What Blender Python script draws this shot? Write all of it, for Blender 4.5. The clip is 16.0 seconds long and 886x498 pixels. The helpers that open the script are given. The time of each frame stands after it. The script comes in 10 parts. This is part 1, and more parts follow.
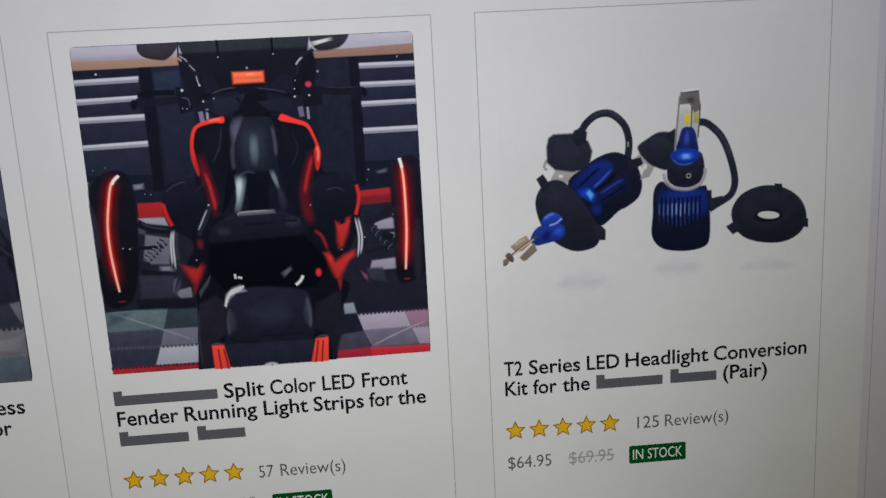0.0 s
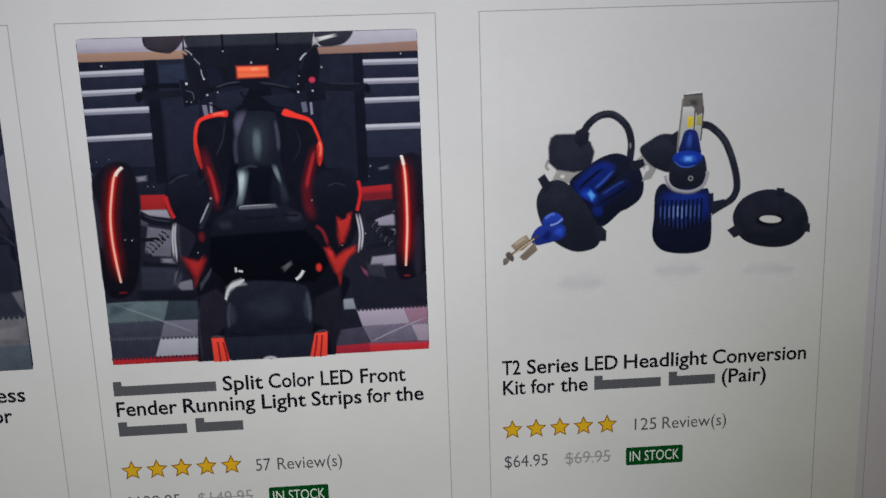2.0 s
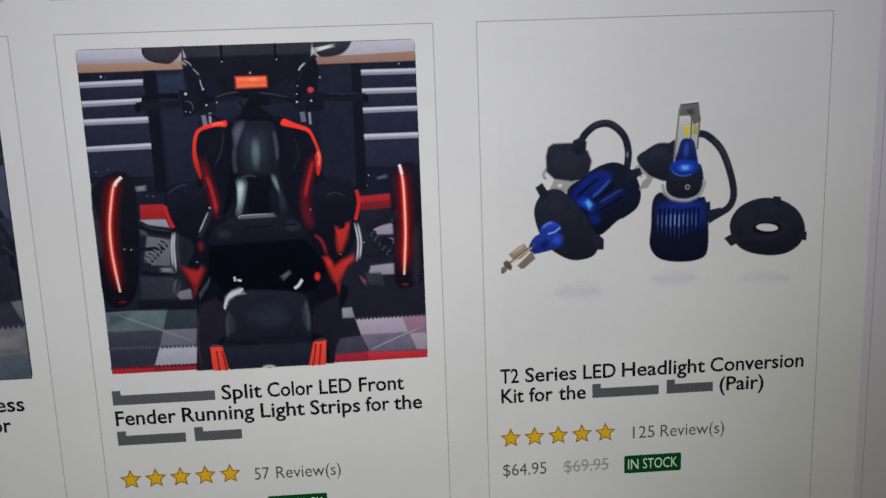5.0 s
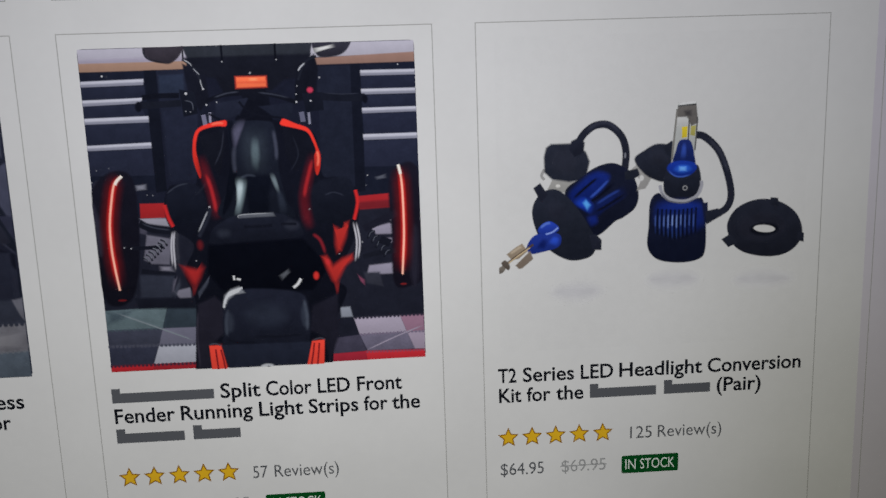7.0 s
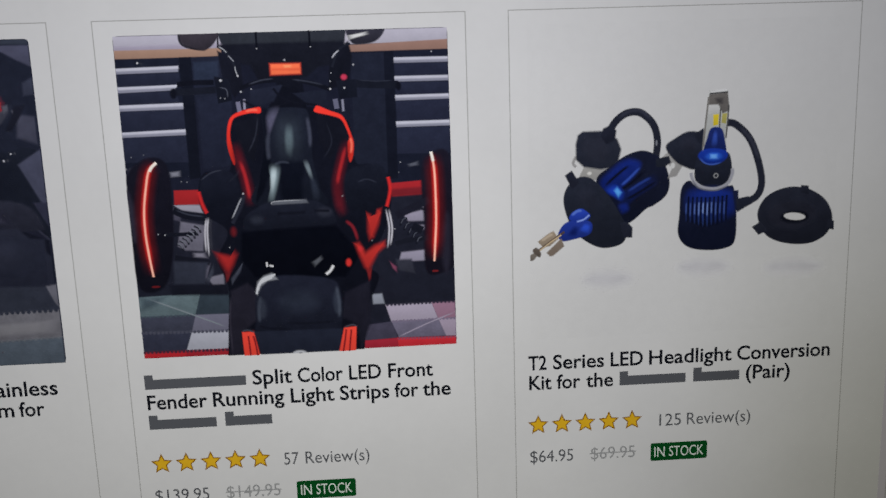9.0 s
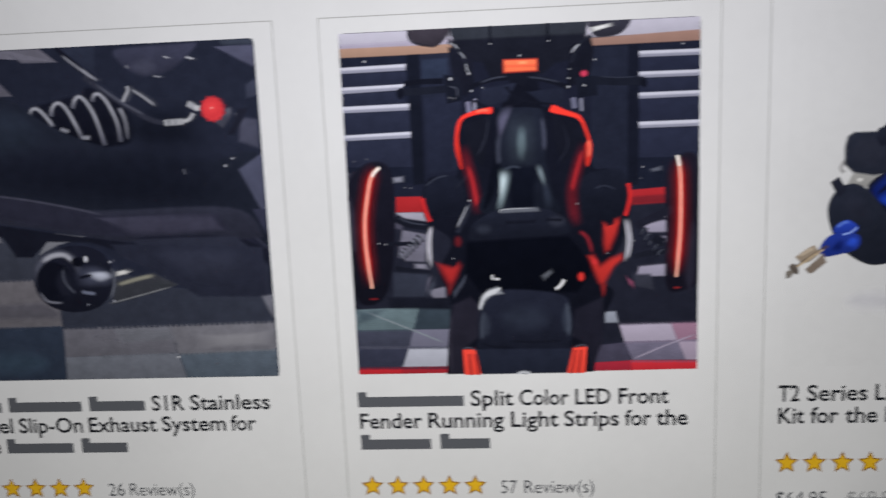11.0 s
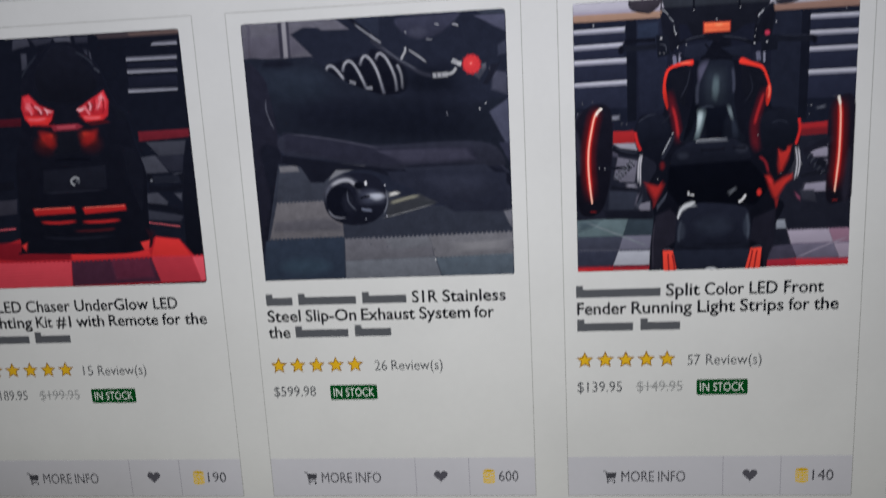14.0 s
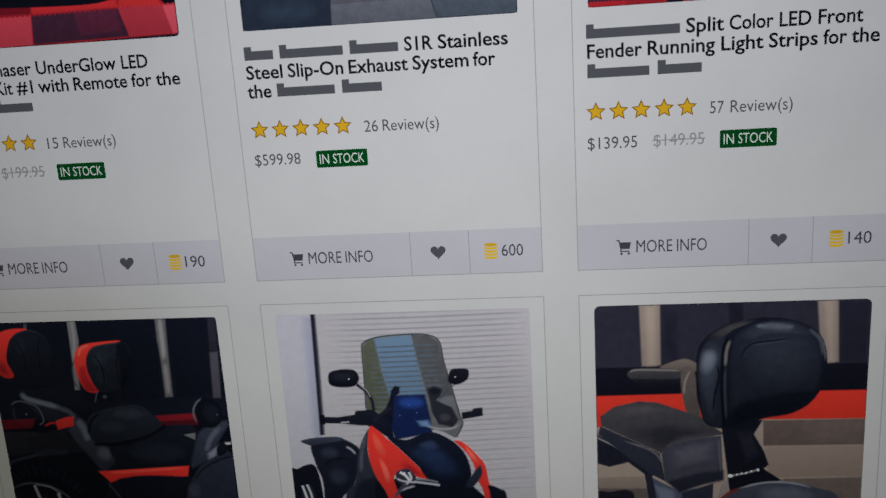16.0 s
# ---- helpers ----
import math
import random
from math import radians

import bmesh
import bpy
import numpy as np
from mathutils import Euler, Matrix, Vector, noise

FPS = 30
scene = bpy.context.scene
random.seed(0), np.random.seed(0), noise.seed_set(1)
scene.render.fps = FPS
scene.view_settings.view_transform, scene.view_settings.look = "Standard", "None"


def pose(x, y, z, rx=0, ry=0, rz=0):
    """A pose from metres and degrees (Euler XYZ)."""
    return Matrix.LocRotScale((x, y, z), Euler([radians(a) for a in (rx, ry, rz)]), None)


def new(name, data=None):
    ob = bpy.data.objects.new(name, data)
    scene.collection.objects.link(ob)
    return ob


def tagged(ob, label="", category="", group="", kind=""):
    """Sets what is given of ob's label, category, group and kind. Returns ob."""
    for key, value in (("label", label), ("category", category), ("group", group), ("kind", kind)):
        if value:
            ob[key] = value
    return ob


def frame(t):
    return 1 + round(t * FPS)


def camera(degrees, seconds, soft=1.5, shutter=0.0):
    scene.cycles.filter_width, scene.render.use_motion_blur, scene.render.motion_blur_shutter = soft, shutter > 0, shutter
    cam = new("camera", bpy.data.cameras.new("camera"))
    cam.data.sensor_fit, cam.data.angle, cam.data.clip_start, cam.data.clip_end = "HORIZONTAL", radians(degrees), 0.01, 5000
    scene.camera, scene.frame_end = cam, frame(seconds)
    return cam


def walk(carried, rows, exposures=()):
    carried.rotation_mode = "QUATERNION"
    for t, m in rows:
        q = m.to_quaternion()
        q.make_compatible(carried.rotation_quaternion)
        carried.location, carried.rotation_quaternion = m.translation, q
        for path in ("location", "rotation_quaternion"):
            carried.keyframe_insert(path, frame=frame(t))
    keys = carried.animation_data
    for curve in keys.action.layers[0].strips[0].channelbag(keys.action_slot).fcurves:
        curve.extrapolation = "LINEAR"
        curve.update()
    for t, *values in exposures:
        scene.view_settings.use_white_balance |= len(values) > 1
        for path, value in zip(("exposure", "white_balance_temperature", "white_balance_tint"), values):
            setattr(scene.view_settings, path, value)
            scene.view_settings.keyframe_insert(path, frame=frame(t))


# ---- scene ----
cam = camera(56.67, 16.0, soft=1.5, shutter=0.5)
# seconds, eye x y z in metres, turns about x, y and z in degrees
PATH = [
    (0.0, 0.0972, -0.2785, 1.1910, 78.9315, 2.9735, -4.4930),
    (0.5, 0.0980, -0.2781, 1.1912, 78.7136, 2.8068, -4.3898),
    (1.0, 0.0987, -0.2778, 1.1893, 78.8004, 2.6813, -4.1592),
    (1.5, 0.0997, -0.2791, 1.1888, 78.9741, 2.1996, -4.1398),
    (2.0, 0.0999, -0.2795, 1.1902, 78.9738, 1.9591, -3.6981),
    (2.5, 0.0990, -0.2786, 1.1899, 78.9291, 1.9138, -3.8627),
    (3.0, 0.0999, -0.2794, 1.1904, 78.9717, 1.9471, -3.7478),
    (3.5, 0.0999, -0.2795, 1.1905, 79.0028, 1.9783, -3.8391),
    (4.0, 0.1004, -0.2801, 1.1910, 79.2082, 2.1075, -3.7291),
    (6.5, 0.1001, -0.2808, 1.1905, 79.6000, 1.8823, -3.7508),
    (7.0, 0.1014, -0.2820, 1.1901, 79.6736, 1.8890, -3.6003),
    (7.5, 0.0992, -0.2830, 1.1899, 79.6162, 1.9449, -3.5545),
    (8.0, 0.0968, -0.2838, 1.1889, 79.6322, 2.0784, -3.1863),
    (10.3, 0.0762, -0.2760, 1.1845, 79.7890, 1.5209, -3.8685),
    (10.5, 0.0727, -0.2699, 1.1868, 80.1034, 1.7876, -2.1140),
    (11.0, 0.0495, -0.2591, 1.1864, 80.1800, 2.3800, 3.9600),
    (11.5, -0.0048, -0.2806, 1.1912, 78.9012, 2.3725, 2.3805),
    (12.0, -0.0412, -0.3103, 1.1869, 79.0268, 2.3640, 2.2693),
    (12.5, -0.0340, -0.3254, 1.1894, 79.4545, 2.6577, 3.5812),
    (13.0, -0.0207, -0.3291, 1.1947, 78.4897, 2.5425, 3.8684),
    (13.5, -0.0169, -0.3400, 1.1946, 77.8495, 2.7727, 4.6913),
    (14.0, -0.0211, -0.3444, 1.1834, 78.3169, 3.0078, 5.3578),
    (14.5, -0.0192, -0.3425, 1.1356, 77.2418, 3.3418, 5.7560),
    (15.0, -0.0237, -0.3389, 1.1263, 77.4584, 3.4655, 5.7544),
    (15.5, -0.0230, -0.3356, 1.0896, 77.2603, 3.5226, 5.7803),
    (16.0, -0.0229, -0.3318, 1.0837, 77.0901, 3.5026, 5.8548),
]
# seconds, stops, white balance in kelvin and tint
EXPOSURES = [(0.0, -0.04, 6580, 9), (4.0, -0.05, 6580, 9), (8.0, -0.05, 6580, 9), (10.5, 0.06, 6570, 10), (11.0, 0.28, 6570, 10), (11.5, 0.22, 6570, 10),
             (12.0, 0.16, 6590, 9), (12.5, -0.03, 6610, 9), (13.5, -0.02, 6610, 9), (14.0, -0.09, 6500, 9), (14.5, -0.28, 6440, 10), (15.0, -0.42, 6270, 11),
             (16.0, -0.37, 6270, 11)]
walk(cam, [(t, pose(*p)) for t, *p in PATH], EXPOSURES)

# ---- world: a dark room, lit by the screen alone ----
world = bpy.data.worlds.new("world")
scene.world = world
world.use_nodes = True
world.node_tree.nodes["Background"].inputs[0].default_value = (0.02, 0.022, 0.025, 1)
world.node_tree.nodes["Background"].inputs[1].default_value = 0.3

MM = 0.001
PITCH = 136.84          # from card to card along a row
ROW = 229.5             # from row to row
ZERO = 1.1              # height of the zero line of the page above the floor
SCREEN_L, SCREEN_R, SCREEN_B, SCREEN_T = -298.0, 288.0, -226.0, 142.0
STEP = 0.006 * MM       # one layer of the picture above the next


# ---- materials ----
def linear(c):
    c = c / 255
    return c / 12.92 if c <= 0.04045 else ((c + 0.055) / 1.055) ** 2.4


def ramp(nodes, links, source, x0, x1, y0, y1, kind="SMOOTHSTEP"):
    n = nodes.new("ShaderNodeMapRange")
    n.interpolation_type = kind
    n.inputs[1].default_value, n.inputs[2].default_value = x0, x1
    n.inputs[3].default_value, n.inputs[4].default_value = y0, y1
    links.new(source, n.inputs[0])
    return n.outputs[0]


def maths(nodes, links, op, a, b):
    n = nodes.new("ShaderNodeMath")
    n.operation = op
    for i, v in enumerate((a, b)):
        if isinstance(v, (int, float)):
            n.inputs[i].default_value = v
        else:
            links.new(v, n.inputs[i])
    return n.outputs[0]


def painted_falloff_group():
    """Falloff painted into the screen's emission by position: how strongly it shines from place to place, and its
    white, warmer and weaker in the lower corners.
    """
    g = bpy.data.node_groups.new("painted_falloff", "ShaderNodeTree")
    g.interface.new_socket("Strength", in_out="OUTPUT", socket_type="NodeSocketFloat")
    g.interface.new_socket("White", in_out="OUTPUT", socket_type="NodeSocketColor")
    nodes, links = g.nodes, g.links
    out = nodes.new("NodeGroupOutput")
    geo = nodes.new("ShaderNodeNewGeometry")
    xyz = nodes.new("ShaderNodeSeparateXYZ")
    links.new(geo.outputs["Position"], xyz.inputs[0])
    # painted dimming: emission falls off towards the right edge
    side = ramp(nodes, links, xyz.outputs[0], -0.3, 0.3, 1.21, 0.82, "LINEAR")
    n1 = nodes.new("ShaderNodeTexNoise")
    n1.inputs["Scale"].default_value = 14.0
    n1.inputs["Detail"].default_value = 1.0
    links.new(geo.outputs["Position"], n1.inputs["Vector"])
    cloud = ramp(nodes, links, n1.outputs[0], 0.3, 0.7, 0.97, 1.03)
    # masks for the dimming painted into the two lower corners
    corner = maths(nodes, links, "MULTIPLY", ramp(nodes, links, xyz.outputs[0], 0.17, 0.29, 0.0, 1.0), ramp(nodes, links, xyz.outputs[2], 1.2, 1.03, 0.0, 1.0))
    other = maths(nodes, links, "MULTIPLY", ramp(nodes, links, xyz.outputs[0], -0.15, -0.23, 0.0, 1.0), ramp(nodes, links, xyz.outputs[2], 1.04, 0.92, 0.0, 1.0))
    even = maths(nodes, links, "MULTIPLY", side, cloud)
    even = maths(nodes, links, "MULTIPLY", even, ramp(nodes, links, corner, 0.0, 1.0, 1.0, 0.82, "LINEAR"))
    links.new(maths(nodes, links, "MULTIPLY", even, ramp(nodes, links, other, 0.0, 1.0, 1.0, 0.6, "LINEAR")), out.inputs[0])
    # painted tint, bluer above and warmer below, imitating the lens's colour shading
    warmth = maths(nodes, links, "MAXIMUM", corner, other)
    warmth = maths(nodes, links, "ADD", maths(nodes, links, "MULTIPLY", warmth, 0.5), ramp(nodes, links, xyz.outputs[2], 1.2, 0.88, 0.0, 0.5, "LINEAR"))
    white = nodes.new("ShaderNodeMix")
    white.data_type = "RGBA"
    white.inputs[6].default_value = (0.99, 0.995, 1.04, 1)
    white.inputs[7].default_value = (1.0, 0.99, 0.82, 1)
    links.new(warmth, white.inputs[0])
    links.new(white.outputs[2], out.inputs[1])
    return g


PAINTED_FALLOFF = painted_falloff_group()
MATS = {}


def lit(rgb, grain=0.0, soft=False, size=420.0, slope=0.0):
    """A colour that the panel shows. grain: how far it varies; soft: fades out where the mesh's cover does; slope: how much lighter its upper end is."""
    key = (tuple(rgb), grain, soft, size, slope)
    if key in MATS:
        return MATS[key]
    m = bpy.data.materials.new("screen_colour")
    m.use_nodes = True
    nodes, links = m.node_tree.nodes, m.node_tree.links
    nodes.clear()
    out = nodes.new("ShaderNodeOutputMaterial")
    em = nodes.new("ShaderNodeEmission")
    # brings the painted falloff and tint into this colour
    falloff = nodes.new("ShaderNodeGroup")
    falloff.node_tree = PAINTED_FALLOFF
    dye = nodes.new("ShaderNodeMix")
    dye.data_type, dye.blend_type = "RGBA", "MULTIPLY"
    dye.inputs[0].default_value = 1.0
    dye.inputs[6].default_value = (*[linear(c) for c in rgb], 1)
    links.new(falloff.outputs[1], dye.inputs[7])
    links.new(dye.outputs[2], em.inputs[0])
    strength = falloff.outputs[0]
    if grain:
        geo = nodes.new("ShaderNodeNewGeometry")
        for scale, part_of in ((size, 0.6), (size * 5, 0.4)):
            n = nodes.new("ShaderNodeTexNoise")
            n.inputs["Scale"].default_value = scale
            n.inputs["Detail"].default_value = 2.0
            links.new(geo.outputs["Position"], n.inputs["Vector"])
            a = grain * part_of
            strength = maths(nodes, links, "MULTIPLY", strength, ramp(nodes, links, n.outputs[0], 0.25, 0.75, 1 - a, 1 + a))
    if slope:
        co = nodes.new("ShaderNodeTexCoord")
        sep = nodes.new("ShaderNodeSeparateXYZ")
        links.new(co.outputs["Generated"], sep.inputs[0])
        strength = maths(nodes, links, "MULTIPLY", strength, ramp(nodes, links, sep.outputs[2], 0.0, 1.0, 1 - slope, 1 + slope))
    links.new(strength, em.inputs[1])
    # imitated vignetting: seen aslant, a gloss of the dark room replaces part of the picture
    dim_gloss = nodes.new("ShaderNodeBsdfGlossy")
    dim_gloss.inputs["Color"].default_value = (0.5, 0.5, 0.5, 1)
    dim_gloss.inputs["Roughness"].default_value = 0.25
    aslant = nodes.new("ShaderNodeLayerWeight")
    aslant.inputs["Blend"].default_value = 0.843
    angle_dimming = nodes.new("ShaderNodeMixShader")
    links.new(aslant.outputs["Facing"], angle_dimming.inputs[0])
    links.new(em.outputs[0], angle_dimming.inputs[1])
    links.new(dim_gloss.outputs[0], angle_dimming.inputs[2])
    shader = angle_dimming.outputs[0]
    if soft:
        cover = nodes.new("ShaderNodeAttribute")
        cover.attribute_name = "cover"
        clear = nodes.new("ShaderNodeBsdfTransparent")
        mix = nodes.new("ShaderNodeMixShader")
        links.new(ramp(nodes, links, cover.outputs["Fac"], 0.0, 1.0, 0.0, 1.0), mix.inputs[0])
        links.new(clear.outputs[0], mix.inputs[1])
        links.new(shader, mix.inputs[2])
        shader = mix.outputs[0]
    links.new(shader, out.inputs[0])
    m.cycles.emission_sampling = "NONE"
    MATS[key] = m
    return m


def surface(name, rgb, rough, grain=0.1, scale=30.0, bump=0.1):
    m = bpy.data.materials.new(name)
    m.use_nodes = True
    nodes, links = m.node_tree.nodes, m.node_tree.links
    b = nodes["Principled BSDF"]
    b.inputs["Roughness"].default_value = rough
    geo = nodes.new("ShaderNodeNewGeometry")
    n = nodes.new("ShaderNodeTexNoise")
    n.inputs["Scale"].default_value = scale
    n.inputs["Detail"].default_value = 6.0
    links.new(geo.outputs["Position"], n.inputs["Vector"])
    mix = nodes.new("ShaderNodeMix")
    mix.data_type = "RGBA"
    mix.inputs[6].default_value = (*[c * (1 - grain) for c in rgb], 1)
    mix.inputs[7].default_value = (*[min(1, c * (1 + grain)) for c in rgb], 1)
    links.new(n.outputs[0], mix.inputs[0])
    links.new(mix.outputs[2], b.inputs["Base Color"])
    bm = nodes.new("ShaderNodeBump")
    bm.inputs["Strength"].default_value = bump
    links.new(n.outputs[0], bm.inputs["Height"])
    links.new(bm.outputs[0], b.inputs["Normal"])
    return m


PAGE_WHITE = (206, 206, 206)
PAGE = lit(PAGE_WHITE, 0.02, size=60.0)
PAGE.cycles.emission_sampling = "AUTO"
CARD = lit((207, 207, 207), 0.02, size=60.0)
CARD.cycles.emission_sampling = "AUTO"
RULE = lit((158, 158, 156))
BAR = lit((194, 193, 201), 0.02, size=60.0)
DIVIDER = lit((160, 158, 168))
INK = lit((22, 24, 30))
NAME_INK = lit((84, 86, 91))
GREY_INK = lit((82, 84, 88))
FAINT_INK = lit((146, 147, 148))
BAR_INK = lit((70, 70, 77))
STAR_FILL = lit((216, 170, 36), 0.05)
STAR_EDGE = lit((140, 98, 28))
HEART = lit((84, 83, 92), 0.05)
BADGE = lit((7, 70, 28), 0.06)
BADGE_INK = lit((214, 220, 214))
COIN = lit((224, 184, 40), 0.05)
COIN_TOP = lit((206, 166, 30), 0.05)
TRACK = lit((196, 192, 201), 0.02, size=60.0)

PLASTIC = surface("black_plastic", (0.02, 0.02, 0.022), 0.45, 0.15, 300.0, 0.05)
PAINT = surface("wall_paint", (0.55, 0.54, 0.52), 0.8, 0.05, 25.0, 0.1)
FLOORING = surface("floor_covering", (0.22, 0.19, 0.16), 0.7, 0.2, 12.0, 0.1)


# ---- geometry ----
def part(name, bm, material, parent=None, label=""):
    me = bpy.data.meshes.new(name)
    bm.to_mesh(me)
    bm.free()
    for m in material if isinstance(material, (list, tuple)) else (material,):
        me.materials.append(m)
    ob = new(name, me)
    if parent:
        ob.parent = parent
    if label:
        ob["label"] = label
    return ob


def box(bm, lo, hi, bevel=0.0):
    made = bmesh.ops.create_cube(bm, size=1)["verts"]
    for v in made:
        v.co = [(a + b) / 2 + c * (b - a) for a, b, c in zip(lo, hi, v.co)]
    if bevel:
        edges = list({e for v in made for e in v.link_edges})
        bmesh.ops.bevel(bm, geom=edges, offset=bevel, segments=2, affect="EDGES", profile=0.5)


def sheet(bm, pts, y=0.0, index=0):
    """A flat face that looks to -y, from points in millimetres."""
    f = bm.faces.new([bm.verts.new((x * MM, -y, z * MM)) for x, z in pts])
    f.normal_update()
    if f.normal.y > 0:
        f.normal_flip()
    f.material_index = index
    return f


def rounded(x0, z0, x1, z1, r, n=4):
    pts = []
    for cx, cz, a in ((x1 - r, z1 - r, 0), (x0 + r, z1 - r, 90), (x0 + r, z0 + r, 180), (x1 - r, z0 + r, 270)):
        pts += [(cx + r * math.cos(radians(a + 90 * i / n)), cz + r * math.sin(radians(a + 90 * i / n))) for i in range(n + 1)]
    return pts


def bars(bm, rects, y=0.0, index=0):
    for x0, z0, x1, z1 in rects:
        sheet(bm, [(x0, z0), (x1, z0), (x1, z1), (x0, z1)], y, index)


# ---- pieces of a photograph, in hundredths of its side ----
SIDE = 1.1              # millimetres in a hundredth
BLACK_LEVEL = (8, 10, 17)


def spline(pts, closed, n=6):
    out, m = [], len(pts)
    for i in range(m if closed else m - 1):
        p = [Vector(pts[j % m] if closed else pts[max(0, min(m - 1, j))]) for j in (i - 1, i, i + 1, i + 2)]
        for k in range(n):
            t = k / n
            out.append(0.5 * (2 * p[1] + (p[2] - p[0]) * t + (2 * p[0] - 5 * p[1] + 4 * p[2] - p[3]) * t * t + (3 * p[1] - p[0] - 3 * p[2] + p[3]) * t ** 3))
    if not closed:
        out.append(Vector(pts[-1]))
    return [(v[0], v[1]) for v in out]


def clipped(pts, lo):
    """The part of an outline that lies inside the photograph."""
    for axis, limit, sign in ((0, 0.0, 1), (0, 100.0, -1), (1, lo, 1), (1, 100.0, -1)):
        out = []
        for a, b in zip(pts, pts[1:] + pts[:1]):
            ina, inb = (a[axis] - limit) * sign >= 0, (b[axis] - limit) * sign >= 0
            if ina:
                out.append(a)
            if ina != inb:
                t = (limit - a[axis]) / (b[axis] - a[axis])
                out.append((a[0] + t * (b[0] - a[0]), a[1] + t * (b[1] - a[1])))
        pts = out
        if not pts:
            return []
    clean = [p for p, q in zip(pts, pts[1:] + pts[:1]) if abs(p[0] - q[0]) + abs(p[1] - q[1]) > 0.02]
    return clean


def rings(ph, name, rgb, loops, filled=True, slope=0.0):
    """One shape of the picture from nested loops of (x, z, cover)."""
    lo = ph["lowest"]
    bm = bmesh.new()
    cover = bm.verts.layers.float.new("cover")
    ph["layers"] += 1
    y = -ph["layers"] * STEP
    made = []
    for loop in loops:
        row = []
        for x, z, c in loop:
            v = bm.verts.new((min(100, max(0, x)) * SIDE * MM, y, min(100, max(lo, z)) * SIDE * MM))
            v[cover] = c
            row.append(v)
        made.append(row)
    closed = filled
    for a, b in zip(made, made[1:]):
        n = len(a)
        for i in range(n if closed else n - 1):
            j = (i + 1) % n
            try:
                bm.faces.new((a[i], a[j], b[j], b[i]))
            except ValueError:
                pass
    if filled and len(made[-1]) > 2:
        bm.faces.new(made[-1])
    for f in bm.faces:
        f.normal_update()
        if f.normal.y > 0:
            f.normal_flip()
    bright = max(rgb) > 110
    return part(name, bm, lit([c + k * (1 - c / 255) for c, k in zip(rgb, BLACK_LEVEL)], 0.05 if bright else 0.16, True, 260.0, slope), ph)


def outline(ph, name, rgb, pts, soft, slope):
    pts = clipped(pts, ph["lowest"])
    if len(pts) < 3:
        return None
    if sum(a[0] * b[1] - b[0] * a[1] for a, b in zip(pts, pts[1:] + pts[:1])) < 0:
        pts = pts[::-1]
    n = len(pts)
    push = []
    for i in range(n):
        p, q, r = (Vector(pts[k % n]) for k in (i - 1, i, i + 1))
        d1, d2 = (q - p).normalized(), (r - q).normalized()
        m = Vector((d1[1] + d2[1], -d1[0] - d2[0]))
        push.append(m.normalized() / max(0.6, m.length / 2) if m.length > 1e-3 else Vector((d1[1], -d1[0])))
    half = soft / 2
    area = sum(a[0] * b[1] - b[0] * a[1] for a, b in zip(pts, pts[1:] + pts[:1])) / 2
    girth = sum(math.dist(a, b) for a, b in zip(pts, pts[1:] + pts[:1]))
    if soft > 1.3 * area / girth and area / girth ** 2 > 0.032:
        # a glow without an edge: full in its middle, fading all the way out
        mx, mz = sum(p[0] for p in pts) / n, sum(p[1] for p in pts) / n
        loops = [[(mx + (x - mx) * k, mz + (z - mz) * k, c) for x, z in pts] for k, c in ((1.3, 0.0), (1.0, 0.28), (0.75, 0.52), (0.5, 0.74), (0.25, 0.92), (0.04, 1.0))]
        return rings(ph, name, rgb, loops, True, slope)
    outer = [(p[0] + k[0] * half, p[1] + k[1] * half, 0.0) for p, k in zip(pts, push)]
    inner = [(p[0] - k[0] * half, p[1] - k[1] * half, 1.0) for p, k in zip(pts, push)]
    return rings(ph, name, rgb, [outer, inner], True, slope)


def poly(ph, name, rgb, pts, soft=0.5):
    return outline(ph, name, rgb, pts, soft, 0.1)


def blob(ph, name, rgb, pts, soft=0.6):
    return outline(ph, name, rgb, spline(pts, True), soft, 0.25)


def line(ph, name, rgb, width, pts, soft=0.4):
    pts = spline(pts, False) if len(pts) > 2 else list(pts)
    soft = min(soft, 1.8 * width)
    core = max(width - soft, 0.12 * width)
    fades = soft > 1.2 * width
    loops = [[], [], [], []]
    for i, p in enumerate(pts):
        a, b = Vector(pts[max(0, i - 1)]), Vector(pts[min(len(pts) - 1, i + 1)])
        d = (b - a).normalized()
        for loop, off, c in zip(loops, (width + soft, core, -core, -width - soft), (0, 1, 1, 0)):
            if fades:
                c *= min(1, 5 * i / len(pts), 5 * (len(pts) - 1 - i) / len(pts))
            loop.append((p[0] - d[1] * off / 2, p[1] + d[0] * off / 2, c))
    return rings(ph, name, rgb, loops, filled=False)


def oval(ph, name, rgb, cx, cz, rx, rz, soft=0.6, turn=0):
    n = 24
    c, s = math.cos(radians(turn)), math.sin(radians(turn))
    ring = [(math.cos(2 * math.pi * i / n), math.sin(2 * math.pi * i / n)) for i in range(n)]
    half = soft / 2

    def at(k, cover):
        ax, az = max(0.05, rx + k), max(0.05, rz + k)
        return [(cx + c * a * ax - s * b * az, cz + s * a * ax + c * b * az, cover) for a, b in ring]
    inner = -min(half, min(rx, rz) * 0.95)
    return rings(ph, name, rgb, [at(half, 0.0), at(inner, 1.0)])


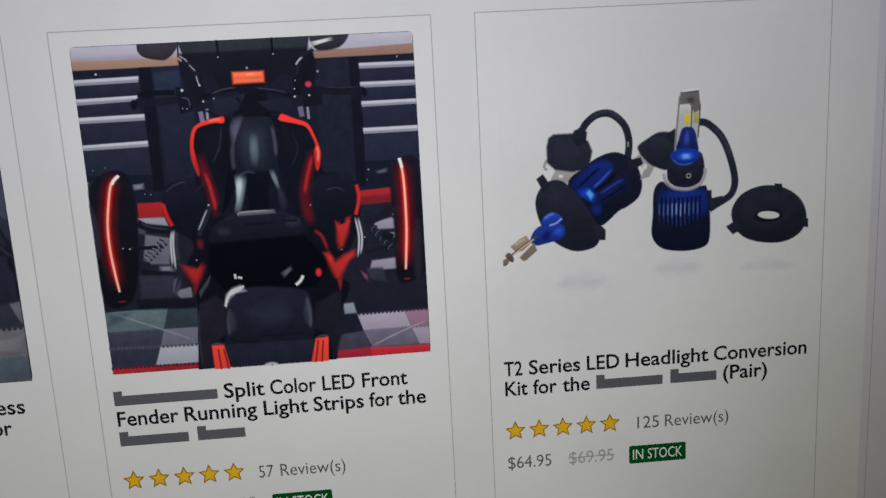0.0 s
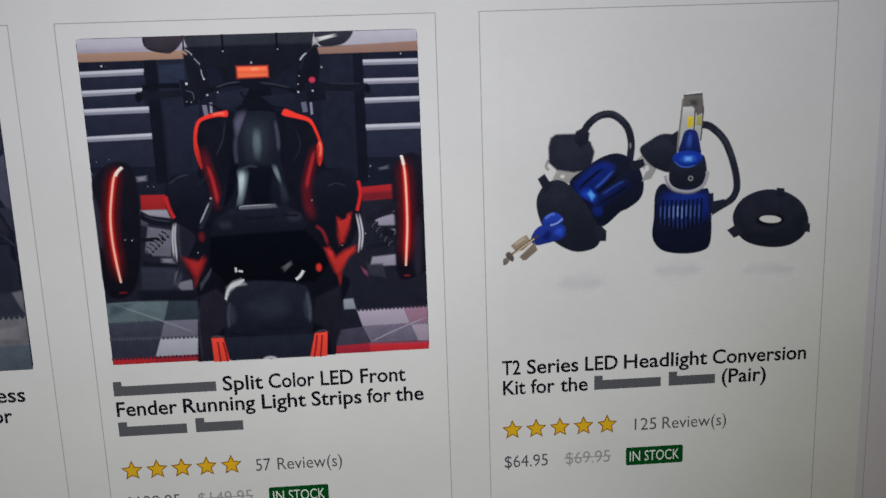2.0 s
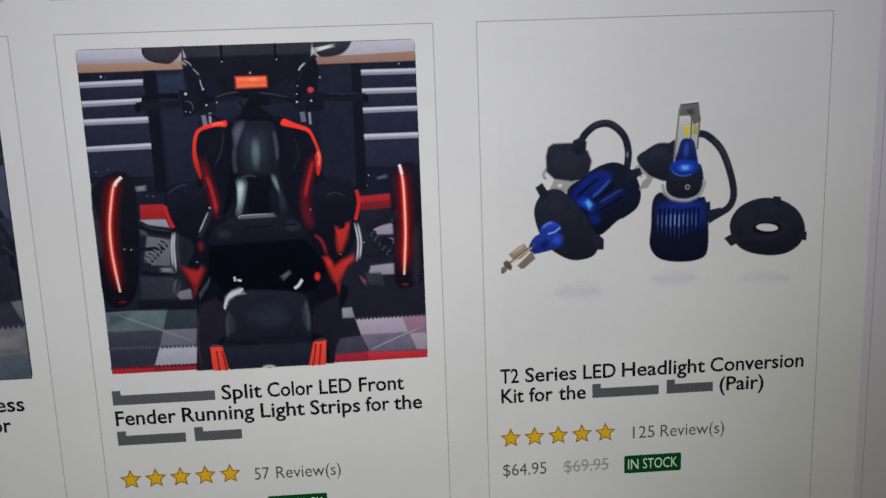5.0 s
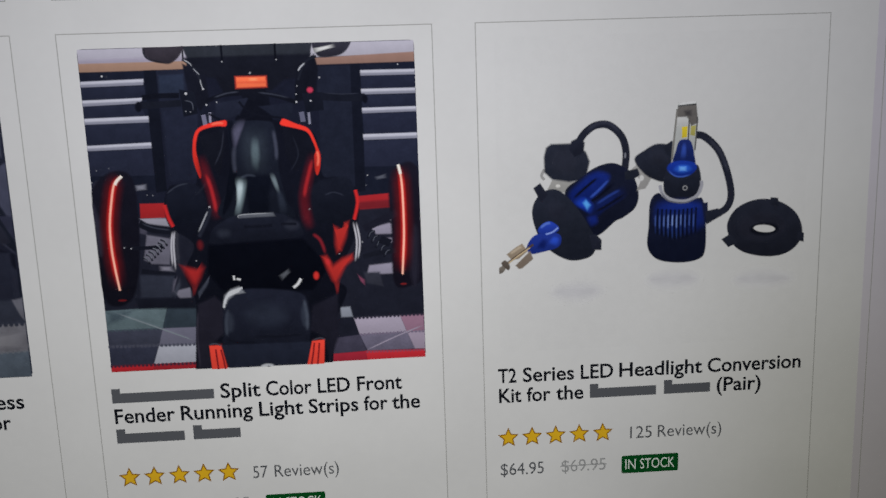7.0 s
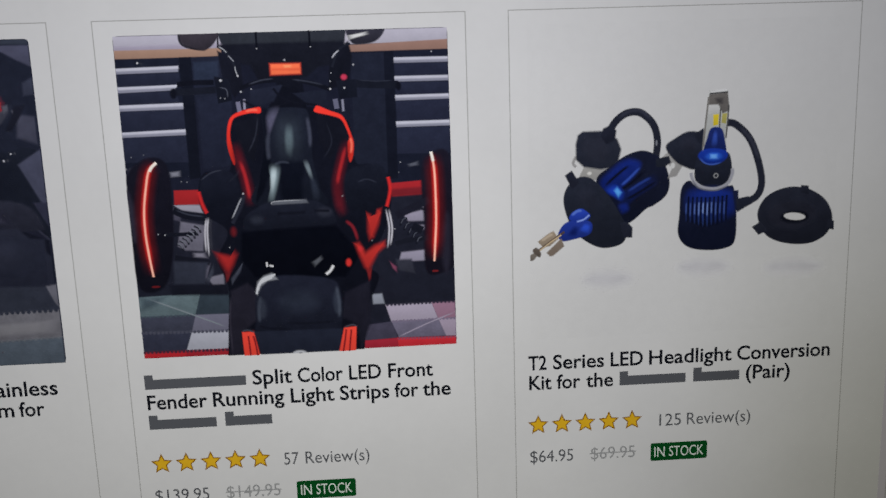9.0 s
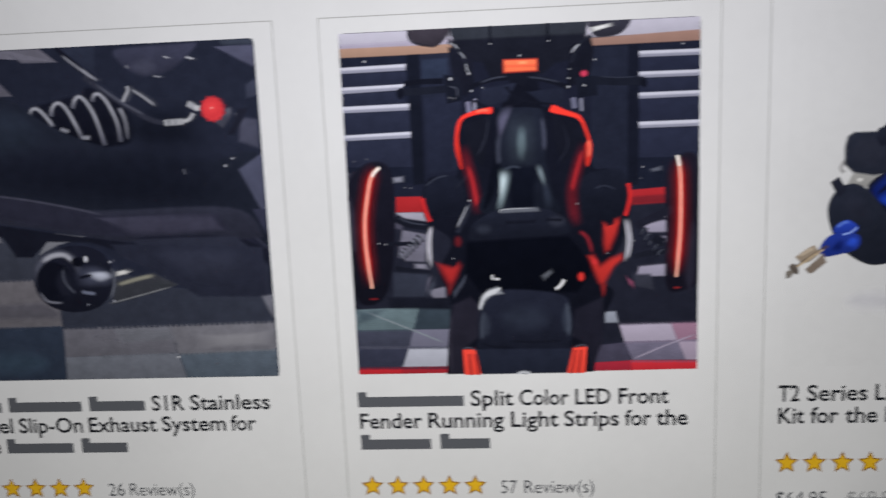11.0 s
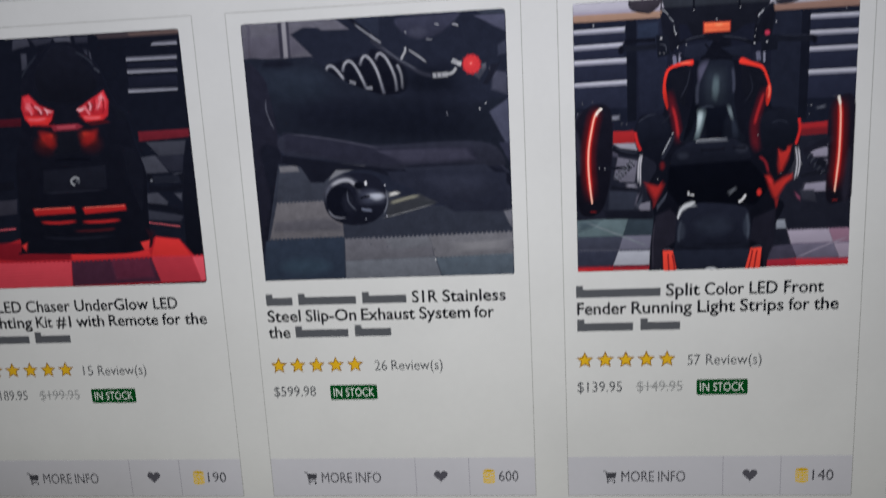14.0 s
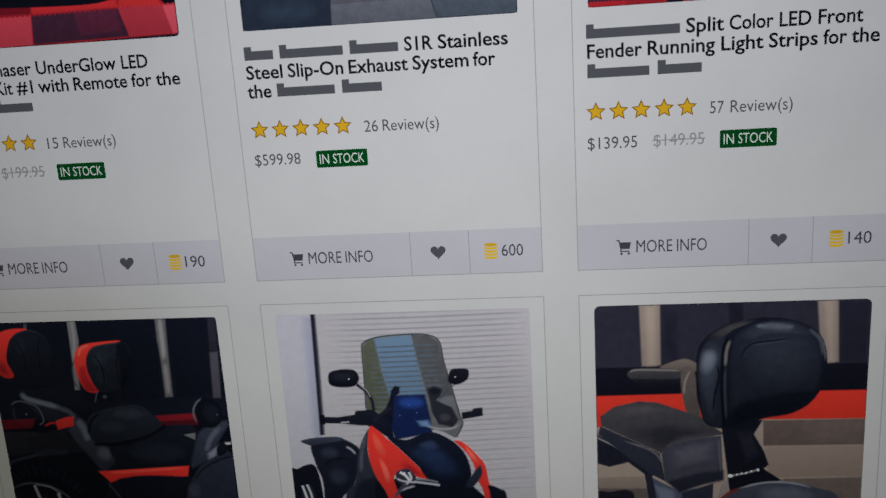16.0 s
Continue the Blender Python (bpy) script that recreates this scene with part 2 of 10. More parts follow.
# ---- writing ----
def letters(body, weight=0.012):
    cu = bpy.data.curves.new("letters", "FONT")
    cu.body, cu.size, cu.offset, cu.resolution_u = body, 1.0, weight, 3
    ob = bpy.data.objects.new("letters", cu)
    scene.collection.objects.link(ob)
    bpy.context.view_layer.update()
    me = bpy.data.meshes.new_from_object(ob.evaluated_get(bpy.context.evaluated_depsgraph_get()))
    bpy.data.objects.remove(ob)
    bpy.data.curves.remove(cu)
    return me


def extent(body):
    me = letters(body)
    xs, ys = [v.co.x for v in me.vertices], [v.co.y for v in me.vertices]
    bpy.data.meshes.remove(me)
    return min(xs), max(xs), max(ys)


CAP = extent("H")[2]
XHEIGHT = extent("x")[2]


def writing(name, words, base, cap, material, parent, y, bar_ink=None):
    """A line of words, each with the places where it begins and ends. A word given as a number of letters is a name, shown as a plain bar."""
    kz = cap / CAP
    for word, x0, x1 in words:
        if isinstance(word, int):
            bar = bmesh.new()
            low, high, step = base + XHEIGHT * kz * 1.02, base + cap, min(3.4, (x1 - x0) / word)
            sheet(bar, [(x0 + 0.3, base), (x1 - 0.2, base), (x1 - 0.2, low), (x0 + step, low), (x0 + step, high), (x0 + 0.3, high)], y)
            part("name_bar", bar, bar_ink or NAME_INK, parent)
            continue
        a, b, _ = extent(word)
        k = (x1 - x0) / (b - a)
        me = letters(word, 0.016 if material is INK else 0.0)
        for v in me.vertices:
            v.co = ((x0 + (v.co.x - a) * k) * MM, -y, (base + v.co.y * kz) * MM)
        me.materials.clear()
        me.materials.append(material)
        me.name = name
        new(name, me).parent = parent


# ---- room ----
def wall(name, lo, hi, material):
    bm = bmesh.new()
    box(bm, lo, hi)
    return tagged(part(name, bm, material), kind="structure")


wall("floor", (-1.1, -1.7, -0.1), (1.1, 0.16, 0.0), FLOORING)
wall("ceiling", (-1.1, -1.7, 2.2), (1.1, 0.16, 2.3), PAINT)
wall("wall_north", (-1.1, 0.06, 0.0), (1.1, 0.16, 2.2), PAINT)
wall("wall_south", (-1.1, -1.7, 0.0), (1.1, -1.6, 2.2), PAINT)
wall("wall_west", (-1.1, -1.6, 0.0), (-1.0, 0.06, 2.2), PAINT)
wall("wall_east", (1.0, -1.6, 0.0), (1.1, 0.06, 2.2), PAINT)


# ---- screen ----
def monitor():
    root = tagged(new("computer_monitor"), "flat black computer monitor on the wall showing a shop page", "monitor")
    root.location = (0, 0, ZERO)
    l, r, b, t = (v * MM for v in (SCREEN_L, SCREEN_R, SCREEN_B, SCREEN_T))
    rim = 0.012
    bm = bmesh.new()
    box(bm, (l - rim, 0.004, b - rim), (r + rim, 0.034, t + rim), 0.003)
    part("housing", bm, PLASTIC, root, "black plastic housing")
    bm = bmesh.new()
    box(bm, (-0.15, 0.034, -0.15), (0.14, 0.0598, 0.06), 0.002)
    part("wall_bracket", bm, PLASTIC, root)
    for lo, hi in (((l - rim, -0.003, t), (r + rim, 0.006, t + rim)), ((l - rim, -0.003, b - rim), (r + rim, 0.006, b)),
                   ((l - rim, -0.003, b), (l, 0.006, t)), ((r, -0.003, b), (r + rim, 0.006, t))):
        bm = bmesh.new()
        box(bm, lo, hi, 0.001)
        part("bezel", bm, PLASTIC, root)
    bm = bmesh.new()
    bars(bm, [(SCREEN_L, SCREEN_B, SCREEN_R, SCREEN_T)], 0.0)
    part("screen_panel", bm, PAGE, root, "glowing off-white screen panel")
    bm = bmesh.new()
    bars(bm, [(270.0, SCREEN_B, SCREEN_R, SCREEN_T)], 0.02 * MM)
    part("scroll_track", bm, TRACK, root, "pale lavender strip at the edge of the page")
    bm = bmesh.new()
    bars(bm, [(273.0, SCREEN_B, 273.3, SCREEN_T)], 0.03 * MM)
    part("track_edge", bm, RULE, root)
    return root


monitor()


# ---- icons ----
def star(parent, x, z):
    bm = bmesh.new()
    for r, y, i in ((4.0, 0.05 * MM, 1), (3.0, 0.06 * MM, 0)):
        sheet(bm, [(x + (r if k % 2 == 0 else r * 0.47) * math.sin(math.pi * k / 5), z + (r if k % 2 == 0 else r * 0.47) * math.cos(math.pi * k / 5)) for k in range(10)], y, i)
    return part("star", bm, (STAR_FILL, STAR_EDGE), parent)


def heart(parent, x, z):
    pts = []
    for i in range(28):
        a = 2 * math.pi * i / 28
        pts.append((x + 0.2 * 16 * math.sin(a) ** 3, z + 0.4 + 0.2 * (13 * math.cos(a) - 5 * math.cos(2 * a) - 2 * math.cos(3 * a) - math.cos(4 * a))))
    bm = bmesh.new()
    sheet(bm, pts, 0.07 * MM)
    return part("heart_icon", bm, HEART, parent, "dark grey heart")


def cart(parent, x, z):
    """A shopping trolley, 5.8 wide, with its wheels at z."""
    bm = bmesh.new()
    y = 0.07 * MM
    sheet(bm, [(x + 1.3, z + 5.2), (x + 5.8, z + 5.2), (x + 5.3, z + 2.4), (x + 1.8, z + 2.4)], y)
    bars(bm, [(x, z + 5.7, x + 1.3, z + 6.2), (x + 1.5, z + 1.2, x + 5.2, z + 1.7)], y)
    sheet(bm, [(x + 0.8, z + 6.0), (x + 1.3, z + 6.0), (x + 2.2, z + 1.3), (x + 1.7, z + 1.3)], y + 0.005 * MM)
    for cx in (2.0, 4.9):
        sheet(bm, [(x + cx + 0.5 * math.cos(a * math.pi / 5), z + 0.5 + 0.5 * math.sin(a * math.pi / 5)) for a in range(10)], y)
    return part("cart_icon", bm, BAR_INK, parent, "dark grey shopping trolley")


def coins(parent, x, z):
    """A pile of five coins, 5.4 wide and 7 high."""
    arc = [(2.7 * math.cos(a * math.pi / 8), -0.75 * abs(math.sin(a * math.pi / 8))) for a in range(9)]
    for i in range(4):
        bm = bmesh.new()
        base = z + 0.8 + i * 1.35
        sheet(bm, [(x + 2.7 + p, base + q) for p, q in arc] + [(x + 2.7 + p, base + q + 0.95) for p, q in arc[::-1]], (0.07 + 0.01 * i) * MM)
        part("coin", bm, COIN, parent)
    bm = bmesh.new()
    sheet(bm, [(x + 2.7 + 2.7 * math.cos(a * math.pi / 8), z + 6.2 + 0.8 * math.sin(a * math.pi / 8)) for a in range(16)], 0.11 * MM)
    part("coin", bm, COIN_TOP, parent)


def badge(parent, x, z):
    bm = bmesh.new()
    sheet(bm, rounded(x, z, x + 21.5, z + 7.0, 0.7), 0.05 * MM)
    plate = part("stock_badge", bm, BADGE, parent, "dark green rounded badge")
    writing("badge_word", [("IN", x + 1.4, x + 5.4), ("STOCK", x + 7.0, x + 20.2)], z + 1.55, 4.0, BADGE_INK, plate, 0.06 * MM)
    return plate


# ---- cards ----
def card(col, row, label, top=115.0, bottom=-104.0):
    root = new("product_card")
    tagged(root, label, "product card", "product cards on the page")
    root.location = (col * PITCH * MM, -0.03 * MM, ZERO - row * ROW * MM)
    bm = bmesh.new()
    bars(bm, [(-6.3, bottom, 116.3, top)], 0.0)
    part("card_face", bm, CARD, root)
    bm = bmesh.new()
    w = 0.3
    edges = [(-6.3, bottom, -6.3 + w, top), (116.3 - w, bottom, 116.3, top)]
    if row <= 0 or top < 115.1 and row == 0:
        edges.append((-6.3 + w, bottom, 116.3 - w, bottom + w))
    if row >= 0:
        edges.append((-6.3 + w, top - w, 116.3 - w, top))
    bars(bm, edges, 0.03 * MM)
    part("card_border", bm, RULE, root, "thin grey outline")
    return root


def photo(root, base, draw, label, lowest=0.0, radius=1.6):
    bm = bmesh.new()
    pts = rounded(0, lowest * SIDE, 110, 110, radius)
    if lowest:
        pts = [(x, z) if z > 20 else ((0 if x < 55 else 110), lowest * SIDE) for x, z in pts]
        pts = [p for i, p in enumerate(pts) if p not in pts[:i]]
    sheet(bm, pts, 0.0)
    ph = part("photo", bm, lit([c + k * (1 - c / 255) for c, k in zip(base, BLACK_LEVEL)] if base != PAGE_WHITE else base, 0.02 if max(base) > 110 else 0.16, size=260.0), root, label)
    ph.location = (0, -0.05 * MM, 0)
    ph["layers"], ph["lowest"] = 1, lowest
    draw(ph)
    del ph["layers"], ph["lowest"]
    return ph


def wording(root, lines, reviews, price, old_price, lift=0.0):
    for words, base in zip(lines, (-11.5, -19.0, -26.5)):
        writing("title_word", words, base, 5.3, INK, root, 0.05 * MM)
    for i in range(5):
        star(root, 2.3 + 8.75 * i, -39.7 + lift)
    writing("review_word", reviews, -42.6 + lift, 4.7, GREY_INK, root, 0.05 * MM)
    base = -54.3 + lift
    writing("price", [price], base, 4.7, GREY_INK, root, 0.05 * MM)
    x = 25.0
    if old_price:
        x = old_price[2] + 5.9
        writing("old_price", [old_price], base, 4.7, FAINT_INK, root, 0.05 * MM)
        bm = bmesh.new()
        bars(bm, [(old_price[1] - 0.4, base + 2.1, old_price[2] + 0.4, base + 2.5)], 0.055 * MM)
        part("strike_line", bm, FAINT_INK, root)
    badge(root, x, -56.3 + lift)


def footer(root, points=None, top=-85.0):
    bm = bmesh.new()
    bars(bm, [(-6.0, -103.7, 116.0, top)], 0.04 * MM)
    strip = part("button_bar", bm, BAR, root, "pale lavender button bar")
    for x in (61.4, 86.0):
        bm = bmesh.new()
        bars(bm, [(x, -103.7, x + 0.3, top)], 0.05 * MM)
        part("divider", bm, DIVIDER, strip)
    heart(strip, 73.1, -94.2)
    coins(strip, 92.4, -97.8)
    if points:
        cart(strip, 9.5, -97.9)
        writing("button_word", [("MORE", 17.4, 31.8), ("INFO", 33.5, 45.4)], -97.1, 5.1, BAR_INK, strip, 0.06 * MM)
        writing("point_count", [(points, 99.5, 108.5)], -96.6, 5.0, BAR_INK, strip, 0.06 * MM)


def photo_rear_view(ph):
    poly(ph, "wall", (176, 172, 184), [(-1, 100.7), (101.4, 101), (101.1, 95.8), (-1.3, 95.6)])
    poly(ph, "wall_shade", (158, 150, 166), [(-1.1, 96.9), (33.3, 97.1), (33.1, 95.7), (-1.3, 95.4)], 1.16)
    poly(ph, "worktop", (158, 124, 102), [(-1.1, 95.8), (31.8, 95.7), (31.5, 93.4), (-0.7, 93.2)])
    poly(ph, "worktop", (146, 112, 96), [(69.8, 95.5), (100.9, 96.5), (100.7, 93.6), (70.3, 93.5)])
    poly(ph, "cabinet_side", (20, 22, 31), [(-1.6, 93.3), (19.7, 93.1), (19.8, 57.3), (-1.2, 56.9)])
    poly(ph, "cabinet_side", (20, 22, 31), [(80.9, 92.8), (101.3, 93.5), (101.1, 53.2), (81.5, 53.6)])
    poly(ph, "drawer_front", (31, 33, 45), [(-0.4, 88.7), (18.7, 88.8), (18.8, 85.1), (-0.4, 84.6)], 0.4)
    poly(ph, "drawer_front", (31, 33, 45), [(-0.3, 83.2), (16.7, 83.4), (18.5, 79.7), (-0.4, 79.2)], 0.4)
    poly(ph, "drawer_front", (31, 33, 45), [(-0.3, 77.7), (19.4, 78), (19.4, 71.8), (-0.1, 71.3)], 0.4)
    poly(ph, "drawer_front", (31, 33, 45), [(-0.2, 69.9), (19.4, 69.9), (19.4, 61.9), (-0.4, 62.4)], 0.4)
    poly(ph, "drawer_front", (31, 33, 46), [(83.2, 89.7), (100.2, 89.5), (100.3, 85.8), (83.6, 85.8)], 0.4)
    poly(ph, "drawer_front", (31, 33, 46), [(83.5, 84), (100.3, 83.8), (100.4, 80), (83.6, 80.1)], 0.4)
    poly(ph, "drawer_front", (31, 33, 46), [(83.5, 78.4), (100.3, 78.4), (100.2, 72), (83.6, 72.1)], 0.4)
    poly(ph, "drawer_front", (31, 33, 46), [(83.5, 70.2), (100.1, 70.1), (100, 61.9), (83.3, 62.2)], 0.4)
    poly(ph, "drawer_handle", (138, 138, 152), [(-0.6, 90.5), (18.6, 90.8), (18.5, 89.1), (-0.6, 88.9)], 0.4)
    poly(ph, "handle_top", (190, 190, 202), [(-0.6, 90.5), (18.6, 90.8), (18.6, 90), (-0.6, 89.7)], 0.6)
    poly(ph, "drawer_handle", (138, 138, 152), [(-0.6, 85), (18.1, 85.3), (16.7, 83.7), (-0.4, 83.3)], 0.4)
    poly(ph, "handle_top", (190, 190, 202), [(-0.6, 85), (18.1, 85.3), (17.4, 84.5), (-0.5, 84.2)], 0.6)
    poly(ph, "drawer_handle", (138, 138, 152), [(-0.4, 79.6), (19.3, 79.8), (19.4, 78), (-0.4, 77.9)], 0.4)
    poly(ph, "handle_top", (190, 190, 202), [(-0.4, 79.6), (19.3, 79.8), (19.3, 78.9), (-0.4, 78.7)], 0.6)
    poly(ph, "drawer_handle", (138, 138, 152), [(-0.5, 71.5), (19.5, 71.9), (19.5, 70.2), (-0.4, 70)], 0.4)
    poly(ph, "handle_top", (190, 190, 202), [(-0.5, 71.5), (19.5, 71.9), (19.5, 71.1), (-0.5, 70.8)], 0.6)
    poly(ph, "drawer_handle", (136, 136, 150), [(83.1, 91.4), (100.3, 91.3), (100.4, 89.7), (83.2, 89.8)], 0.4)
    poly(ph, "handle_top", (188, 188, 200), [(83.1, 91.4), (100.3, 91.3), (100.4, 90.5), (83.2, 90.6)], 0.6)
    poly(ph, "drawer_handle", (136, 136, 150), [(83.1, 85.8), (100.3, 85.7), (100.3, 84.1), (83.4, 84.2)], 0.4)
    poly(ph, "handle_top", (188, 188, 200), [(83.1, 85.8), (100.3, 85.7), (100.3, 84.9), (83.2, 85)], 0.6)
    poly(ph, "drawer_handle", (136, 136, 150), [(83.2, 80.1), (100.2, 80.1), (100.3, 78.6), (83.4, 78.5)], 0.4)
    poly(ph, "handle_top", (188, 188, 200), [(83.2, 80.1), (100.2, 80.1), (100.3, 79.3), (83.3, 79.3)], 0.6)
    poly(ph, "drawer_handle", (136, 136, 150), [(83.1, 72.1), (100, 72.1), (100.1, 70.4), (83.4, 70.4)], 0.4)
    poly(ph, "handle_top", (188, 188, 200), [(83.1, 72.1), (100, 72.1), (100.1, 71.2), (83.2, 71.2)], 0.6)
    poly(ph, "post", (14, 15, 20), [(19, 93.3), (22.6, 93.3), (22.6, 57.1), (19.3, 56.6)])
    poly(ph, "post", (15, 16, 22), [(80.4, 93.2), (83.4, 93.3), (83.2, 54.6), (79.6, 54.4)])
    poly(ph, "locker_door", (26, 28, 38), [(22.6, 93.1), (32.5, 93.3), (32.8, 60.4), (23.6, 59.7)])
    poly(ph, "locker_door", (25, 27, 36), [(70.3, 93), (80.4, 93), (80.1, 56.2), (70.1, 57.5)])
    poly(ph, "locker_panel", (36, 42, 56), [(23.2, 91.8), (30.5, 91.9), (30.4, 86.7), (23, 86.4)], 0.98)
    poly(ph, "locker_panel", (27, 29, 40), [(23.5, 81.3), (33.8, 81.5), (32.5, 61.1), (24, 60.2)], 0.86)
    poly(ph, "floor", (23, 23, 29), [(-0.5, 50), (100.9, 49.7), (100.3, -2), (-0.6, -0.8)])
    poly(ph, "red_strip", (158, 30, 28), [(14, 53.4), (21.4, 53.3), (22.9, 48.7), (13.8, 48.9)])
    poly(ph, "red_strip", (158, 30, 30), [(80.5, 53.1), (91.1, 53.7), (91.4, 49.4), (81.2, 49)])
    poly(ph, "strip_shade", (112, 24, 26), [(80.3, 51.2), (91.3, 51.7), (91.4, 49.3), (81.2, 49)], 1.16)
    poly(ph, "wheel_well", (36, 34, 42), [(0.3, 60.1), (5.7, 62.1), (4.2, 50.6), (-0.3, 50.9)], 1.46)
    poly(ph, "hinge", (122, 122, 132), [(13, 59.1), (16.5, 59.4), (16.5, 57.6), (13.3, 57.4)], 0.86)
    poly(ph, "hinge", (80, 82, 90), [(86.2, 58.9), (89.7, 59.8), (89.9, 58.4), (86.8, 58)], 1.01)
    poly(ph, "tile", (86, 101, 103), [(-0.4, 20.1), (19.4, 20.6), (17.3, 13.7), (-0.3, 13.7)])
    poly(ph, "tile", (44, 53, 58), [(19.4, 20.6), (28.9, 20.9), (28.1, 13.6), (17.3, 13.7)])
    poly(ph, "tile", (52, 53, 63), [(-0.3, 13.7), (17.3, 13.7), (15.6, 8), (-0.3, 8.4)])
    poly(ph, "tile", (100, 98, 112), [(17.3, 13.7), (27.9, 13.6), (27.3, 8.1), (15.6, 8)])
    poly(ph, "tile", (42, 43, 54), [(-0.3, 8.4), (15.6, 8), (13.5, 2.1), (-0.2, 2.3)])
    poly(ph, "tile", (160, 161, 171), [(15.6, 8), (27.3, 8.1), (27.1, 2.1), (13.5, 2.1)])
    poly(ph, "red_edging", (176, 30, 32), [(-0.3, 2.1), (27.1, 2), (27, -0.2), (-0.2, -0.3)])
    poly(ph, "edging_shade", (150, 28, 32), [(13.4, 1.9), (27.1, 2), (27, -0.2), (13.2, -0.1)], 0.86)
    poly(ph, "tile_shade", (60, 72, 76), [(-0.2, 20.1), (9.6, 20.3), (6, 16.9), (0.2, 15.4)], 2.06)
    line(ph, "tile_rib", (76, 91, 94), 0.2, [(-0.4, 19.7), (19.3, 20.2)], 0.5)
    line(ph, "tile_rib", (76, 91, 94), 0.2, [(-0.3, 19), (19, 19.5)], 0.5)
    line(ph, "tile_rib", (76, 91, 94), 0.2, [(-0.3, 18.3), (18.8, 18.7)], 0.5)
    line(ph, "tile_rib", (76, 91, 94), 0.2, [(-0.3, 17.6), (18.6, 17.9)], 0.5)
    line(ph, "tile_rib", (76, 91, 94), 0.2, [(-0.3, 16.9), (18.4, 17.2)], 0.5)
    line(ph, "tile_rib", (76, 91, 94), 0.2, [(-0.3, 16.2), (18.1, 16.4)], 0.5)
    line(ph, "tile_rib", (76, 91, 94), 0.2, [(-0.3, 15.5), (17.9, 15.6)], 0.5)
    line(ph, "tile_rib", (76, 91, 94), 0.2, [(-0.3, 14.8), (17.7, 14.9)], 0.5)
    line(ph, "tile_rib", (76, 91, 94), 0.2, [(-0.3, 14), (17.4, 14.1)], 0.5)
    line(ph, "tile_rib", (88, 86, 98), 0.2, [(17.2, 13.4), (27.9, 13.3)], 0.5)
    line(ph, "tile_rib", (88, 86, 98), 0.2, [(17, 12.8), (27.8, 12.7)], 0.5)
    line(ph, "tile_rib", (88, 86, 98), 0.2, [(16.8, 12.1), (27.8, 12)], 0.5)
    line(ph, "tile_rib", (88, 86, 98), 0.2, [(16.6, 11.5), (27.7, 11.4)], 0.5)
    line(ph, "tile_rib", (88, 86, 98), 0.2, [(16.5, 10.9), (27.6, 10.8)], 0.5)
    line(ph, "tile_rib", (88, 86, 98), 0.2, [(16.3, 10.2), (27.6, 10.2)], 0.5)
    line(ph, "tile_rib", (88, 86, 98), 0.2, [(16.1, 9.6), (27.5, 9.6)], 0.5)
    line(ph, "tile_rib", (88, 86, 98), 0.2, [(15.9, 9), (27.4, 9)], 0.5)
    line(ph, "tile_rib", (88, 86, 98), 0.2, [(15.7, 8.3), (27.4, 8.4)], 0.5)
    line(ph, "tile_rib", (44, 45, 54), 0.2, [(0.3, 13.4), (17.2, 13.3)], 0.5)
    line(ph, "tile_rib", (44, 45, 54), 0.2, [(0.3, 12.8), (17, 12.7)], 0.5)
    line(ph, "tile_rib", (44, 45, 54), 0.2, [(0.2, 12.2), (16.8, 12.1)], 0.5)
    line(ph, "tile_rib", (44, 45, 54), 0.2, [(0.2, 11.7), (16.6, 11.5)], 0.5)
    line(ph, "tile_rib", (44, 45, 54), 0.2, [(0.1, 11.1), (16.5, 10.9)], 0.5)
    line(ph, "tile_rib", (44, 45, 54), 0.2, [(0.1, 10.5), (16.3, 10.3)], 0.5)
    line(ph, "tile_rib", (44, 45, 54), 0.2, [(0, 10), (16.1, 9.7)], 0.5)
    line(ph, "tile_rib", (44, 45, 54), 0.2, [(-0, 9.4), (15.9, 9.1)], 0.5)
    line(ph, "tile_rib", (44, 45, 54), 0.2, [(-0, 8.8), (15.7, 8.5)], 0.5)
    line(ph, "tile_rib", (138, 139, 149), 0.2, [(13.6, 2.4), (26.7, 2.3)], 0.5)
    line(ph, "tile_rib", (138, 139, 149), 0.2, [(13.8, 2.9), (26.8, 2.9)], 0.5)
    line(ph, "tile_rib", (138, 139, 149), 0.2, [(14, 3.5), (26.8, 3.4)], 0.5)
    line(ph, "tile_rib", (138, 139, 149), 0.2, [(14.2, 4.1), (26.9, 4)], 0.5)
    line(ph, "tile_rib", (138, 139, 149), 0.2, [(14.4, 4.7), (27, 4.6)], 0.5)
    line(ph, "tile_rib", (138, 139, 149), 0.2, [(14.6, 5.3), (27, 5.2)], 0.5)
    line(ph, "tile_rib", (138, 139, 149), 0.2, [(14.8, 5.9), (27.1, 5.8)], 0.5)
    line(ph, "tile_rib", (138, 139, 149), 0.2, [(15.1, 6.4), (27.2, 6.4)], 0.5)
    line(ph, "tile_rib", (138, 139, 149), 0.2, [(15.3, 7), (27.2, 6.9)], 0.5)
    line(ph, "tile_rib", (138, 139, 149), 0.2, [(15.5, 7.6), (27.3, 7.5)], 0.5)
    oval(ph, "tile_tooth", (60, 70, 75), 0.4, 13.7, 0.4, 0.4, 0.5)
    oval(ph, "tile_tooth", (60, 70, 75), 1.7, 13.7, 0.4, 0.4, 0.5)
    oval(ph, "tile_tooth", (60, 70, 75), 3.1, 13.7, 0.4, 0.4, 0.5)
    oval(ph, "tile_tooth", (60, 70, 75), 4.4, 13.7, 0.4, 0.4, 0.5)
    oval(ph, "tile_tooth", (60, 70, 75), 5.8, 13.7, 0.4, 0.4, 0.5)
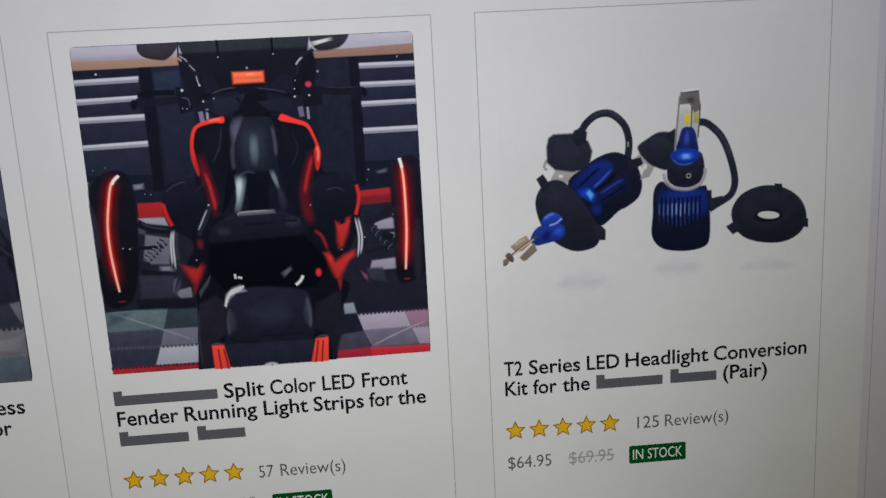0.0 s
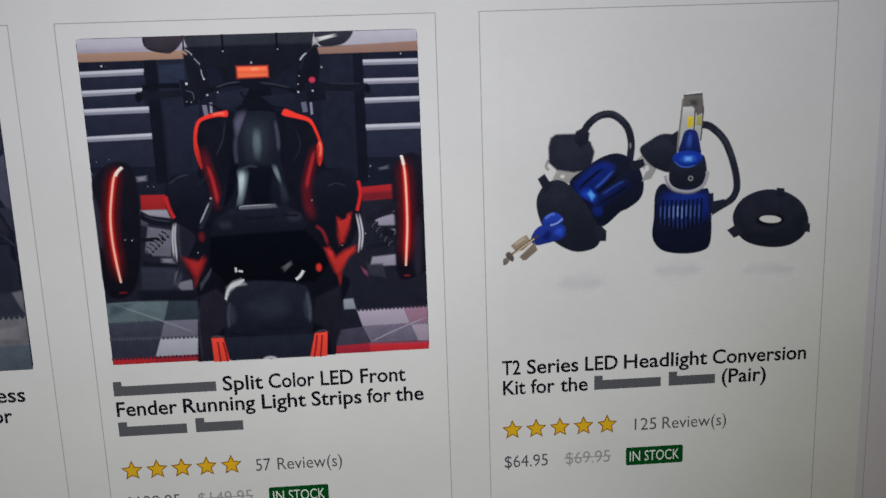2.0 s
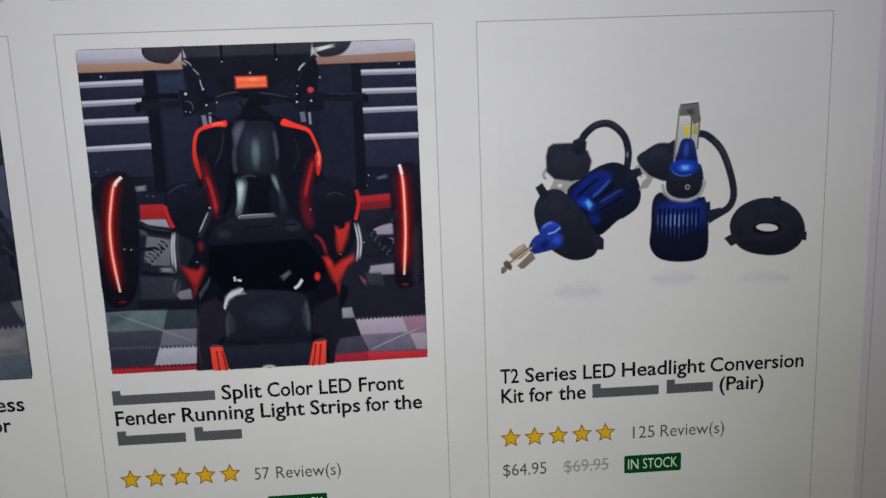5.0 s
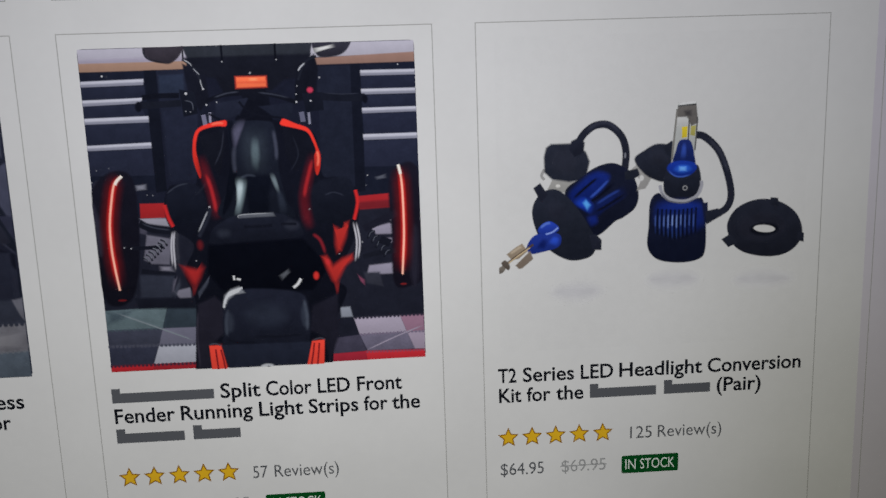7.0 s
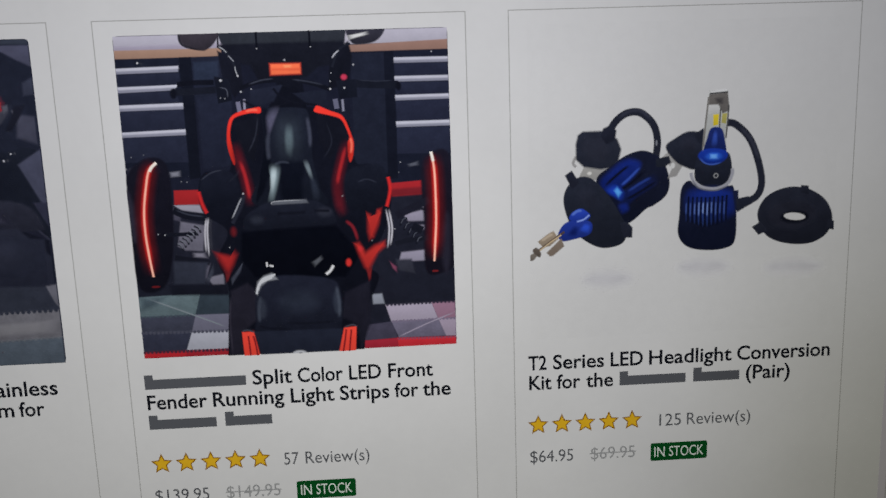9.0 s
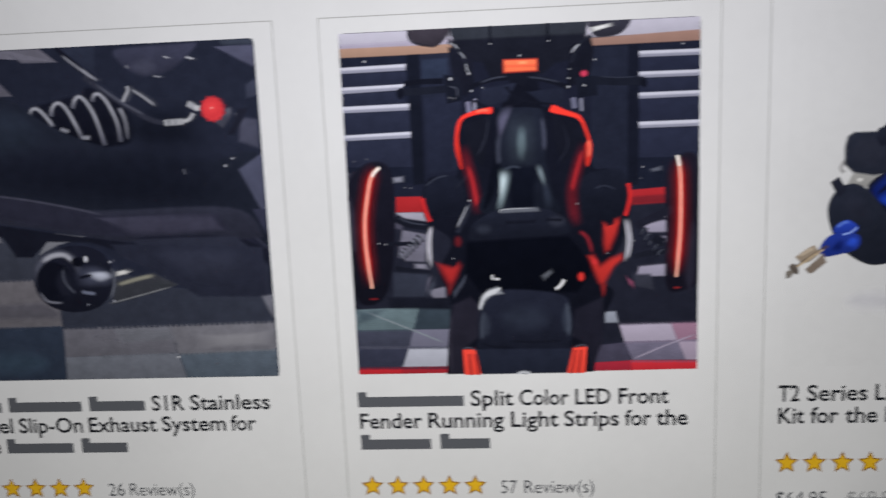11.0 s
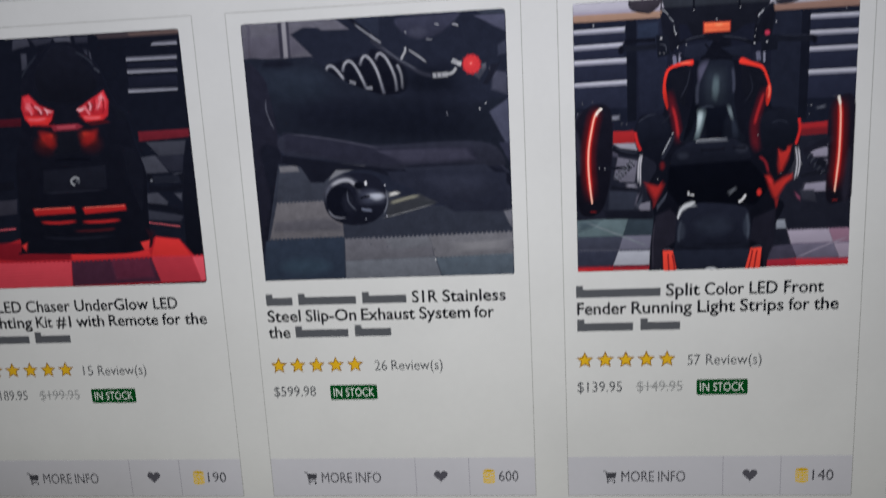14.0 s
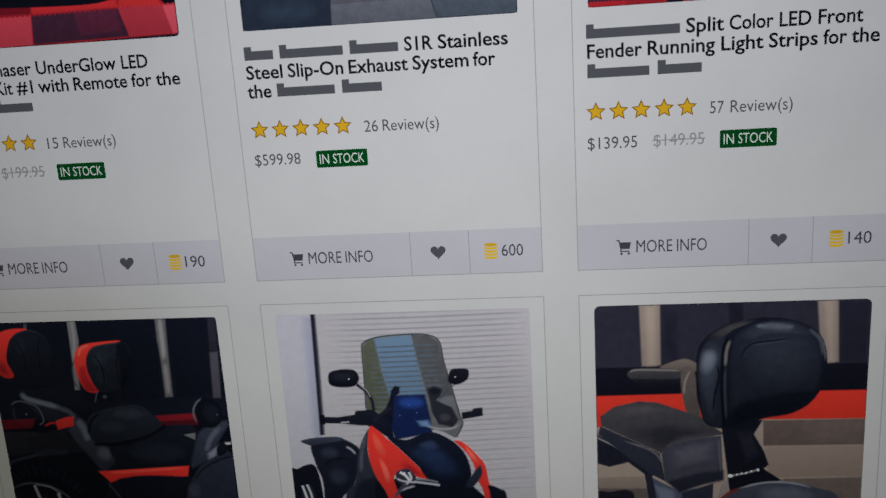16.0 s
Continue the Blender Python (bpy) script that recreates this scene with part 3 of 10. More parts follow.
    oval(ph, "tile_tooth", (60, 70, 75), 7.1, 13.7, 0.4, 0.4, 0.5)
    oval(ph, "tile_tooth", (60, 70, 75), 8.5, 13.7, 0.4, 0.4, 0.5)
    oval(ph, "tile_tooth", (60, 70, 75), 9.8, 13.7, 0.4, 0.4, 0.5)
    oval(ph, "tile_tooth", (60, 70, 75), 11.2, 13.7, 0.4, 0.4, 0.5)
    oval(ph, "tile_tooth", (60, 70, 75), 12.6, 13.7, 0.4, 0.4, 0.5)
    oval(ph, "tile_tooth", (60, 70, 75), 13.9, 13.7, 0.4, 0.4, 0.5)
    oval(ph, "tile_tooth", (60, 70, 75), 15.3, 13.7, 0.4, 0.4, 0.5)
    oval(ph, "tile_tooth", (60, 70, 75), 16.6, 13.7, 0.4, 0.4, 0.5)
    oval(ph, "tile_tooth", (66, 66, 76), 0.3, 8.5, 0.5, 0.5, 0.5)
    oval(ph, "tile_tooth", (66, 66, 76), 1.5, 8.5, 0.5, 0.5, 0.5)
    oval(ph, "tile_tooth", (66, 66, 76), 2.8, 8.5, 0.5, 0.5, 0.5)
    oval(ph, "tile_tooth", (66, 66, 76), 4, 8.4, 0.5, 0.5, 0.5)
    oval(ph, "tile_tooth", (66, 66, 76), 5.3, 8.4, 0.5, 0.5, 0.5)
    oval(ph, "tile_tooth", (66, 66, 76), 6.6, 8.4, 0.5, 0.5, 0.5)
    oval(ph, "tile_tooth", (66, 66, 76), 7.8, 8.4, 0.5, 0.5, 0.5)
    oval(ph, "tile_tooth", (66, 66, 76), 9.1, 8.4, 0.5, 0.5, 0.5)
    oval(ph, "tile_tooth", (66, 66, 76), 10.3, 8.3, 0.5, 0.5, 0.5)
    oval(ph, "tile_tooth", (66, 66, 76), 11.6, 8.3, 0.5, 0.5, 0.5)
    oval(ph, "tile_tooth", (66, 66, 76), 12.8, 8.3, 0.5, 0.5, 0.5)
    oval(ph, "tile_tooth", (66, 66, 76), 14.1, 8.3, 0.5, 0.5, 0.5)
    oval(ph, "tile_tooth", (66, 66, 76), 15.3, 8.3, 0.5, 0.5, 0.5)
    oval(ph, "tile_tooth", (66, 66, 76), 16.6, 8.2, 0.5, 0.5, 0.5)
    oval(ph, "tile_tooth", (66, 66, 76), 17.9, 8.2, 0.5, 0.5, 0.5)
    oval(ph, "tile_tooth", (66, 66, 76), 19.1, 8.2, 0.5, 0.5, 0.5)
    oval(ph, "tile_tooth", (66, 66, 76), 20.4, 8.2, 0.5, 0.5, 0.5)
    oval(ph, "tile_tooth", (66, 66, 76), 21.6, 8.2, 0.5, 0.5, 0.5)
    oval(ph, "tile_tooth", (66, 66, 76), 22.9, 8.1, 0.5, 0.5, 0.5)
    oval(ph, "tile_tooth", (66, 66, 76), 24.2, 8.1, 0.5, 0.5, 0.5)
    oval(ph, "tile_tooth", (66, 66, 76), 25.4, 8.1, 0.5, 0.5, 0.5)
    oval(ph, "tile_tooth", (66, 66, 76), 26.7, 8.1, 0.5, 0.5, 0.5)
    oval(ph, "tile_tooth", (60, 30, 40), 0.4, 2.1, 0.5, 0.5, 0.5)
    oval(ph, "tile_tooth", (60, 30, 40), 1.6, 2.1, 0.5, 0.5, 0.5)
    oval(ph, "tile_tooth", (60, 30, 40), 2.8, 2.1, 0.5, 0.5, 0.5)
    oval(ph, "tile_tooth", (60, 30, 40), 4.1, 2.1, 0.5, 0.5, 0.5)
    oval(ph, "tile_tooth", (60, 30, 40), 5.3, 2.1, 0.5, 0.5, 0.5)
    oval(ph, "tile_tooth", (60, 30, 40), 6.5, 2.1, 0.5, 0.5, 0.5)
    oval(ph, "tile_tooth", (60, 30, 40), 7.7, 2.1, 0.5, 0.5, 0.5)
    oval(ph, "tile_tooth", (60, 30, 40), 9, 2.1, 0.5, 0.5, 0.5)
    oval(ph, "tile_tooth", (60, 30, 40), 10.2, 2, 0.5, 0.5, 0.5)
    oval(ph, "tile_tooth", (60, 30, 40), 11.4, 2, 0.5, 0.5, 0.5)
    oval(ph, "tile_tooth", (60, 30, 40), 12.7, 2, 0.5, 0.5, 0.5)
    oval(ph, "tile_tooth", (60, 30, 40), 13.9, 2, 0.5, 0.5, 0.5)
    oval(ph, "tile_tooth", (60, 30, 40), 15.1, 2, 0.5, 0.5, 0.5)
    oval(ph, "tile_tooth", (60, 30, 40), 16.4, 2, 0.5, 0.5, 0.5)
    oval(ph, "tile_tooth", (60, 30, 40), 17.6, 2, 0.5, 0.5, 0.5)
    oval(ph, "tile_tooth", (60, 30, 40), 18.9, 2, 0.5, 0.5, 0.5)
    oval(ph, "tile_tooth", (60, 30, 40), 20.1, 2, 0.5, 0.5, 0.5)
    oval(ph, "tile_tooth", (60, 30, 40), 21.3, 1.9, 0.5, 0.5, 0.5)
    oval(ph, "tile_tooth", (60, 30, 40), 22.6, 1.9, 0.5, 0.5, 0.5)
    oval(ph, "tile_tooth", (60, 30, 40), 23.8, 1.9, 0.5, 0.5, 0.5)
    oval(ph, "tile_tooth", (60, 30, 40), 25.1, 1.9, 0.5, 0.5, 0.5)
    oval(ph, "tile_tooth", (60, 30, 40), 26.3, 1.9, 0.5, 0.5, 0.5)
    line(ph, "tile_seam", (120, 128, 132), 0.3, [(2.6, 19.9), (17, 13.7), (27, 9.3)])
    line(ph, "tile_seam", (110, 120, 124), 0.3, [(6.5, 20.6), (0.6, 13.9)])
    line(ph, "tile_seam", (74, 76, 86), 0.3, [(0.2, 8.4), (8.8, 3.3)])
    poly(ph, "tile", (46, 42, 54), [(70.5, 7.9), (79.1, 8.6), (81.4, 4.3), (70.9, 3.7)])
    poly(ph, "tile", (158, 148, 164), [(77.5, 14.2), (92.3, 14.3), (94.3, 8.8), (79.1, 8.7)])
    poly(ph, "tile", (140, 104, 122), [(92.3, 14.3), (99.8, 14.4), (100, 8.9), (94.3, 8.8)])
    poly(ph, "tile", (98, 92, 108), [(79.1, 8.7), (94.3, 8.8), (96.6, 3.1), (81.4, 3.2)])
    poly(ph, "tile", (150, 136, 152), [(94.3, 8.8), (100, 8.9), (99.9, 3), (96.6, 3.1)])
    poly(ph, "tile", (58, 54, 66), [(71.2, 7.8), (79.1, 8.6), (81, 3.2), (70.1, 2.7)])
    poly(ph, "tile", (132, 136, 146), [(73.4, 17.9), (76.5, 18), (77.2, 14.7), (73.6, 14.7)], 0.8)
    poly(ph, "red_edging", (150, 30, 40), [(70.4, 2.7), (80.8, 3.1), (81.1, 0), (70.2, -0)])
    poly(ph, "red_edging", (186, 36, 40), [(80.8, 3.1), (99.9, 2.7), (99.9, 0.2), (81.1, 0)])
    line(ph, "tile_rib", (138, 128, 144), 0.2, [(77.6, 13.8), (92.4, 14)])
    line(ph, "tile_rib", (138, 128, 144), 0.2, [(77.8, 13.2), (92.7, 13.3)])
    line(ph, "tile_rib", (138, 128, 144), 0.2, [(78, 12.5), (92.9, 12.6)])
    line(ph, "tile_rib", (138, 128, 144), 0.2, [(78.2, 11.8), (93.2, 11.9)])
    line(ph, "tile_rib", (138, 128, 144), 0.2, [(78.4, 11.1), (93.4, 11.2)])
    line(ph, "tile_rib", (138, 128, 144), 0.2, [(78.6, 10.4), (93.7, 10.5)])
    line(ph, "tile_rib", (138, 128, 144), 0.2, [(78.8, 9.8), (93.9, 9.9)])
    line(ph, "tile_rib", (138, 128, 144), 0.2, [(79, 9.1), (94.2, 9.2)])
    line(ph, "tile_rib", (88, 82, 98), 0.2, [(79.3, 8.3), (94.5, 8.4)])
    line(ph, "tile_rib", (88, 82, 98), 0.2, [(79.6, 7.5), (94.8, 7.6)])
    line(ph, "tile_rib", (88, 82, 98), 0.2, [(79.9, 6.8), (95.1, 6.8)])
    line(ph, "tile_rib", (88, 82, 98), 0.2, [(80.2, 6), (95.4, 6)])
    line(ph, "tile_rib", (88, 82, 98), 0.2, [(80.6, 5.2), (95.8, 5.2)])
    line(ph, "tile_rib", (88, 82, 98), 0.2, [(80.9, 4.4), (96.1, 4.3)])
    line(ph, "tile_rib", (88, 82, 98), 0.2, [(81.2, 3.6), (96.4, 3.5)])
    line(ph, "tile_rib", (124, 92, 110), 0.2, [(92.4, 13.9), (99.8, 14.1)])
    line(ph, "tile_rib", (124, 92, 110), 0.2, [(92.7, 13.1), (99.8, 13.3)])
    line(ph, "tile_rib", (124, 92, 110), 0.2, [(93, 12.4), (99.9, 12.5)])
    line(ph, "tile_rib", (124, 92, 110), 0.2, [(93.3, 11.6), (99.9, 11.7)])
    line(ph, "tile_rib", (124, 92, 110), 0.2, [(93.6, 10.8), (99.9, 10.9)])
    line(ph, "tile_rib", (124, 92, 110), 0.2, [(93.9, 10), (100, 10.1)])
    line(ph, "tile_rib", (124, 92, 110), 0.2, [(94.1, 9.2), (100, 9.3)])
    oval(ph, "tile_tooth", (36, 32, 42), 78.1, 14.2, 0.4, 0.4, 0.5)
    oval(ph, "tile_tooth", (36, 32, 42), 79.4, 14.2, 0.4, 0.4, 0.5)
    oval(ph, "tile_tooth", (36, 32, 42), 80.6, 14.2, 0.4, 0.4, 0.5)
    oval(ph, "tile_tooth", (36, 32, 42), 81.8, 14.2, 0.4, 0.4, 0.5)
    oval(ph, "tile_tooth", (36, 32, 42), 83.1, 14.2, 0.4, 0.4, 0.5)
    oval(ph, "tile_tooth", (36, 32, 42), 84.3, 14.3, 0.4, 0.4, 0.5)
    oval(ph, "tile_tooth", (36, 32, 42), 85.5, 14.3, 0.4, 0.4, 0.5)
    oval(ph, "tile_tooth", (36, 32, 42), 86.8, 14.3, 0.4, 0.4, 0.5)
    oval(ph, "tile_tooth", (36, 32, 42), 88, 14.3, 0.4, 0.4, 0.5)
    oval(ph, "tile_tooth", (36, 32, 42), 89.2, 14.3, 0.4, 0.4, 0.5)
    oval(ph, "tile_tooth", (36, 32, 42), 90.5, 14.3, 0.4, 0.4, 0.5)
    oval(ph, "tile_tooth", (36, 32, 42), 91.7, 14.3, 0.4, 0.4, 0.5)
    oval(ph, "tile_tooth", (36, 32, 42), 93, 14.4, 0.4, 0.4, 0.5)
    oval(ph, "tile_tooth", (36, 32, 42), 94.2, 14.4, 0.4, 0.4, 0.5)
    oval(ph, "tile_tooth", (36, 32, 42), 95.4, 14.4, 0.4, 0.4, 0.5)
    oval(ph, "tile_tooth", (36, 32, 42), 96.7, 14.4, 0.4, 0.4, 0.5)
    oval(ph, "tile_tooth", (36, 32, 42), 97.9, 14.4, 0.4, 0.4, 0.5)
    oval(ph, "tile_tooth", (36, 32, 42), 99.2, 14.4, 0.4, 0.4, 0.5)
    oval(ph, "tile_tooth", (110, 98, 116), 79.7, 8.7, 0.4, 0.4, 0.5)
    oval(ph, "tile_tooth", (110, 98, 116), 80.8, 8.7, 0.4, 0.4, 0.5)
    oval(ph, "tile_tooth", (110, 98, 116), 82, 8.8, 0.4, 0.4, 0.5)
    oval(ph, "tile_tooth", (110, 98, 116), 83.2, 8.8, 0.4, 0.4, 0.5)
    oval(ph, "tile_tooth", (110, 98, 116), 84.3, 8.8, 0.4, 0.4, 0.5)
    oval(ph, "tile_tooth", (110, 98, 116), 85.5, 8.8, 0.4, 0.4, 0.5)
    oval(ph, "tile_tooth", (110, 98, 116), 86.6, 8.8, 0.4, 0.4, 0.5)
    oval(ph, "tile_tooth", (110, 98, 116), 87.8, 8.8, 0.4, 0.4, 0.5)
    oval(ph, "tile_tooth", (110, 98, 116), 88.9, 8.8, 0.4, 0.4, 0.5)
    oval(ph, "tile_tooth", (110, 98, 116), 90.1, 8.8, 0.4, 0.4, 0.5)
    oval(ph, "tile_tooth", (110, 98, 116), 91.3, 8.9, 0.4, 0.4, 0.5)
    oval(ph, "tile_tooth", (110, 98, 116), 92.4, 8.9, 0.4, 0.4, 0.5)
    oval(ph, "tile_tooth", (110, 98, 116), 93.6, 8.9, 0.4, 0.4, 0.5)
    oval(ph, "tile_tooth", (110, 98, 116), 94.8, 8.9, 0.4, 0.4, 0.5)
    oval(ph, "tile_tooth", (110, 98, 116), 95.9, 8.9, 0.4, 0.4, 0.5)
    oval(ph, "tile_tooth", (110, 98, 116), 97.1, 8.9, 0.4, 0.4, 0.5)
    oval(ph, "tile_tooth", (110, 98, 116), 98.3, 8.9, 0.4, 0.4, 0.5)
    oval(ph, "tile_tooth", (110, 98, 116), 99.4, 8.9, 0.4, 0.4, 0.5)
    oval(ph, "tile_tooth", (140, 60, 76), 81.3, 2.9, 0.4, 0.4, 0.5)
    oval(ph, "tile_tooth", (140, 60, 76), 82.4, 2.9, 0.4, 0.4, 0.5)
    oval(ph, "tile_tooth", (140, 60, 76), 83.5, 2.9, 0.4, 0.4, 0.5)
    oval(ph, "tile_tooth", (140, 60, 76), 84.5, 2.9, 0.4, 0.4, 0.5)
    oval(ph, "tile_tooth", (140, 60, 76), 85.6, 2.9, 0.4, 0.4, 0.5)
    oval(ph, "tile_tooth", (140, 60, 76), 86.6, 2.9, 0.4, 0.4, 0.5)
    oval(ph, "tile_tooth", (140, 60, 76), 87.7, 2.8, 0.4, 0.4, 0.5)
    oval(ph, "tile_tooth", (140, 60, 76), 88.8, 2.8, 0.4, 0.4, 0.5)
    oval(ph, "tile_tooth", (140, 60, 76), 89.8, 2.8, 0.4, 0.4, 0.5)
    oval(ph, "tile_tooth", (140, 60, 76), 90.9, 2.8, 0.4, 0.4, 0.5)
    oval(ph, "tile_tooth", (140, 60, 76), 91.9, 2.8, 0.4, 0.4, 0.5)
    oval(ph, "tile_tooth", (140, 60, 76), 93, 2.8, 0.4, 0.4, 0.5)
    oval(ph, "tile_tooth", (140, 60, 76), 94.1, 2.8, 0.4, 0.4, 0.5)
    oval(ph, "tile_tooth", (140, 60, 76), 95.1, 2.7, 0.4, 0.4, 0.5)
    oval(ph, "tile_tooth", (140, 60, 76), 96.2, 2.7, 0.4, 0.4, 0.5)
    oval(ph, "tile_tooth", (140, 60, 76), 97.3, 2.7, 0.4, 0.4, 0.5)
    oval(ph, "tile_tooth", (140, 60, 76), 98.3, 2.7, 0.4, 0.4, 0.5)
    oval(ph, "tile_tooth", (140, 60, 76), 99.4, 2.7, 0.4, 0.4, 0.5)
    line(ph, "tile_seam", (150, 140, 156), 0.3, [(80.7, 3.3), (90.2, 7.4), (100.1, 11.1)])
    line(ph, "tile_seam", (140, 130, 146), 0.3, [(92.3, 14.1), (96.6, 3.1)])
    poly(ph, "tile_glimpse", (146, 143, 154), [(13.8, 48.9), (22, 48.7), (23.2, 46.1), (15.9, 47.4)], 0.8)
    poly(ph, "tile_glimpse", (66, 63, 74), [(13.7, 48.3), (15.9, 47.4), (15.5, 43.8), (13.4, 44.5)], 0.8)
    poly(ph, "tile_glimpse", (100, 97, 108), [(15.5, 43.8), (22.8, 42.3), (21.6, 34.3), (16.3, 34.7), (14, 36.1)], 0.8)
    poly(ph, "tile_glimpse", (120, 117, 128), [(18.4, 33.9), (22.1, 33.7), (22.9, 31.9), (18.5, 32.4)], 0.8)
    poly(ph, "tile_glimpse", (112, 109, 120), [(22.2, 25.7), (27.3, 26.7), (27.3, 23.4), (23.8, 23.3)], 0.8)
    poly(ph, "tile_glimpse", (84, 81, 92), [(21.7, 29.7), (23.6, 30.2), (22.2, 25.7), (21.1, 24.5)], 0.8)
    poly(ph, "tile_glimpse", (140, 134, 150), [(84.4, 43.1), (90, 44.4), (92.5, 43.8), (92.3, 41), (85.9, 41.1)], 0.8)
    poly(ph, "tile_glimpse", (148, 142, 158), [(89.7, 45.9), (92.6, 46.2), (92.5, 44.1), (91.2, 44.5)], 0.8)
    poly(ph, "tile_glimpse", (132, 126, 142), [(88.4, 39.8), (92.3, 40), (92.1, 38.2), (89.9, 38)], 0.8)
    poly(ph, "tile_glimpse", (140, 134, 150), [(83.3, 31.2), (91.7, 31.8), (91.5, 28.3), (82.4, 28.3)], 0.8)
    blob(ph, "wheel", (13, 11, 15), [(0.6, 58.5), (7.1, 63.7), (12.9, 61.2), (13.5, 46.5), (12.1, 32.5), (8.8, 23.4), (1.9, 22.5), (-0.6, 33.4), (-0.8, 47.4)], 1.01)
    blob(ph, "wheel", (17, 13, 18), [(90.5, 57.4), (94.6, 62.7), (99.4, 61.2), (101.6, 44.4), (100.5, 28.2), (96.4, 24.1), (90.9, 25.2), (90.7, 41.5)], 1.01)
    oval(ph, "wheel_face", (38, 35, 43), 0.7, 46, 1.2, 8.2, 2.2, 4)
    oval(ph, "wheel_face", (30, 27, 34), 97.7, 33.6, 1.4, 10.0, 2.58, -2)
    line(ph, "suspension_arm", (15, 15, 19), 2.2, [(13.6, 47.4), (17.6, 45.5), (23.4, 44.7)])
    line(ph, "suspension_arm", (14, 14, 18), 1.2, [(10.7, 39.9), (15, 39.8), (20, 39.9)])
    line(ph, "suspension_arm", (16, 16, 20), 1.6, [(12.9, 32.6), (17.8, 31.6), (23.3, 30.6)])
    poly(ph, "axle_box", (40, 42, 50), [(12.3, 31.3), (22.7, 30.6), (21.3, 23.8), (11.9, 24.1)], 1.16)
    poly(ph, "axle_box", (15, 15, 19), [(10, 24), (28.2, 23.3), (28.8, 19.9), (10.9, 20.6)], 1.16)
    line(ph, "arm_sheen", (48, 50, 58), 0.3, [(14.1, 47.6), (18.2, 45.9), (23.1, 45.1)], 0.8)
    line(ph, "spring_coil", (16, 16, 20), 0.6, [(13.7, 36.8), (15, 36.2), (15.6, 34.7)])
    line(ph, "coil_sheen", (112, 114, 122), 0.2, [(13.8, 37), (15, 36.4), (15.5, 35.2)])
    line(ph, "spring_coil", (16, 16, 20), 0.6, [(14.7, 37.7), (16, 37.1), (16.5, 35.6)])
    line(ph, "coil_sheen", (112, 114, 122), 0.2, [(14.8, 37.9), (16, 37.3), (16.5, 36.1)])
    line(ph, "spring_coil", (16, 16, 20), 0.6, [(15.6, 38.6), (16.9, 38), (17.5, 36.5)])
    line(ph, "coil_sheen", (112, 114, 122), 0.2, [(15.8, 38.8), (17, 38.2), (17.4, 37)])
    line(ph, "spring_coil", (16, 16, 20), 0.6, [(16.6, 39.5), (17.9, 38.9), (18.5, 37.4)])
    line(ph, "coil_sheen", (112, 114, 122), 0.2, [(16.8, 39.7), (17.9, 39.2), (18.4, 38)])
    line(ph, "spring_coil", (16, 16, 20), 0.6, [(17.6, 40.4), (18.9, 39.8), (19.5, 38.3)])
    line(ph, "coil_sheen", (112, 114, 122), 0.2, [(17.7, 40.7), (18.9, 40.1), (19.4, 38.9)])
    line(ph, "spring_coil", (16, 16, 20), 0.6, [(18.6, 41.3), (19.9, 40.7), (20.4, 39.2)])
    line(ph, "coil_sheen", (112, 114, 122), 0.2, [(18.7, 41.6), (19.9, 41), (20.4, 39.8)])
    line(ph, "spring_coil", (16, 16, 20), 0.6, [(19.5, 42.2), (20.8, 41.6), (21.4, 40.1)])
    line(ph, "coil_sheen", (112, 114, 122), 0.2, [(19.7, 42.5), (20.9, 41.9), (21.3, 40.7)])
    line(ph, "spring_cap", (132, 132, 138), 0.5, [(19.1, 42.7), (20.4, 40.9)], 0.8)
    line(ph, "suspension_arm", (22, 21, 27), 2.3, [(82.1, 42.8), (86.8, 45.1), (92.7, 47.7)])
    line(ph, "suspension_arm", (18, 18, 22), 1.6, [(81.5, 34), (85.5, 35), (92, 35.6)])
    poly(ph, "axle_box", (42, 42, 48), [(81.5, 29), (86.4, 29), (87.4, 24.3), (82.2, 25.6)], 1.16)
    poly(ph, "reflector_arm", (120, 58, 78), [(79.3, 28.7), (81.7, 26.7), (81.7, 24.7), (80.3, 26.1)], 0.8)
    line(ph, "spring_coil", (15, 15, 19), 0.7, [(83.2, 39.8), (84.1, 41.7), (85.6, 42)])
    line(ph, "coil_sheen", (70, 72, 80), 0.2, [(83.5, 40.2), (84.2, 41.7), (85.4, 42.1)])
    line(ph, "spring_coil", (15, 15, 19), 0.7, [(84.4, 38.3), (85.3, 40.2), (86.7, 40.5)])
    line(ph, "coil_sheen", (70, 72, 80), 0.2, [(84.7, 38.6), (85.4, 40.2), (86.6, 40.6)])
    line(ph, "spring_coil", (15, 15, 19), 0.7, [(85.6, 36.7), (86.5, 38.7), (87.9, 39)])
    line(ph, "coil_sheen", (70, 72, 80), 0.2, [(85.9, 37.1), (86.6, 38.6), (87.8, 39.1)])
    line(ph, "spring_coil", (15, 15, 19), 0.7, [(86.8, 35.2), (87.7, 37.1), (89.1, 37.4)])
    line(ph, "coil_sheen", (70, 72, 80), 0.2, [(87.1, 35.6), (87.8, 37.1), (89, 37.6)])
    line(ph, "spring_coil", (15, 15, 19), 0.7, [(88, 33.7), (88.9, 35.6), (90.3, 35.9)])
    line(ph, "coil_sheen", (70, 72, 80), 0.2, [(88.3, 34.1), (89, 35.6), (90.2, 36)])
    line(ph, "strut_rod", (16, 16, 20), 2.5, [(87.1, 39.5), (90.2, 38)])
    line(ph, "glow", (84, 12, 10), 3.2, [(9.7, 62.2), (7.4, 59.8), (5.9, 53.9), (4.8, 47.1), (4.6, 40.1), (5.1, 33), (5.8, 26.7)], 4.4)
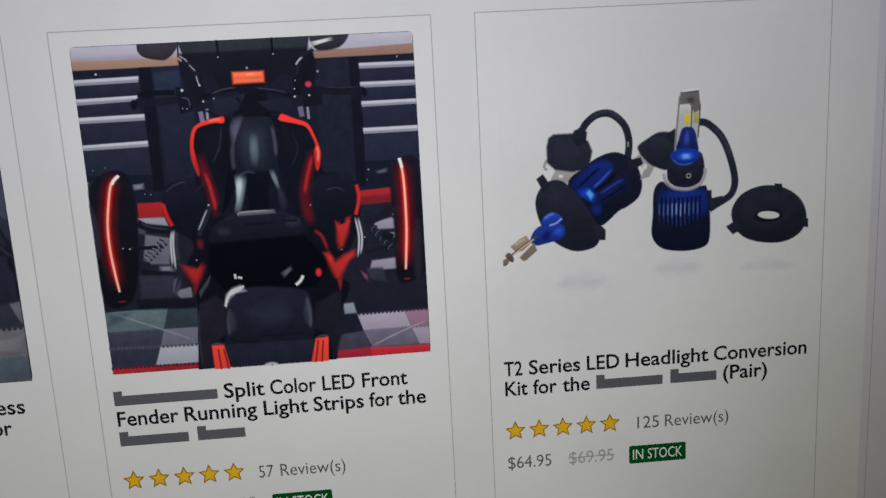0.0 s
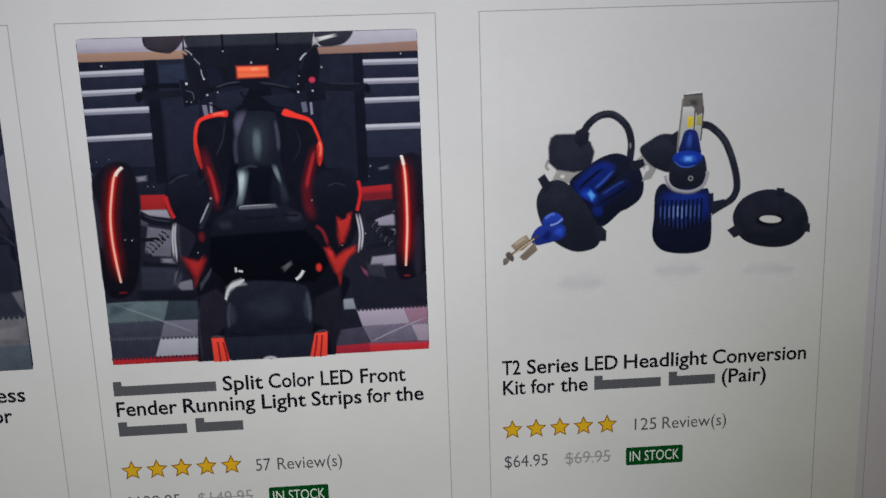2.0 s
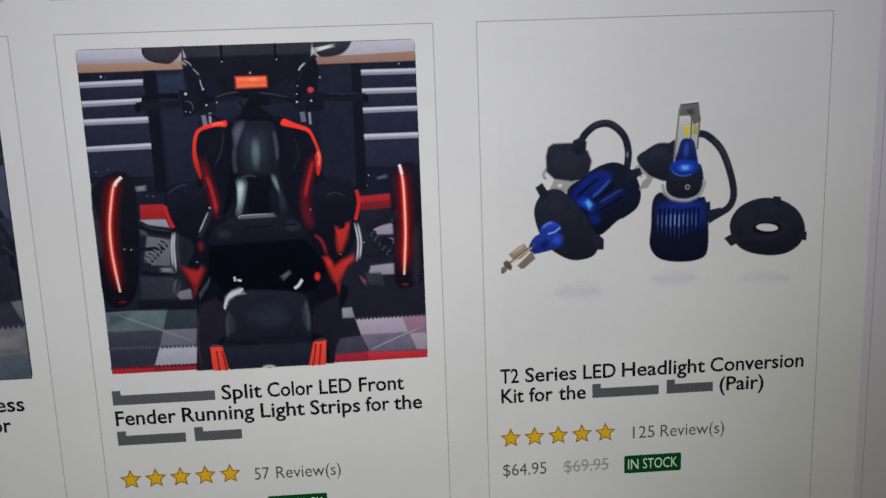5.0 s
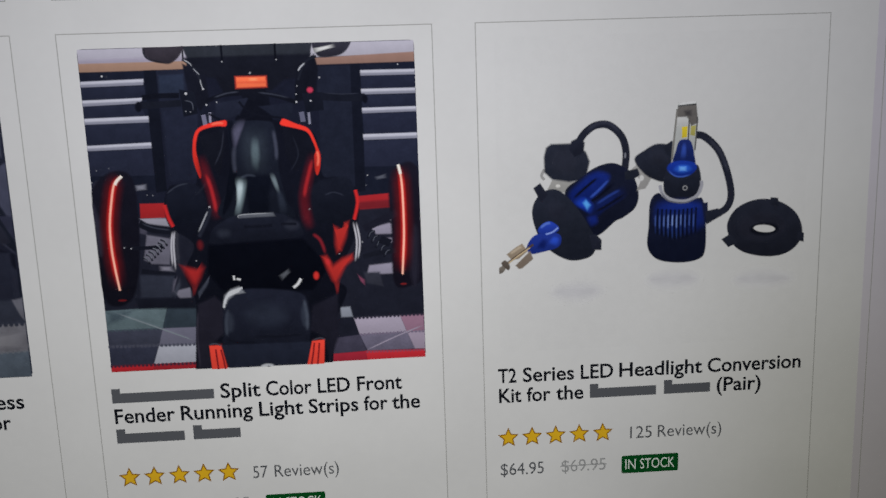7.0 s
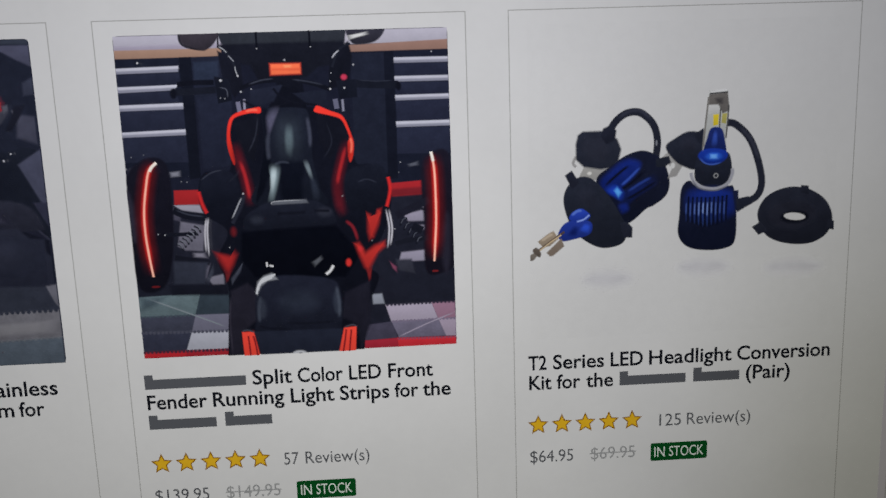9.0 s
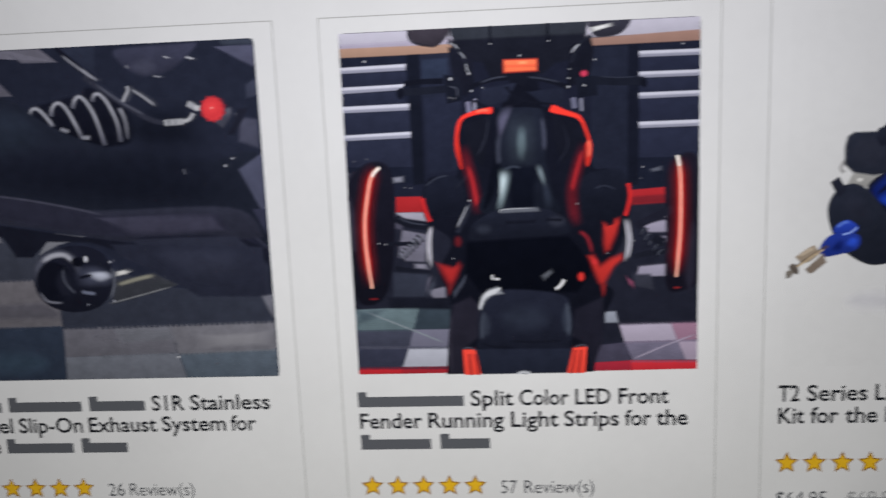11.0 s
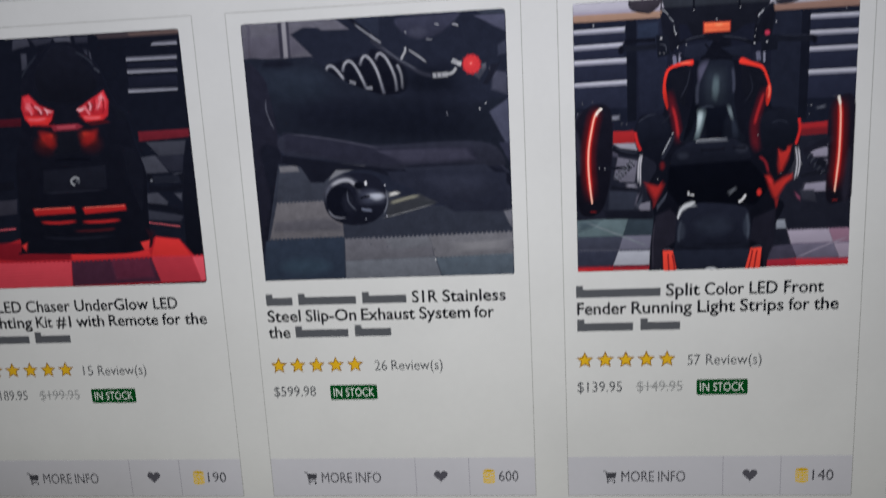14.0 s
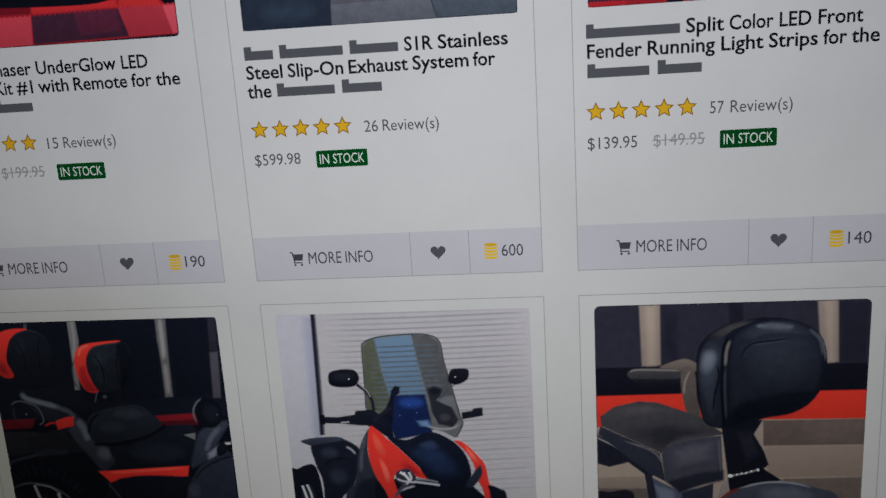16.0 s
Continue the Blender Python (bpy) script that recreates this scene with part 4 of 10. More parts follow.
    line(ph, "glow", (84, 12, 10), 3.4, [(93.8, 62.4), (94.5, 57.2), (94.7, 50.1), (94.6, 41.2), (94.1, 34.1), (93.6, 27.9)], 4.4)
    line(ph, "light_strip", (206, 32, 24), 1.2, [(9.7, 62.2), (7.4, 59.8), (5.9, 53.9), (4.8, 47.1), (4.6, 40.1), (5.1, 33), (5.8, 26.7)], 1.7)
    line(ph, "light_strip", (206, 32, 24), 1.2, [(93.8, 62.4), (94.5, 57.2), (94.7, 50.1), (94.6, 41.2), (94.1, 34.1), (93.6, 27.9)], 1.7)
    line(ph, "light_core", (255, 186, 160), 0.5, [(9.7, 62.2), (7.4, 59.8), (5.9, 53.9), (4.8, 47.1), (4.6, 40.1), (5.1, 33), (5.8, 26.7)], 0.6)
    line(ph, "light_core", (255, 186, 160), 0.5, [(93.8, 62.4), (94.5, 57.2), (94.7, 50.1), (94.6, 41.2), (94.1, 34.1), (93.6, 27.9)], 0.6)
    line(ph, "light_end", (236, 230, 220), 0.8, [(9.9, 62.2), (8.4, 60.9), (7.6, 59.6)], 0.6)
    line(ph, "light_end", (236, 232, 222), 0.8, [(93.6, 62.6), (94, 61), (94.3, 59.6)], 0.6)
    oval(ph, "light_reflection", (96, 16, 14), 6.2, 23.6, 1.3, 0.3, 0.5)
    oval(ph, "light_reflection", (110, 22, 18), 93.8, 24.8, 1.0, 0.3, 0.52)
    blob(ph, "body", (10, 10, 14), [(34.4, 74.7), (37.9, 76.1), (42.7, 77.4), (51.1, 77.6), (58.8, 77.2), (66.8, 74.2), (69.4, 70.7), (70.3, 60.3), (75, 59.2), (80.8, 52.7), (79.2, 40.5), (73, 28.3), (75.9, 23.5), (71.6, 13.7), (70.7, 6.3), (70, -0.4), (69.7, -1.7), (47.1, -2.2), (27.1, -2.3), (26.7, -0.8), (27.6, 9.6), (28.5, 22.4), (26, 31.5), (29.6, 40.2), (22.9, 45.9), (21.7, 52.9), (24.3, 58.8), (31.9, 59.2), (32.1, 71.1)])
    blob(ph, "side_pod", (16, 17, 23), [(22.5, 55.7), (28.8, 59.7), (33.7, 56.4), (34.2, 48.7), (30, 47.1), (23.6, 48.9)], 1.16)
    blob(ph, "side_pod", (15, 16, 21), [(67.7, 57.6), (76.5, 59.5), (79.7, 56.2), (79.9, 49.1), (76.1, 45.1), (68.5, 45.6), (66.1, 50)], 1.16)
    line(ph, "pod_edge", (44, 46, 54), 0.3, [(22.5, 56.1), (26, 58.5), (29.7, 59.3)], 0.8)
    line(ph, "pod_edge", (36, 38, 46), 0.3, [(70.5, 53.9), (73.4, 54.8), (76.8, 53.6)], 1)
    line(ph, "pod_edge", (40, 42, 50), 0.2, [(72.3, 57.3), (72.4, 52.4)], 1)
    line(ph, "hose", (24, 25, 31), 0.5, [(30.9, 55.2), (33.8, 57.7), (35.4, 60.3)], 0.8)
    line(ph, "pod_trim", (206, 36, 30), 0.9, [(80.1, 55.3), (80.6, 51.2), (79.3, 46)], 0.8)
    line(ph, "pod_trim", (196, 34, 30), 1.0, [(21.8, 52.9), (22.6, 49.1), (23.8, 46.1)], 0.8)
    poly(ph, "rear_guard", (26, 23, 28), [(29.3, 21.2), (34.6, 23.5), (37.5, 20.6), (36.5, 11.3), (31.6, 7.6), (32.1, -0.6), (27.3, -0.3)], 1.46)
    poly(ph, "rear_guard", (21, 19, 24), [(64.9, 19.1), (72.9, 22.6), (72.6, 9.1), (69.2, -0.3), (68, 8.7), (63.6, 11.1)], 1.46)
    line(ph, "guard_edge", (40, 36, 42), 0.4, [(29.1, 19.9), (28.2, 10.6), (28.3, 0)], 1)
    poly(ph, "guard_facet", (54, 56, 64), [(29.7, 25.2), (33.7, 30.5), (32.4, 27), (29.8, 23.2)], 0.92)
    poly(ph, "pivot_arm", (52, 54, 62), [(21.4, 24.5), (24.5, 30.2), (24.6, 27.5), (22.6, 23.7)], 0.86)
    poly(ph, "instrument_panel", (40, 42, 45), [(31, 100.5), (69.5, 100.4), (68.5, 94.9), (61, 94.1), (42.7, 93.4), (33, 94.5)])
    poly(ph, "panel_shade", (18, 18, 22), [(31.2, 96.6), (68.8, 96.7), (67, 90.1), (60.5, 89.2), (56.9, 86.4), (42.3, 85.9), (40.4, 90.2), (35.1, 91.2)], 1.22)
    poly(ph, "steering_neck", (12, 12, 16), [(47.8, 88.6), (54.1, 88.6), (55.7, 84), (56.4, 77.1), (44.7, 77.1), (47.7, 83.9)], 0.83)
    poly(ph, "fork_crown", (17, 17, 22), [(30.8, 94.9), (37.4, 91.4), (37.9, 84.4), (35, 80.7), (31.8, 86.6)], 0.86)
    poly(ph, "fork_crown", (15, 15, 19), [(64.2, 93), (69.9, 96.6), (70.9, 92), (69.5, 84.1), (63.3, 82.4)], 0.86)
    poly(ph, "bar_gap", (28, 30, 40), [(39.7, 83), (49.6, 84.4), (46.5, 79.4), (42.5, 78.3), (39.3, 79.1)], 0.92)
    poly(ph, "bar_gap", (25, 27, 36), [(52.5, 81.6), (62.7, 82.4), (62.3, 78.4), (56.9, 78.1)], 1.01)
    line(ph, "panel_seam", (9, 9, 12), 0.6, [(42.6, 100.7), (42.6, 95)])
    line(ph, "panel_seam", (9, 9, 12), 0.6, [(58.4, 100.8), (58.4, 95.2)])
    line(ph, "panel_seam", (10, 10, 13), 0.5, [(31.3, 100.9), (31.2, 96.2)])
    blob(ph, "mirror", (48, 42, 45), [(20, 100.6), (23.2, 100.8), (31.1, 100.6), (30.5, 97.5), (27.6, 95.1), (25.1, 95.2), (21.7, 96.3), (20, 98)])
    line(ph, "mirror_rim", (16, 16, 20), 0.4, [(19.9, 100.5), (20.1, 97.7), (22, 96.1), (27, 95)], 0.6)
    blob(ph, "mirror", (40, 38, 43), [(69.5, 100), (74.9, 100.6), (80.6, 100.6), (80.4, 98.4), (77.9, 96.2), (73.8, 95.5), (70.9, 96.1)])
    poly(ph, "mirror_glint", (216, 216, 214), [(69.5, 98.2), (75.6, 99.2), (75.9, 98.3), (69.9, 96.8)], 1.04)
    line(ph, "mirror_stem", (26, 27, 32), 0.7, [(30.9, 96.2), (34.4, 93.2), (36.4, 87.7)])
    line(ph, "stem_glint", (160, 162, 166), 0.2, [(31.2, 96), (32.7, 95.2), (33.7, 94)], 0.6)
    line(ph, "stem_glint", (140, 142, 148), 0.2, [(33.8, 93.5), (34.9, 92.3), (35.7, 91.4)], 0.6)
    line(ph, "stem_glint", (160, 162, 166), 0.2, [(35.7, 90.3), (35.9, 88.7), (36.4, 87)], 0.6)
    line(ph, "stem_glint", (150, 152, 158), 0.3, [(35.1, 86.5), (36.7, 85.1)], 0.6)
    line(ph, "mirror_stem", (24, 25, 30), 0.7, [(70.5, 95.9), (67, 94.1), (64.7, 89)])
    line(ph, "stem_glint", (176, 178, 184), 0.3, [(67.1, 94.1), (65.6, 92.8), (64.8, 91.6)], 0.5)
    line(ph, "stem_glint", (76, 78, 86), 0.4, [(66.8, 91.5), (66.1, 87.6)], 0.8)
    line(ph, "fork_tube", (112, 110, 130), 1.3, [(35.8, 79.7), (36.2, 76.4)])
    line(ph, "fork_tube", (140, 138, 156), 0.7, [(37.8, 80.4), (37.7, 77.3)])
    line(ph, "fork_tube", (96, 96, 114), 1.5, [(65.1, 79.6), (65.5, 76.6)])
    line(ph, "fork_tube", (130, 130, 146), 0.7, [(67.3, 79.4), (67.4, 75.8)])
    poly(ph, "brake_light", (190, 60, 40), [(46, 90.7), (55.4, 90.6), (55.4, 87.2), (46, 87.1)], 0.8)
    poly(ph, "brake_light", (250, 112, 66), [(46.4, 90.4), (55, 90.3), (55.1, 87.5), (46.4, 87.4)], 0.6)
    poly(ph, "light_band", (232, 92, 54), [(46.6, 89.2), (55.1, 89.1), (55.1, 88.4), (46.6, 88.6)], 0.86)
    poly(ph, "light_patch", (255, 150, 96), [(50, 90.1), (52.6, 90.1), (52.7, 89.2), (50.2, 89.2)], 1.16)
    line(ph, "handlebar", (13, 13, 17), 1.5, [(18.2, 85.3), (23.3, 85.7), (29.1, 85.6)])
    line(ph, "handlebar", (20, 21, 26), 2.0, [(16.6, 83.1), (22.4, 83.1), (29.5, 83.4)])
    oval(ph, "bar_end", (12, 12, 16), 16.9, 82.6, 1.0, 1.5, 0.8)
    line(ph, "handlebar", (18, 19, 24), 2.3, [(71.2, 84), (77.6, 83.5), (84.4, 83.3)])
    oval(ph, "bar_end", (11, 11, 15), 84.5, 82.8, 0.8, 1.3, 0.8)
    line(ph, "grip_edge", (40, 42, 50), 0.2, [(72, 85), (77.7, 84.5), (83.1, 84.6)], 0.8)
    line(ph, "handlebar", (14, 14, 18), 1.3, [(36.6, 83.5), (41.9, 85.3), (47.1, 85.8), (51.6, 83.7)])
    line(ph, "handlebar", (14, 14, 18), 1.3, [(42.9, 85.5), (50.9, 85.7), (57.5, 84.7), (64, 82.4)])
    line(ph, "bar_sheen", (52, 54, 62), 0.3, [(39.2, 84.6), (43.2, 85.8), (47.2, 86.2)], 0.8)
    line(ph, "bar_sheen", (46, 48, 56), 0.3, [(52.2, 85.8), (56.8, 85.1), (62.1, 83.8)], 0.8)
    line(ph, "brake_hose", (13, 13, 17), 0.6, [(37.5, 79.9), (43.6, 77), (51.2, 79.2)], 0.6)
    line(ph, "brake_hose", (13, 13, 17), 0.6, [(46.6, 83.3), (50.3, 79.7), (59.6, 77.9)], 0.6)
    poly(ph, "switch_box", (17, 18, 23), [(29.3, 87.4), (33.7, 86.5), (34.3, 80.1), (30, 79.3)])
    poly(ph, "switch_box", (16, 17, 22), [(65.6, 85), (71.7, 85.3), (71.9, 79.9), (66.5, 79.6)])
    line(ph, "box_edge", (70, 72, 80), 0.2, [(30.5, 84.1), (32.7, 83.4), (33, 80.8)], 0.6)
    line(ph, "box_edge", (52, 54, 62), 0.2, [(69.6, 84.7), (69.6, 80.1)], 0.6)
    oval(ph, "glint", (184, 184, 188), 31.2, 86.1, 0.4, 0.4, 0.3)
    oval(ph, "glint", (129, 129, 133), 30.8, 80.9, 0.2, 0.2, 0.23)
    oval(ph, "glint", (129, 129, 133), 32.1, 80.7, 0.2, 0.2, 0.23)
    oval(ph, "glint", (168, 168, 172), 37, 82.6, 0.3, 0.3, 0.3)
    oval(ph, "glint", (163, 163, 167), 40.1, 83.3, 0.2, 0.2, 0.24)
    oval(ph, "glint", (180, 180, 184), 36.4, 87.3, 0.3, 0.3, 0.3)
    oval(ph, "glint", (185, 185, 189), 7.2, 91.9, 0.3, 0.3, 0.3)
    oval(ph, "glint", (163, 163, 167), 42.6, 95.1, 0.2, 0.2, 0.3)
    oval(ph, "glint", (146, 146, 150), 50.6, 91.6, 0.3, 0.3, 0.3)
    oval(ph, "glint", (172, 172, 176), 35.4, 51.8, 0.3, 0.3, 0.3)
    oval(ph, "glint", (103, 103, 107), 2.7, 64.1, 0.2, 0.2, 0.21)
    oval(ph, "glint", (86, 86, 90), 6.4, 64.7, 0.2, 0.2, 0.21)
    oval(ph, "glint", (146, 146, 150), 0.9, 60.5, 0.2, 0.2, 0.21)
    oval(ph, "glint", (111, 111, 115), 18.7, 56, 0.2, 0.2, 0.25)
    oval(ph, "glint", (103, 103, 107), 17, 56.2, 0.2, 0.2, 0.25)
    oval(ph, "glint", (180, 180, 184), 63.9, 84.9, 0.2, 0.2, 0.3)
    oval(ph, "glint", (184, 184, 188), 63.8, 82.6, 0.3, 0.3, 0.3)
    oval(ph, "glint", (172, 172, 176), 68.1, 82.8, 0.3, 0.3, 0.3)
    oval(ph, "glint", (146, 146, 150), 71.1, 89.6, 0.3, 0.3, 0.3)
    oval(ph, "glint", (146, 146, 150), 64.3, 87.3, 0.2, 0.2, 0.24)
    oval(ph, "glint", (146, 146, 150), 50.5, 91.5, 0.2, 0.2, 0.3)
    oval(ph, "glint", (163, 163, 167), 58.6, 95.2, 0.2, 0.2, 0.3)
    oval(ph, "glint", (168, 168, 172), 94.8, 92.8, 0.2, 0.2, 0.27)
    oval(ph, "glint", (163, 163, 167), 84.1, 59.7, 0.2, 0.2, 0.3)
    oval(ph, "glint", (86, 86, 90), 83.5, 56.6, 0.2, 0.2, 0.25)
    oval(ph, "glint", (146, 146, 150), 65.6, 49.8, 0.2, 0.2, 0.25)
    oval(ph, "glint", (146, 146, 150), 8.6, 40.2, 0.2, 0.2, 0.3)
    oval(ph, "glint", (172, 172, 176), 10.6, 39.9, 0.2, 0.2, 0.3)
    oval(ph, "glint", (146, 146, 150), 30, 35.2, 0.2, 0.2, 0.29)
    oval(ph, "glint", (163, 163, 167), 35.2, 51.8, 0.2, 0.2, 0.3)
    oval(ph, "glint", (154, 154, 158), 81.5, 38.9, 0.2, 0.2, 0.29)
    oval(ph, "glint", (129, 129, 133), 74.2, 35.5, 0.2, 0.2, 0.3)
    oval(ph, "glint", (163, 163, 167), 65.8, 50, 0.2, 0.2, 0.28)
    oval(ph, "kill_switch", (196, 52, 76), 68.1, 86, 0.9, 0.8, 0.8)
    blob(ph, "fairing_edge", (222, 46, 30), [(42.4, 77.8), (40.2, 77.6), (36.8, 76.9), (33.9, 75.6), (32.5, 73.3), (31.8, 69.3), (31.9, 65.5), (33.2, 60.9), (33.8, 62), (33.3, 65.5), (32.8, 69.2), (33.3, 72.6), (34.4, 74.8), (37.1, 75.8), (39.8, 76.2), (42.3, 76.1)], 0.5)
    blob(ph, "fairing_edge", (224, 48, 31), [(58.9, 77.2), (59.8, 77.7), (63.1, 76.2), (66.4, 74.9), (67.9, 73), (69.4, 68.9), (70.1, 65.8), (69.6, 62), (68.7, 60.3), (68.1, 62.4), (68.2, 66.2), (68.8, 67.9), (67.7, 71.3), (66.3, 73.6), (63.3, 74.7), (58.8, 75.9)], 0.5)
    line(ph, "fairing_light", (250, 104, 76), 0.5, [(37.8, 76.6), (39.8, 77.1), (41.9, 77)], 0.8)
    line(ph, "fairing_light", (250, 112, 84), 0.5, [(69, 67.9), (69.4, 65.8), (69, 62.7)], 0.8)
    poly(ph, "wing", (15, 15, 19), [(34.2, 73.2), (41.9, 75.7), (41.7, 70.5), (39.4, 61.4), (35.3, 65.6)], 1.01)
    poly(ph, "wing", (14, 14, 18), [(59.3, 75.2), (67.2, 72.2), (68.2, 67.9), (62.2, 61.4), (59.6, 67)], 1.01)
    line(ph, "wing_edge", (36, 37, 44), 0.3, [(41.5, 75.1), (40.4, 69.3), (37.8, 64.1)], 0.9)
    line(ph, "wing_vent", (34, 35, 42), 0.5, [(40.6, 67.9), (40.8, 65.3)], 1.2)
    line(ph, "wing_vent", (84, 86, 92), 0.3, [(60.6, 67.7), (60.5, 64.9)], 1)
    line(ph, "wing_edge", (26, 27, 33), 0.3, [(61.8, 73.1), (63.4, 66.8), (60.5, 61.5)], 1)
    line(ph, "fairing_fade", (78, 15, 19), 2, [(33.7, 68.2), (34.9, 62.7), (36.2, 57.8), (37.1, 52.8), (37.7, 47.3)], 3)
    line(ph, "fairing_fade", (168, 32, 32), 0.67, [(34.9, 62.3), (36.2, 58.2), (37, 53.6), (37.4, 49.8)], 1.2)
    line(ph, "fairing_fade", (80, 15, 19), 2, [(68.1, 67.9), (66.8, 62.8), (65.5, 58.5), (64.4, 53.3), (64.9, 47.2), (66.4, 43.2)], 3)
    line(ph, "fairing_fade", (160, 30, 30), 0.67, [(67.6, 65.5), (66.3, 61.1), (65, 56.6), (64.4, 53.3)], 1.2)
    oval(ph, "fairing_fade", (90, 18, 18), 31.6, 40.1, 0.8, 1.4, 1.5)
    blob(ph, "tank", (19, 21, 27), [(43.2, 77), (47.9, 77.5), (53.7, 77.3), (56.6, 76.1), (57.2, 70), (57.3, 61.5), (59.1, 52.7), (60.1, 47.4), (38.8, 48.3), (41.2, 56.9), (43.1, 63.7), (43, 70.6)], 0.7)
    blob(ph, "tank_side", (8, 9, 13), [(42.8, 76.3), (44.8, 76.6), (44.1, 67.1), (44.5, 60.2), (42.3, 53.4), (40.3, 50), (39.3, 50), (41.7, 58.6), (43.1, 67.1)], 1.3)
    blob(ph, "sheen", (38, 43, 49), [(47.7, 74.8), (53.5, 74.6), (54.7, 68.4), (53.2, 61.6), (47.4, 61.8), (46.2, 68.7)], 4)
    blob(ph, "sheen", (84, 98, 102), [(49.8, 71.7), (51.5, 71.6), (51.9, 67.2), (50.9, 63.1), (49.3, 64.2), (49.1, 68.3)], 1.8)
    blob(ph, "sheen", (78, 76, 94), [(44, 74.9), (45.9, 77.2), (47.9, 77.1), (46.6, 73.5), (44.5, 68.8), (44, 69.8)], 1.5)
    line(ph, "sheen", (52, 54, 64), 0.83, [(44.3, 70.5), (43.9, 65.4), (44.1, 61.6)], 1.3)
    line(ph, "sheen", (58, 60, 72), 0.67, [(56.2, 74.8), (56.8, 70), (56.8, 64.9)], 1.2)
    blob(ph, "tank_fold", (7, 8, 12), [(44.6, 60.6), (48.4, 61.1), (52.4, 61), (55.1, 60.2), (53.7, 54.7), (52.8, 47.7), (47.6, 47.6), (46.8, 55), (45.8, 59.2)], 2)
    line(ph, "fold_edge", (44, 48, 56), 0.5, [(45.2, 60.2), (47.7, 61.1), (50.4, 60.7)], 0.8)
    blob(ph, "sheen", (120, 136, 140), [(43.9, 59.2), (45.9, 59.8), (47.1, 58.4), (46, 53.2), (44.3, 48.8), (43, 49.9), (44.1, 54.7)], 1.5)
    blob(ph, "sheen", (176, 192, 196), [(44.4, 58.9), (46, 59.1), (45.9, 56.4), (44.6, 52.3), (43.8, 53.3)], 1.2)
    blob(ph, "sheen", (104, 116, 120), [(54.5, 60.5), (55.8, 60.8), (56.8, 57.7), (57, 55.2), (55.9, 56.3)], 1.2)
    blob(ph, "sheen", (34, 38, 46), [(56.2, 56.6), (58.1, 54.5), (58.9, 49.9), (56.7, 49.3)], 1.5)
    blob(ph, "seat_deck", (19, 20, 26), [(37, 45.9), (44.1, 49.1), (55.3, 49.1), (60.6, 47), (63.4, 43.3), (61.5, 41.3), (47.6, 40.8), (35.9, 40.3), (34.8, 42.7)], 0.92)
    oval(ph, "sheen", (38, 39, 46), 60, 45.2, 2.1, 1.3, 2.26)
    oval(ph, "sheen", (36, 38, 45), 39.1, 43.5, 1.9, 1.2, 2.24)
    poly(ph, "deck_label", (86, 88, 93), [(44.6, 49.1), (54.6, 49.3), (55.2, 48.2), (44, 48)], 0.8)
    line(ph, "label_rim", (150, 152, 156), 0.2, [(44, 48), (44.8, 49), (54.6, 49.2)], 0.6)
    line(ph, "label_mark", (206, 206, 206), 0.4, [(50.4, 48.5), (51.8, 48.5)], 0.5)
    line(ph, "label_mark", (200, 200, 200), 0.4, [(52.9, 48.9), (54.8, 48.5)], 0.5)
    line(ph, "deck_slot", (13, 13, 17), 0.9, [(45.5, 45.2), (49.9, 45.2), (54, 45.3)], 0.8)
    line(ph, "deck_slot", (14, 14, 18), 0.7, [(56.7, 45.7), (61.5, 45.5)], 0.8)
    poly(ph, "tail_shadow", (1, 1, 3), [(34.1, 39.9), (63.2, 40.8), (70.8, 31.7), (65.3, 24.3), (37.5, 25.3), (33.2, 31)], 1.31)
    line(ph, "tail_edge", (120, 24, 28), 0.6, [(66.1, 42.2), (68.5, 40.1), (70, 35.4)], 1.6)
    line(ph, "deck_strap", (30, 31, 38), 1.0, [(31.5, 42.7), (34.6, 48.3), (35.6, 51.4)], 1)
    line(ph, "strap_sheen", (150, 152, 158), 0.3, [(31.4, 44), (33.3, 47.7), (34.9, 50.8)], 0.8)
    poly(ph, "lower_fairing", (162, 32, 26), [(25, 34.2), (30.5, 32.7), (31.3, 34.3), (32.4, 32.9), (31.1, 29.7), (29.2, 26.5), (28, 27.6), (26.5, 30.7)], 2)
    poly(ph, "lower_fairing", (96, 22, 20), [(28, 27.6), (30, 27.8), (28.9, 24.6), (28, 24)], 1.28)
    poly(ph, "lower_fairing", (176, 38, 28), [(69, 34.7), (70.1, 34.9), (72, 31.7), (75.1, 33.9), (78, 34.9), (78.1, 33.7), (75.7, 31.7), (74.2, 28.9), (72.7, 26.3), (71.7, 27.2), (70.3, 30.8)], 2)
    poly(ph, "lower_fairing", (170, 36, 27), [(73.3, 44), (74, 43.6), (74.8, 40.7), (76.7, 45.1), (77.3, 45.3), (76.3, 40.6), (74.6, 36.7), (73.6, 36.2), (73.2, 38.5)], 2)
    poly(ph, "fairing_dark", (120, 26, 22), [(71.9, 26.7), (73.9, 26.9), (73.3, 23.2), (72.6, 22.6)], 1.46)
    oval(ph, "reflector", (196, 40, 38), 70.5, 33.1, 0.6, 0.9, 1.2, 20)
    line(ph, "chrome_strip", (184, 182, 190), 0.4, [(23.7, 45), (22.9, 40), (22.8, 33.6)], 0.6)
    line(ph, "chrome_strip", (184, 182, 190), 0.4, [(24.3, 45.1), (23.6, 40), (23.6, 32.2)], 0.6)
    line(ph, "chrome_strip", (184, 182, 190), 0.4, [(78.9, 45.7), (79.8, 39.4), (79, 32.5)], 0.6)
    line(ph, "chrome_strip", (184, 182, 190), 0.4, [(79.8, 45.6), (80.7, 39.3), (79.9, 33.4)], 0.6)
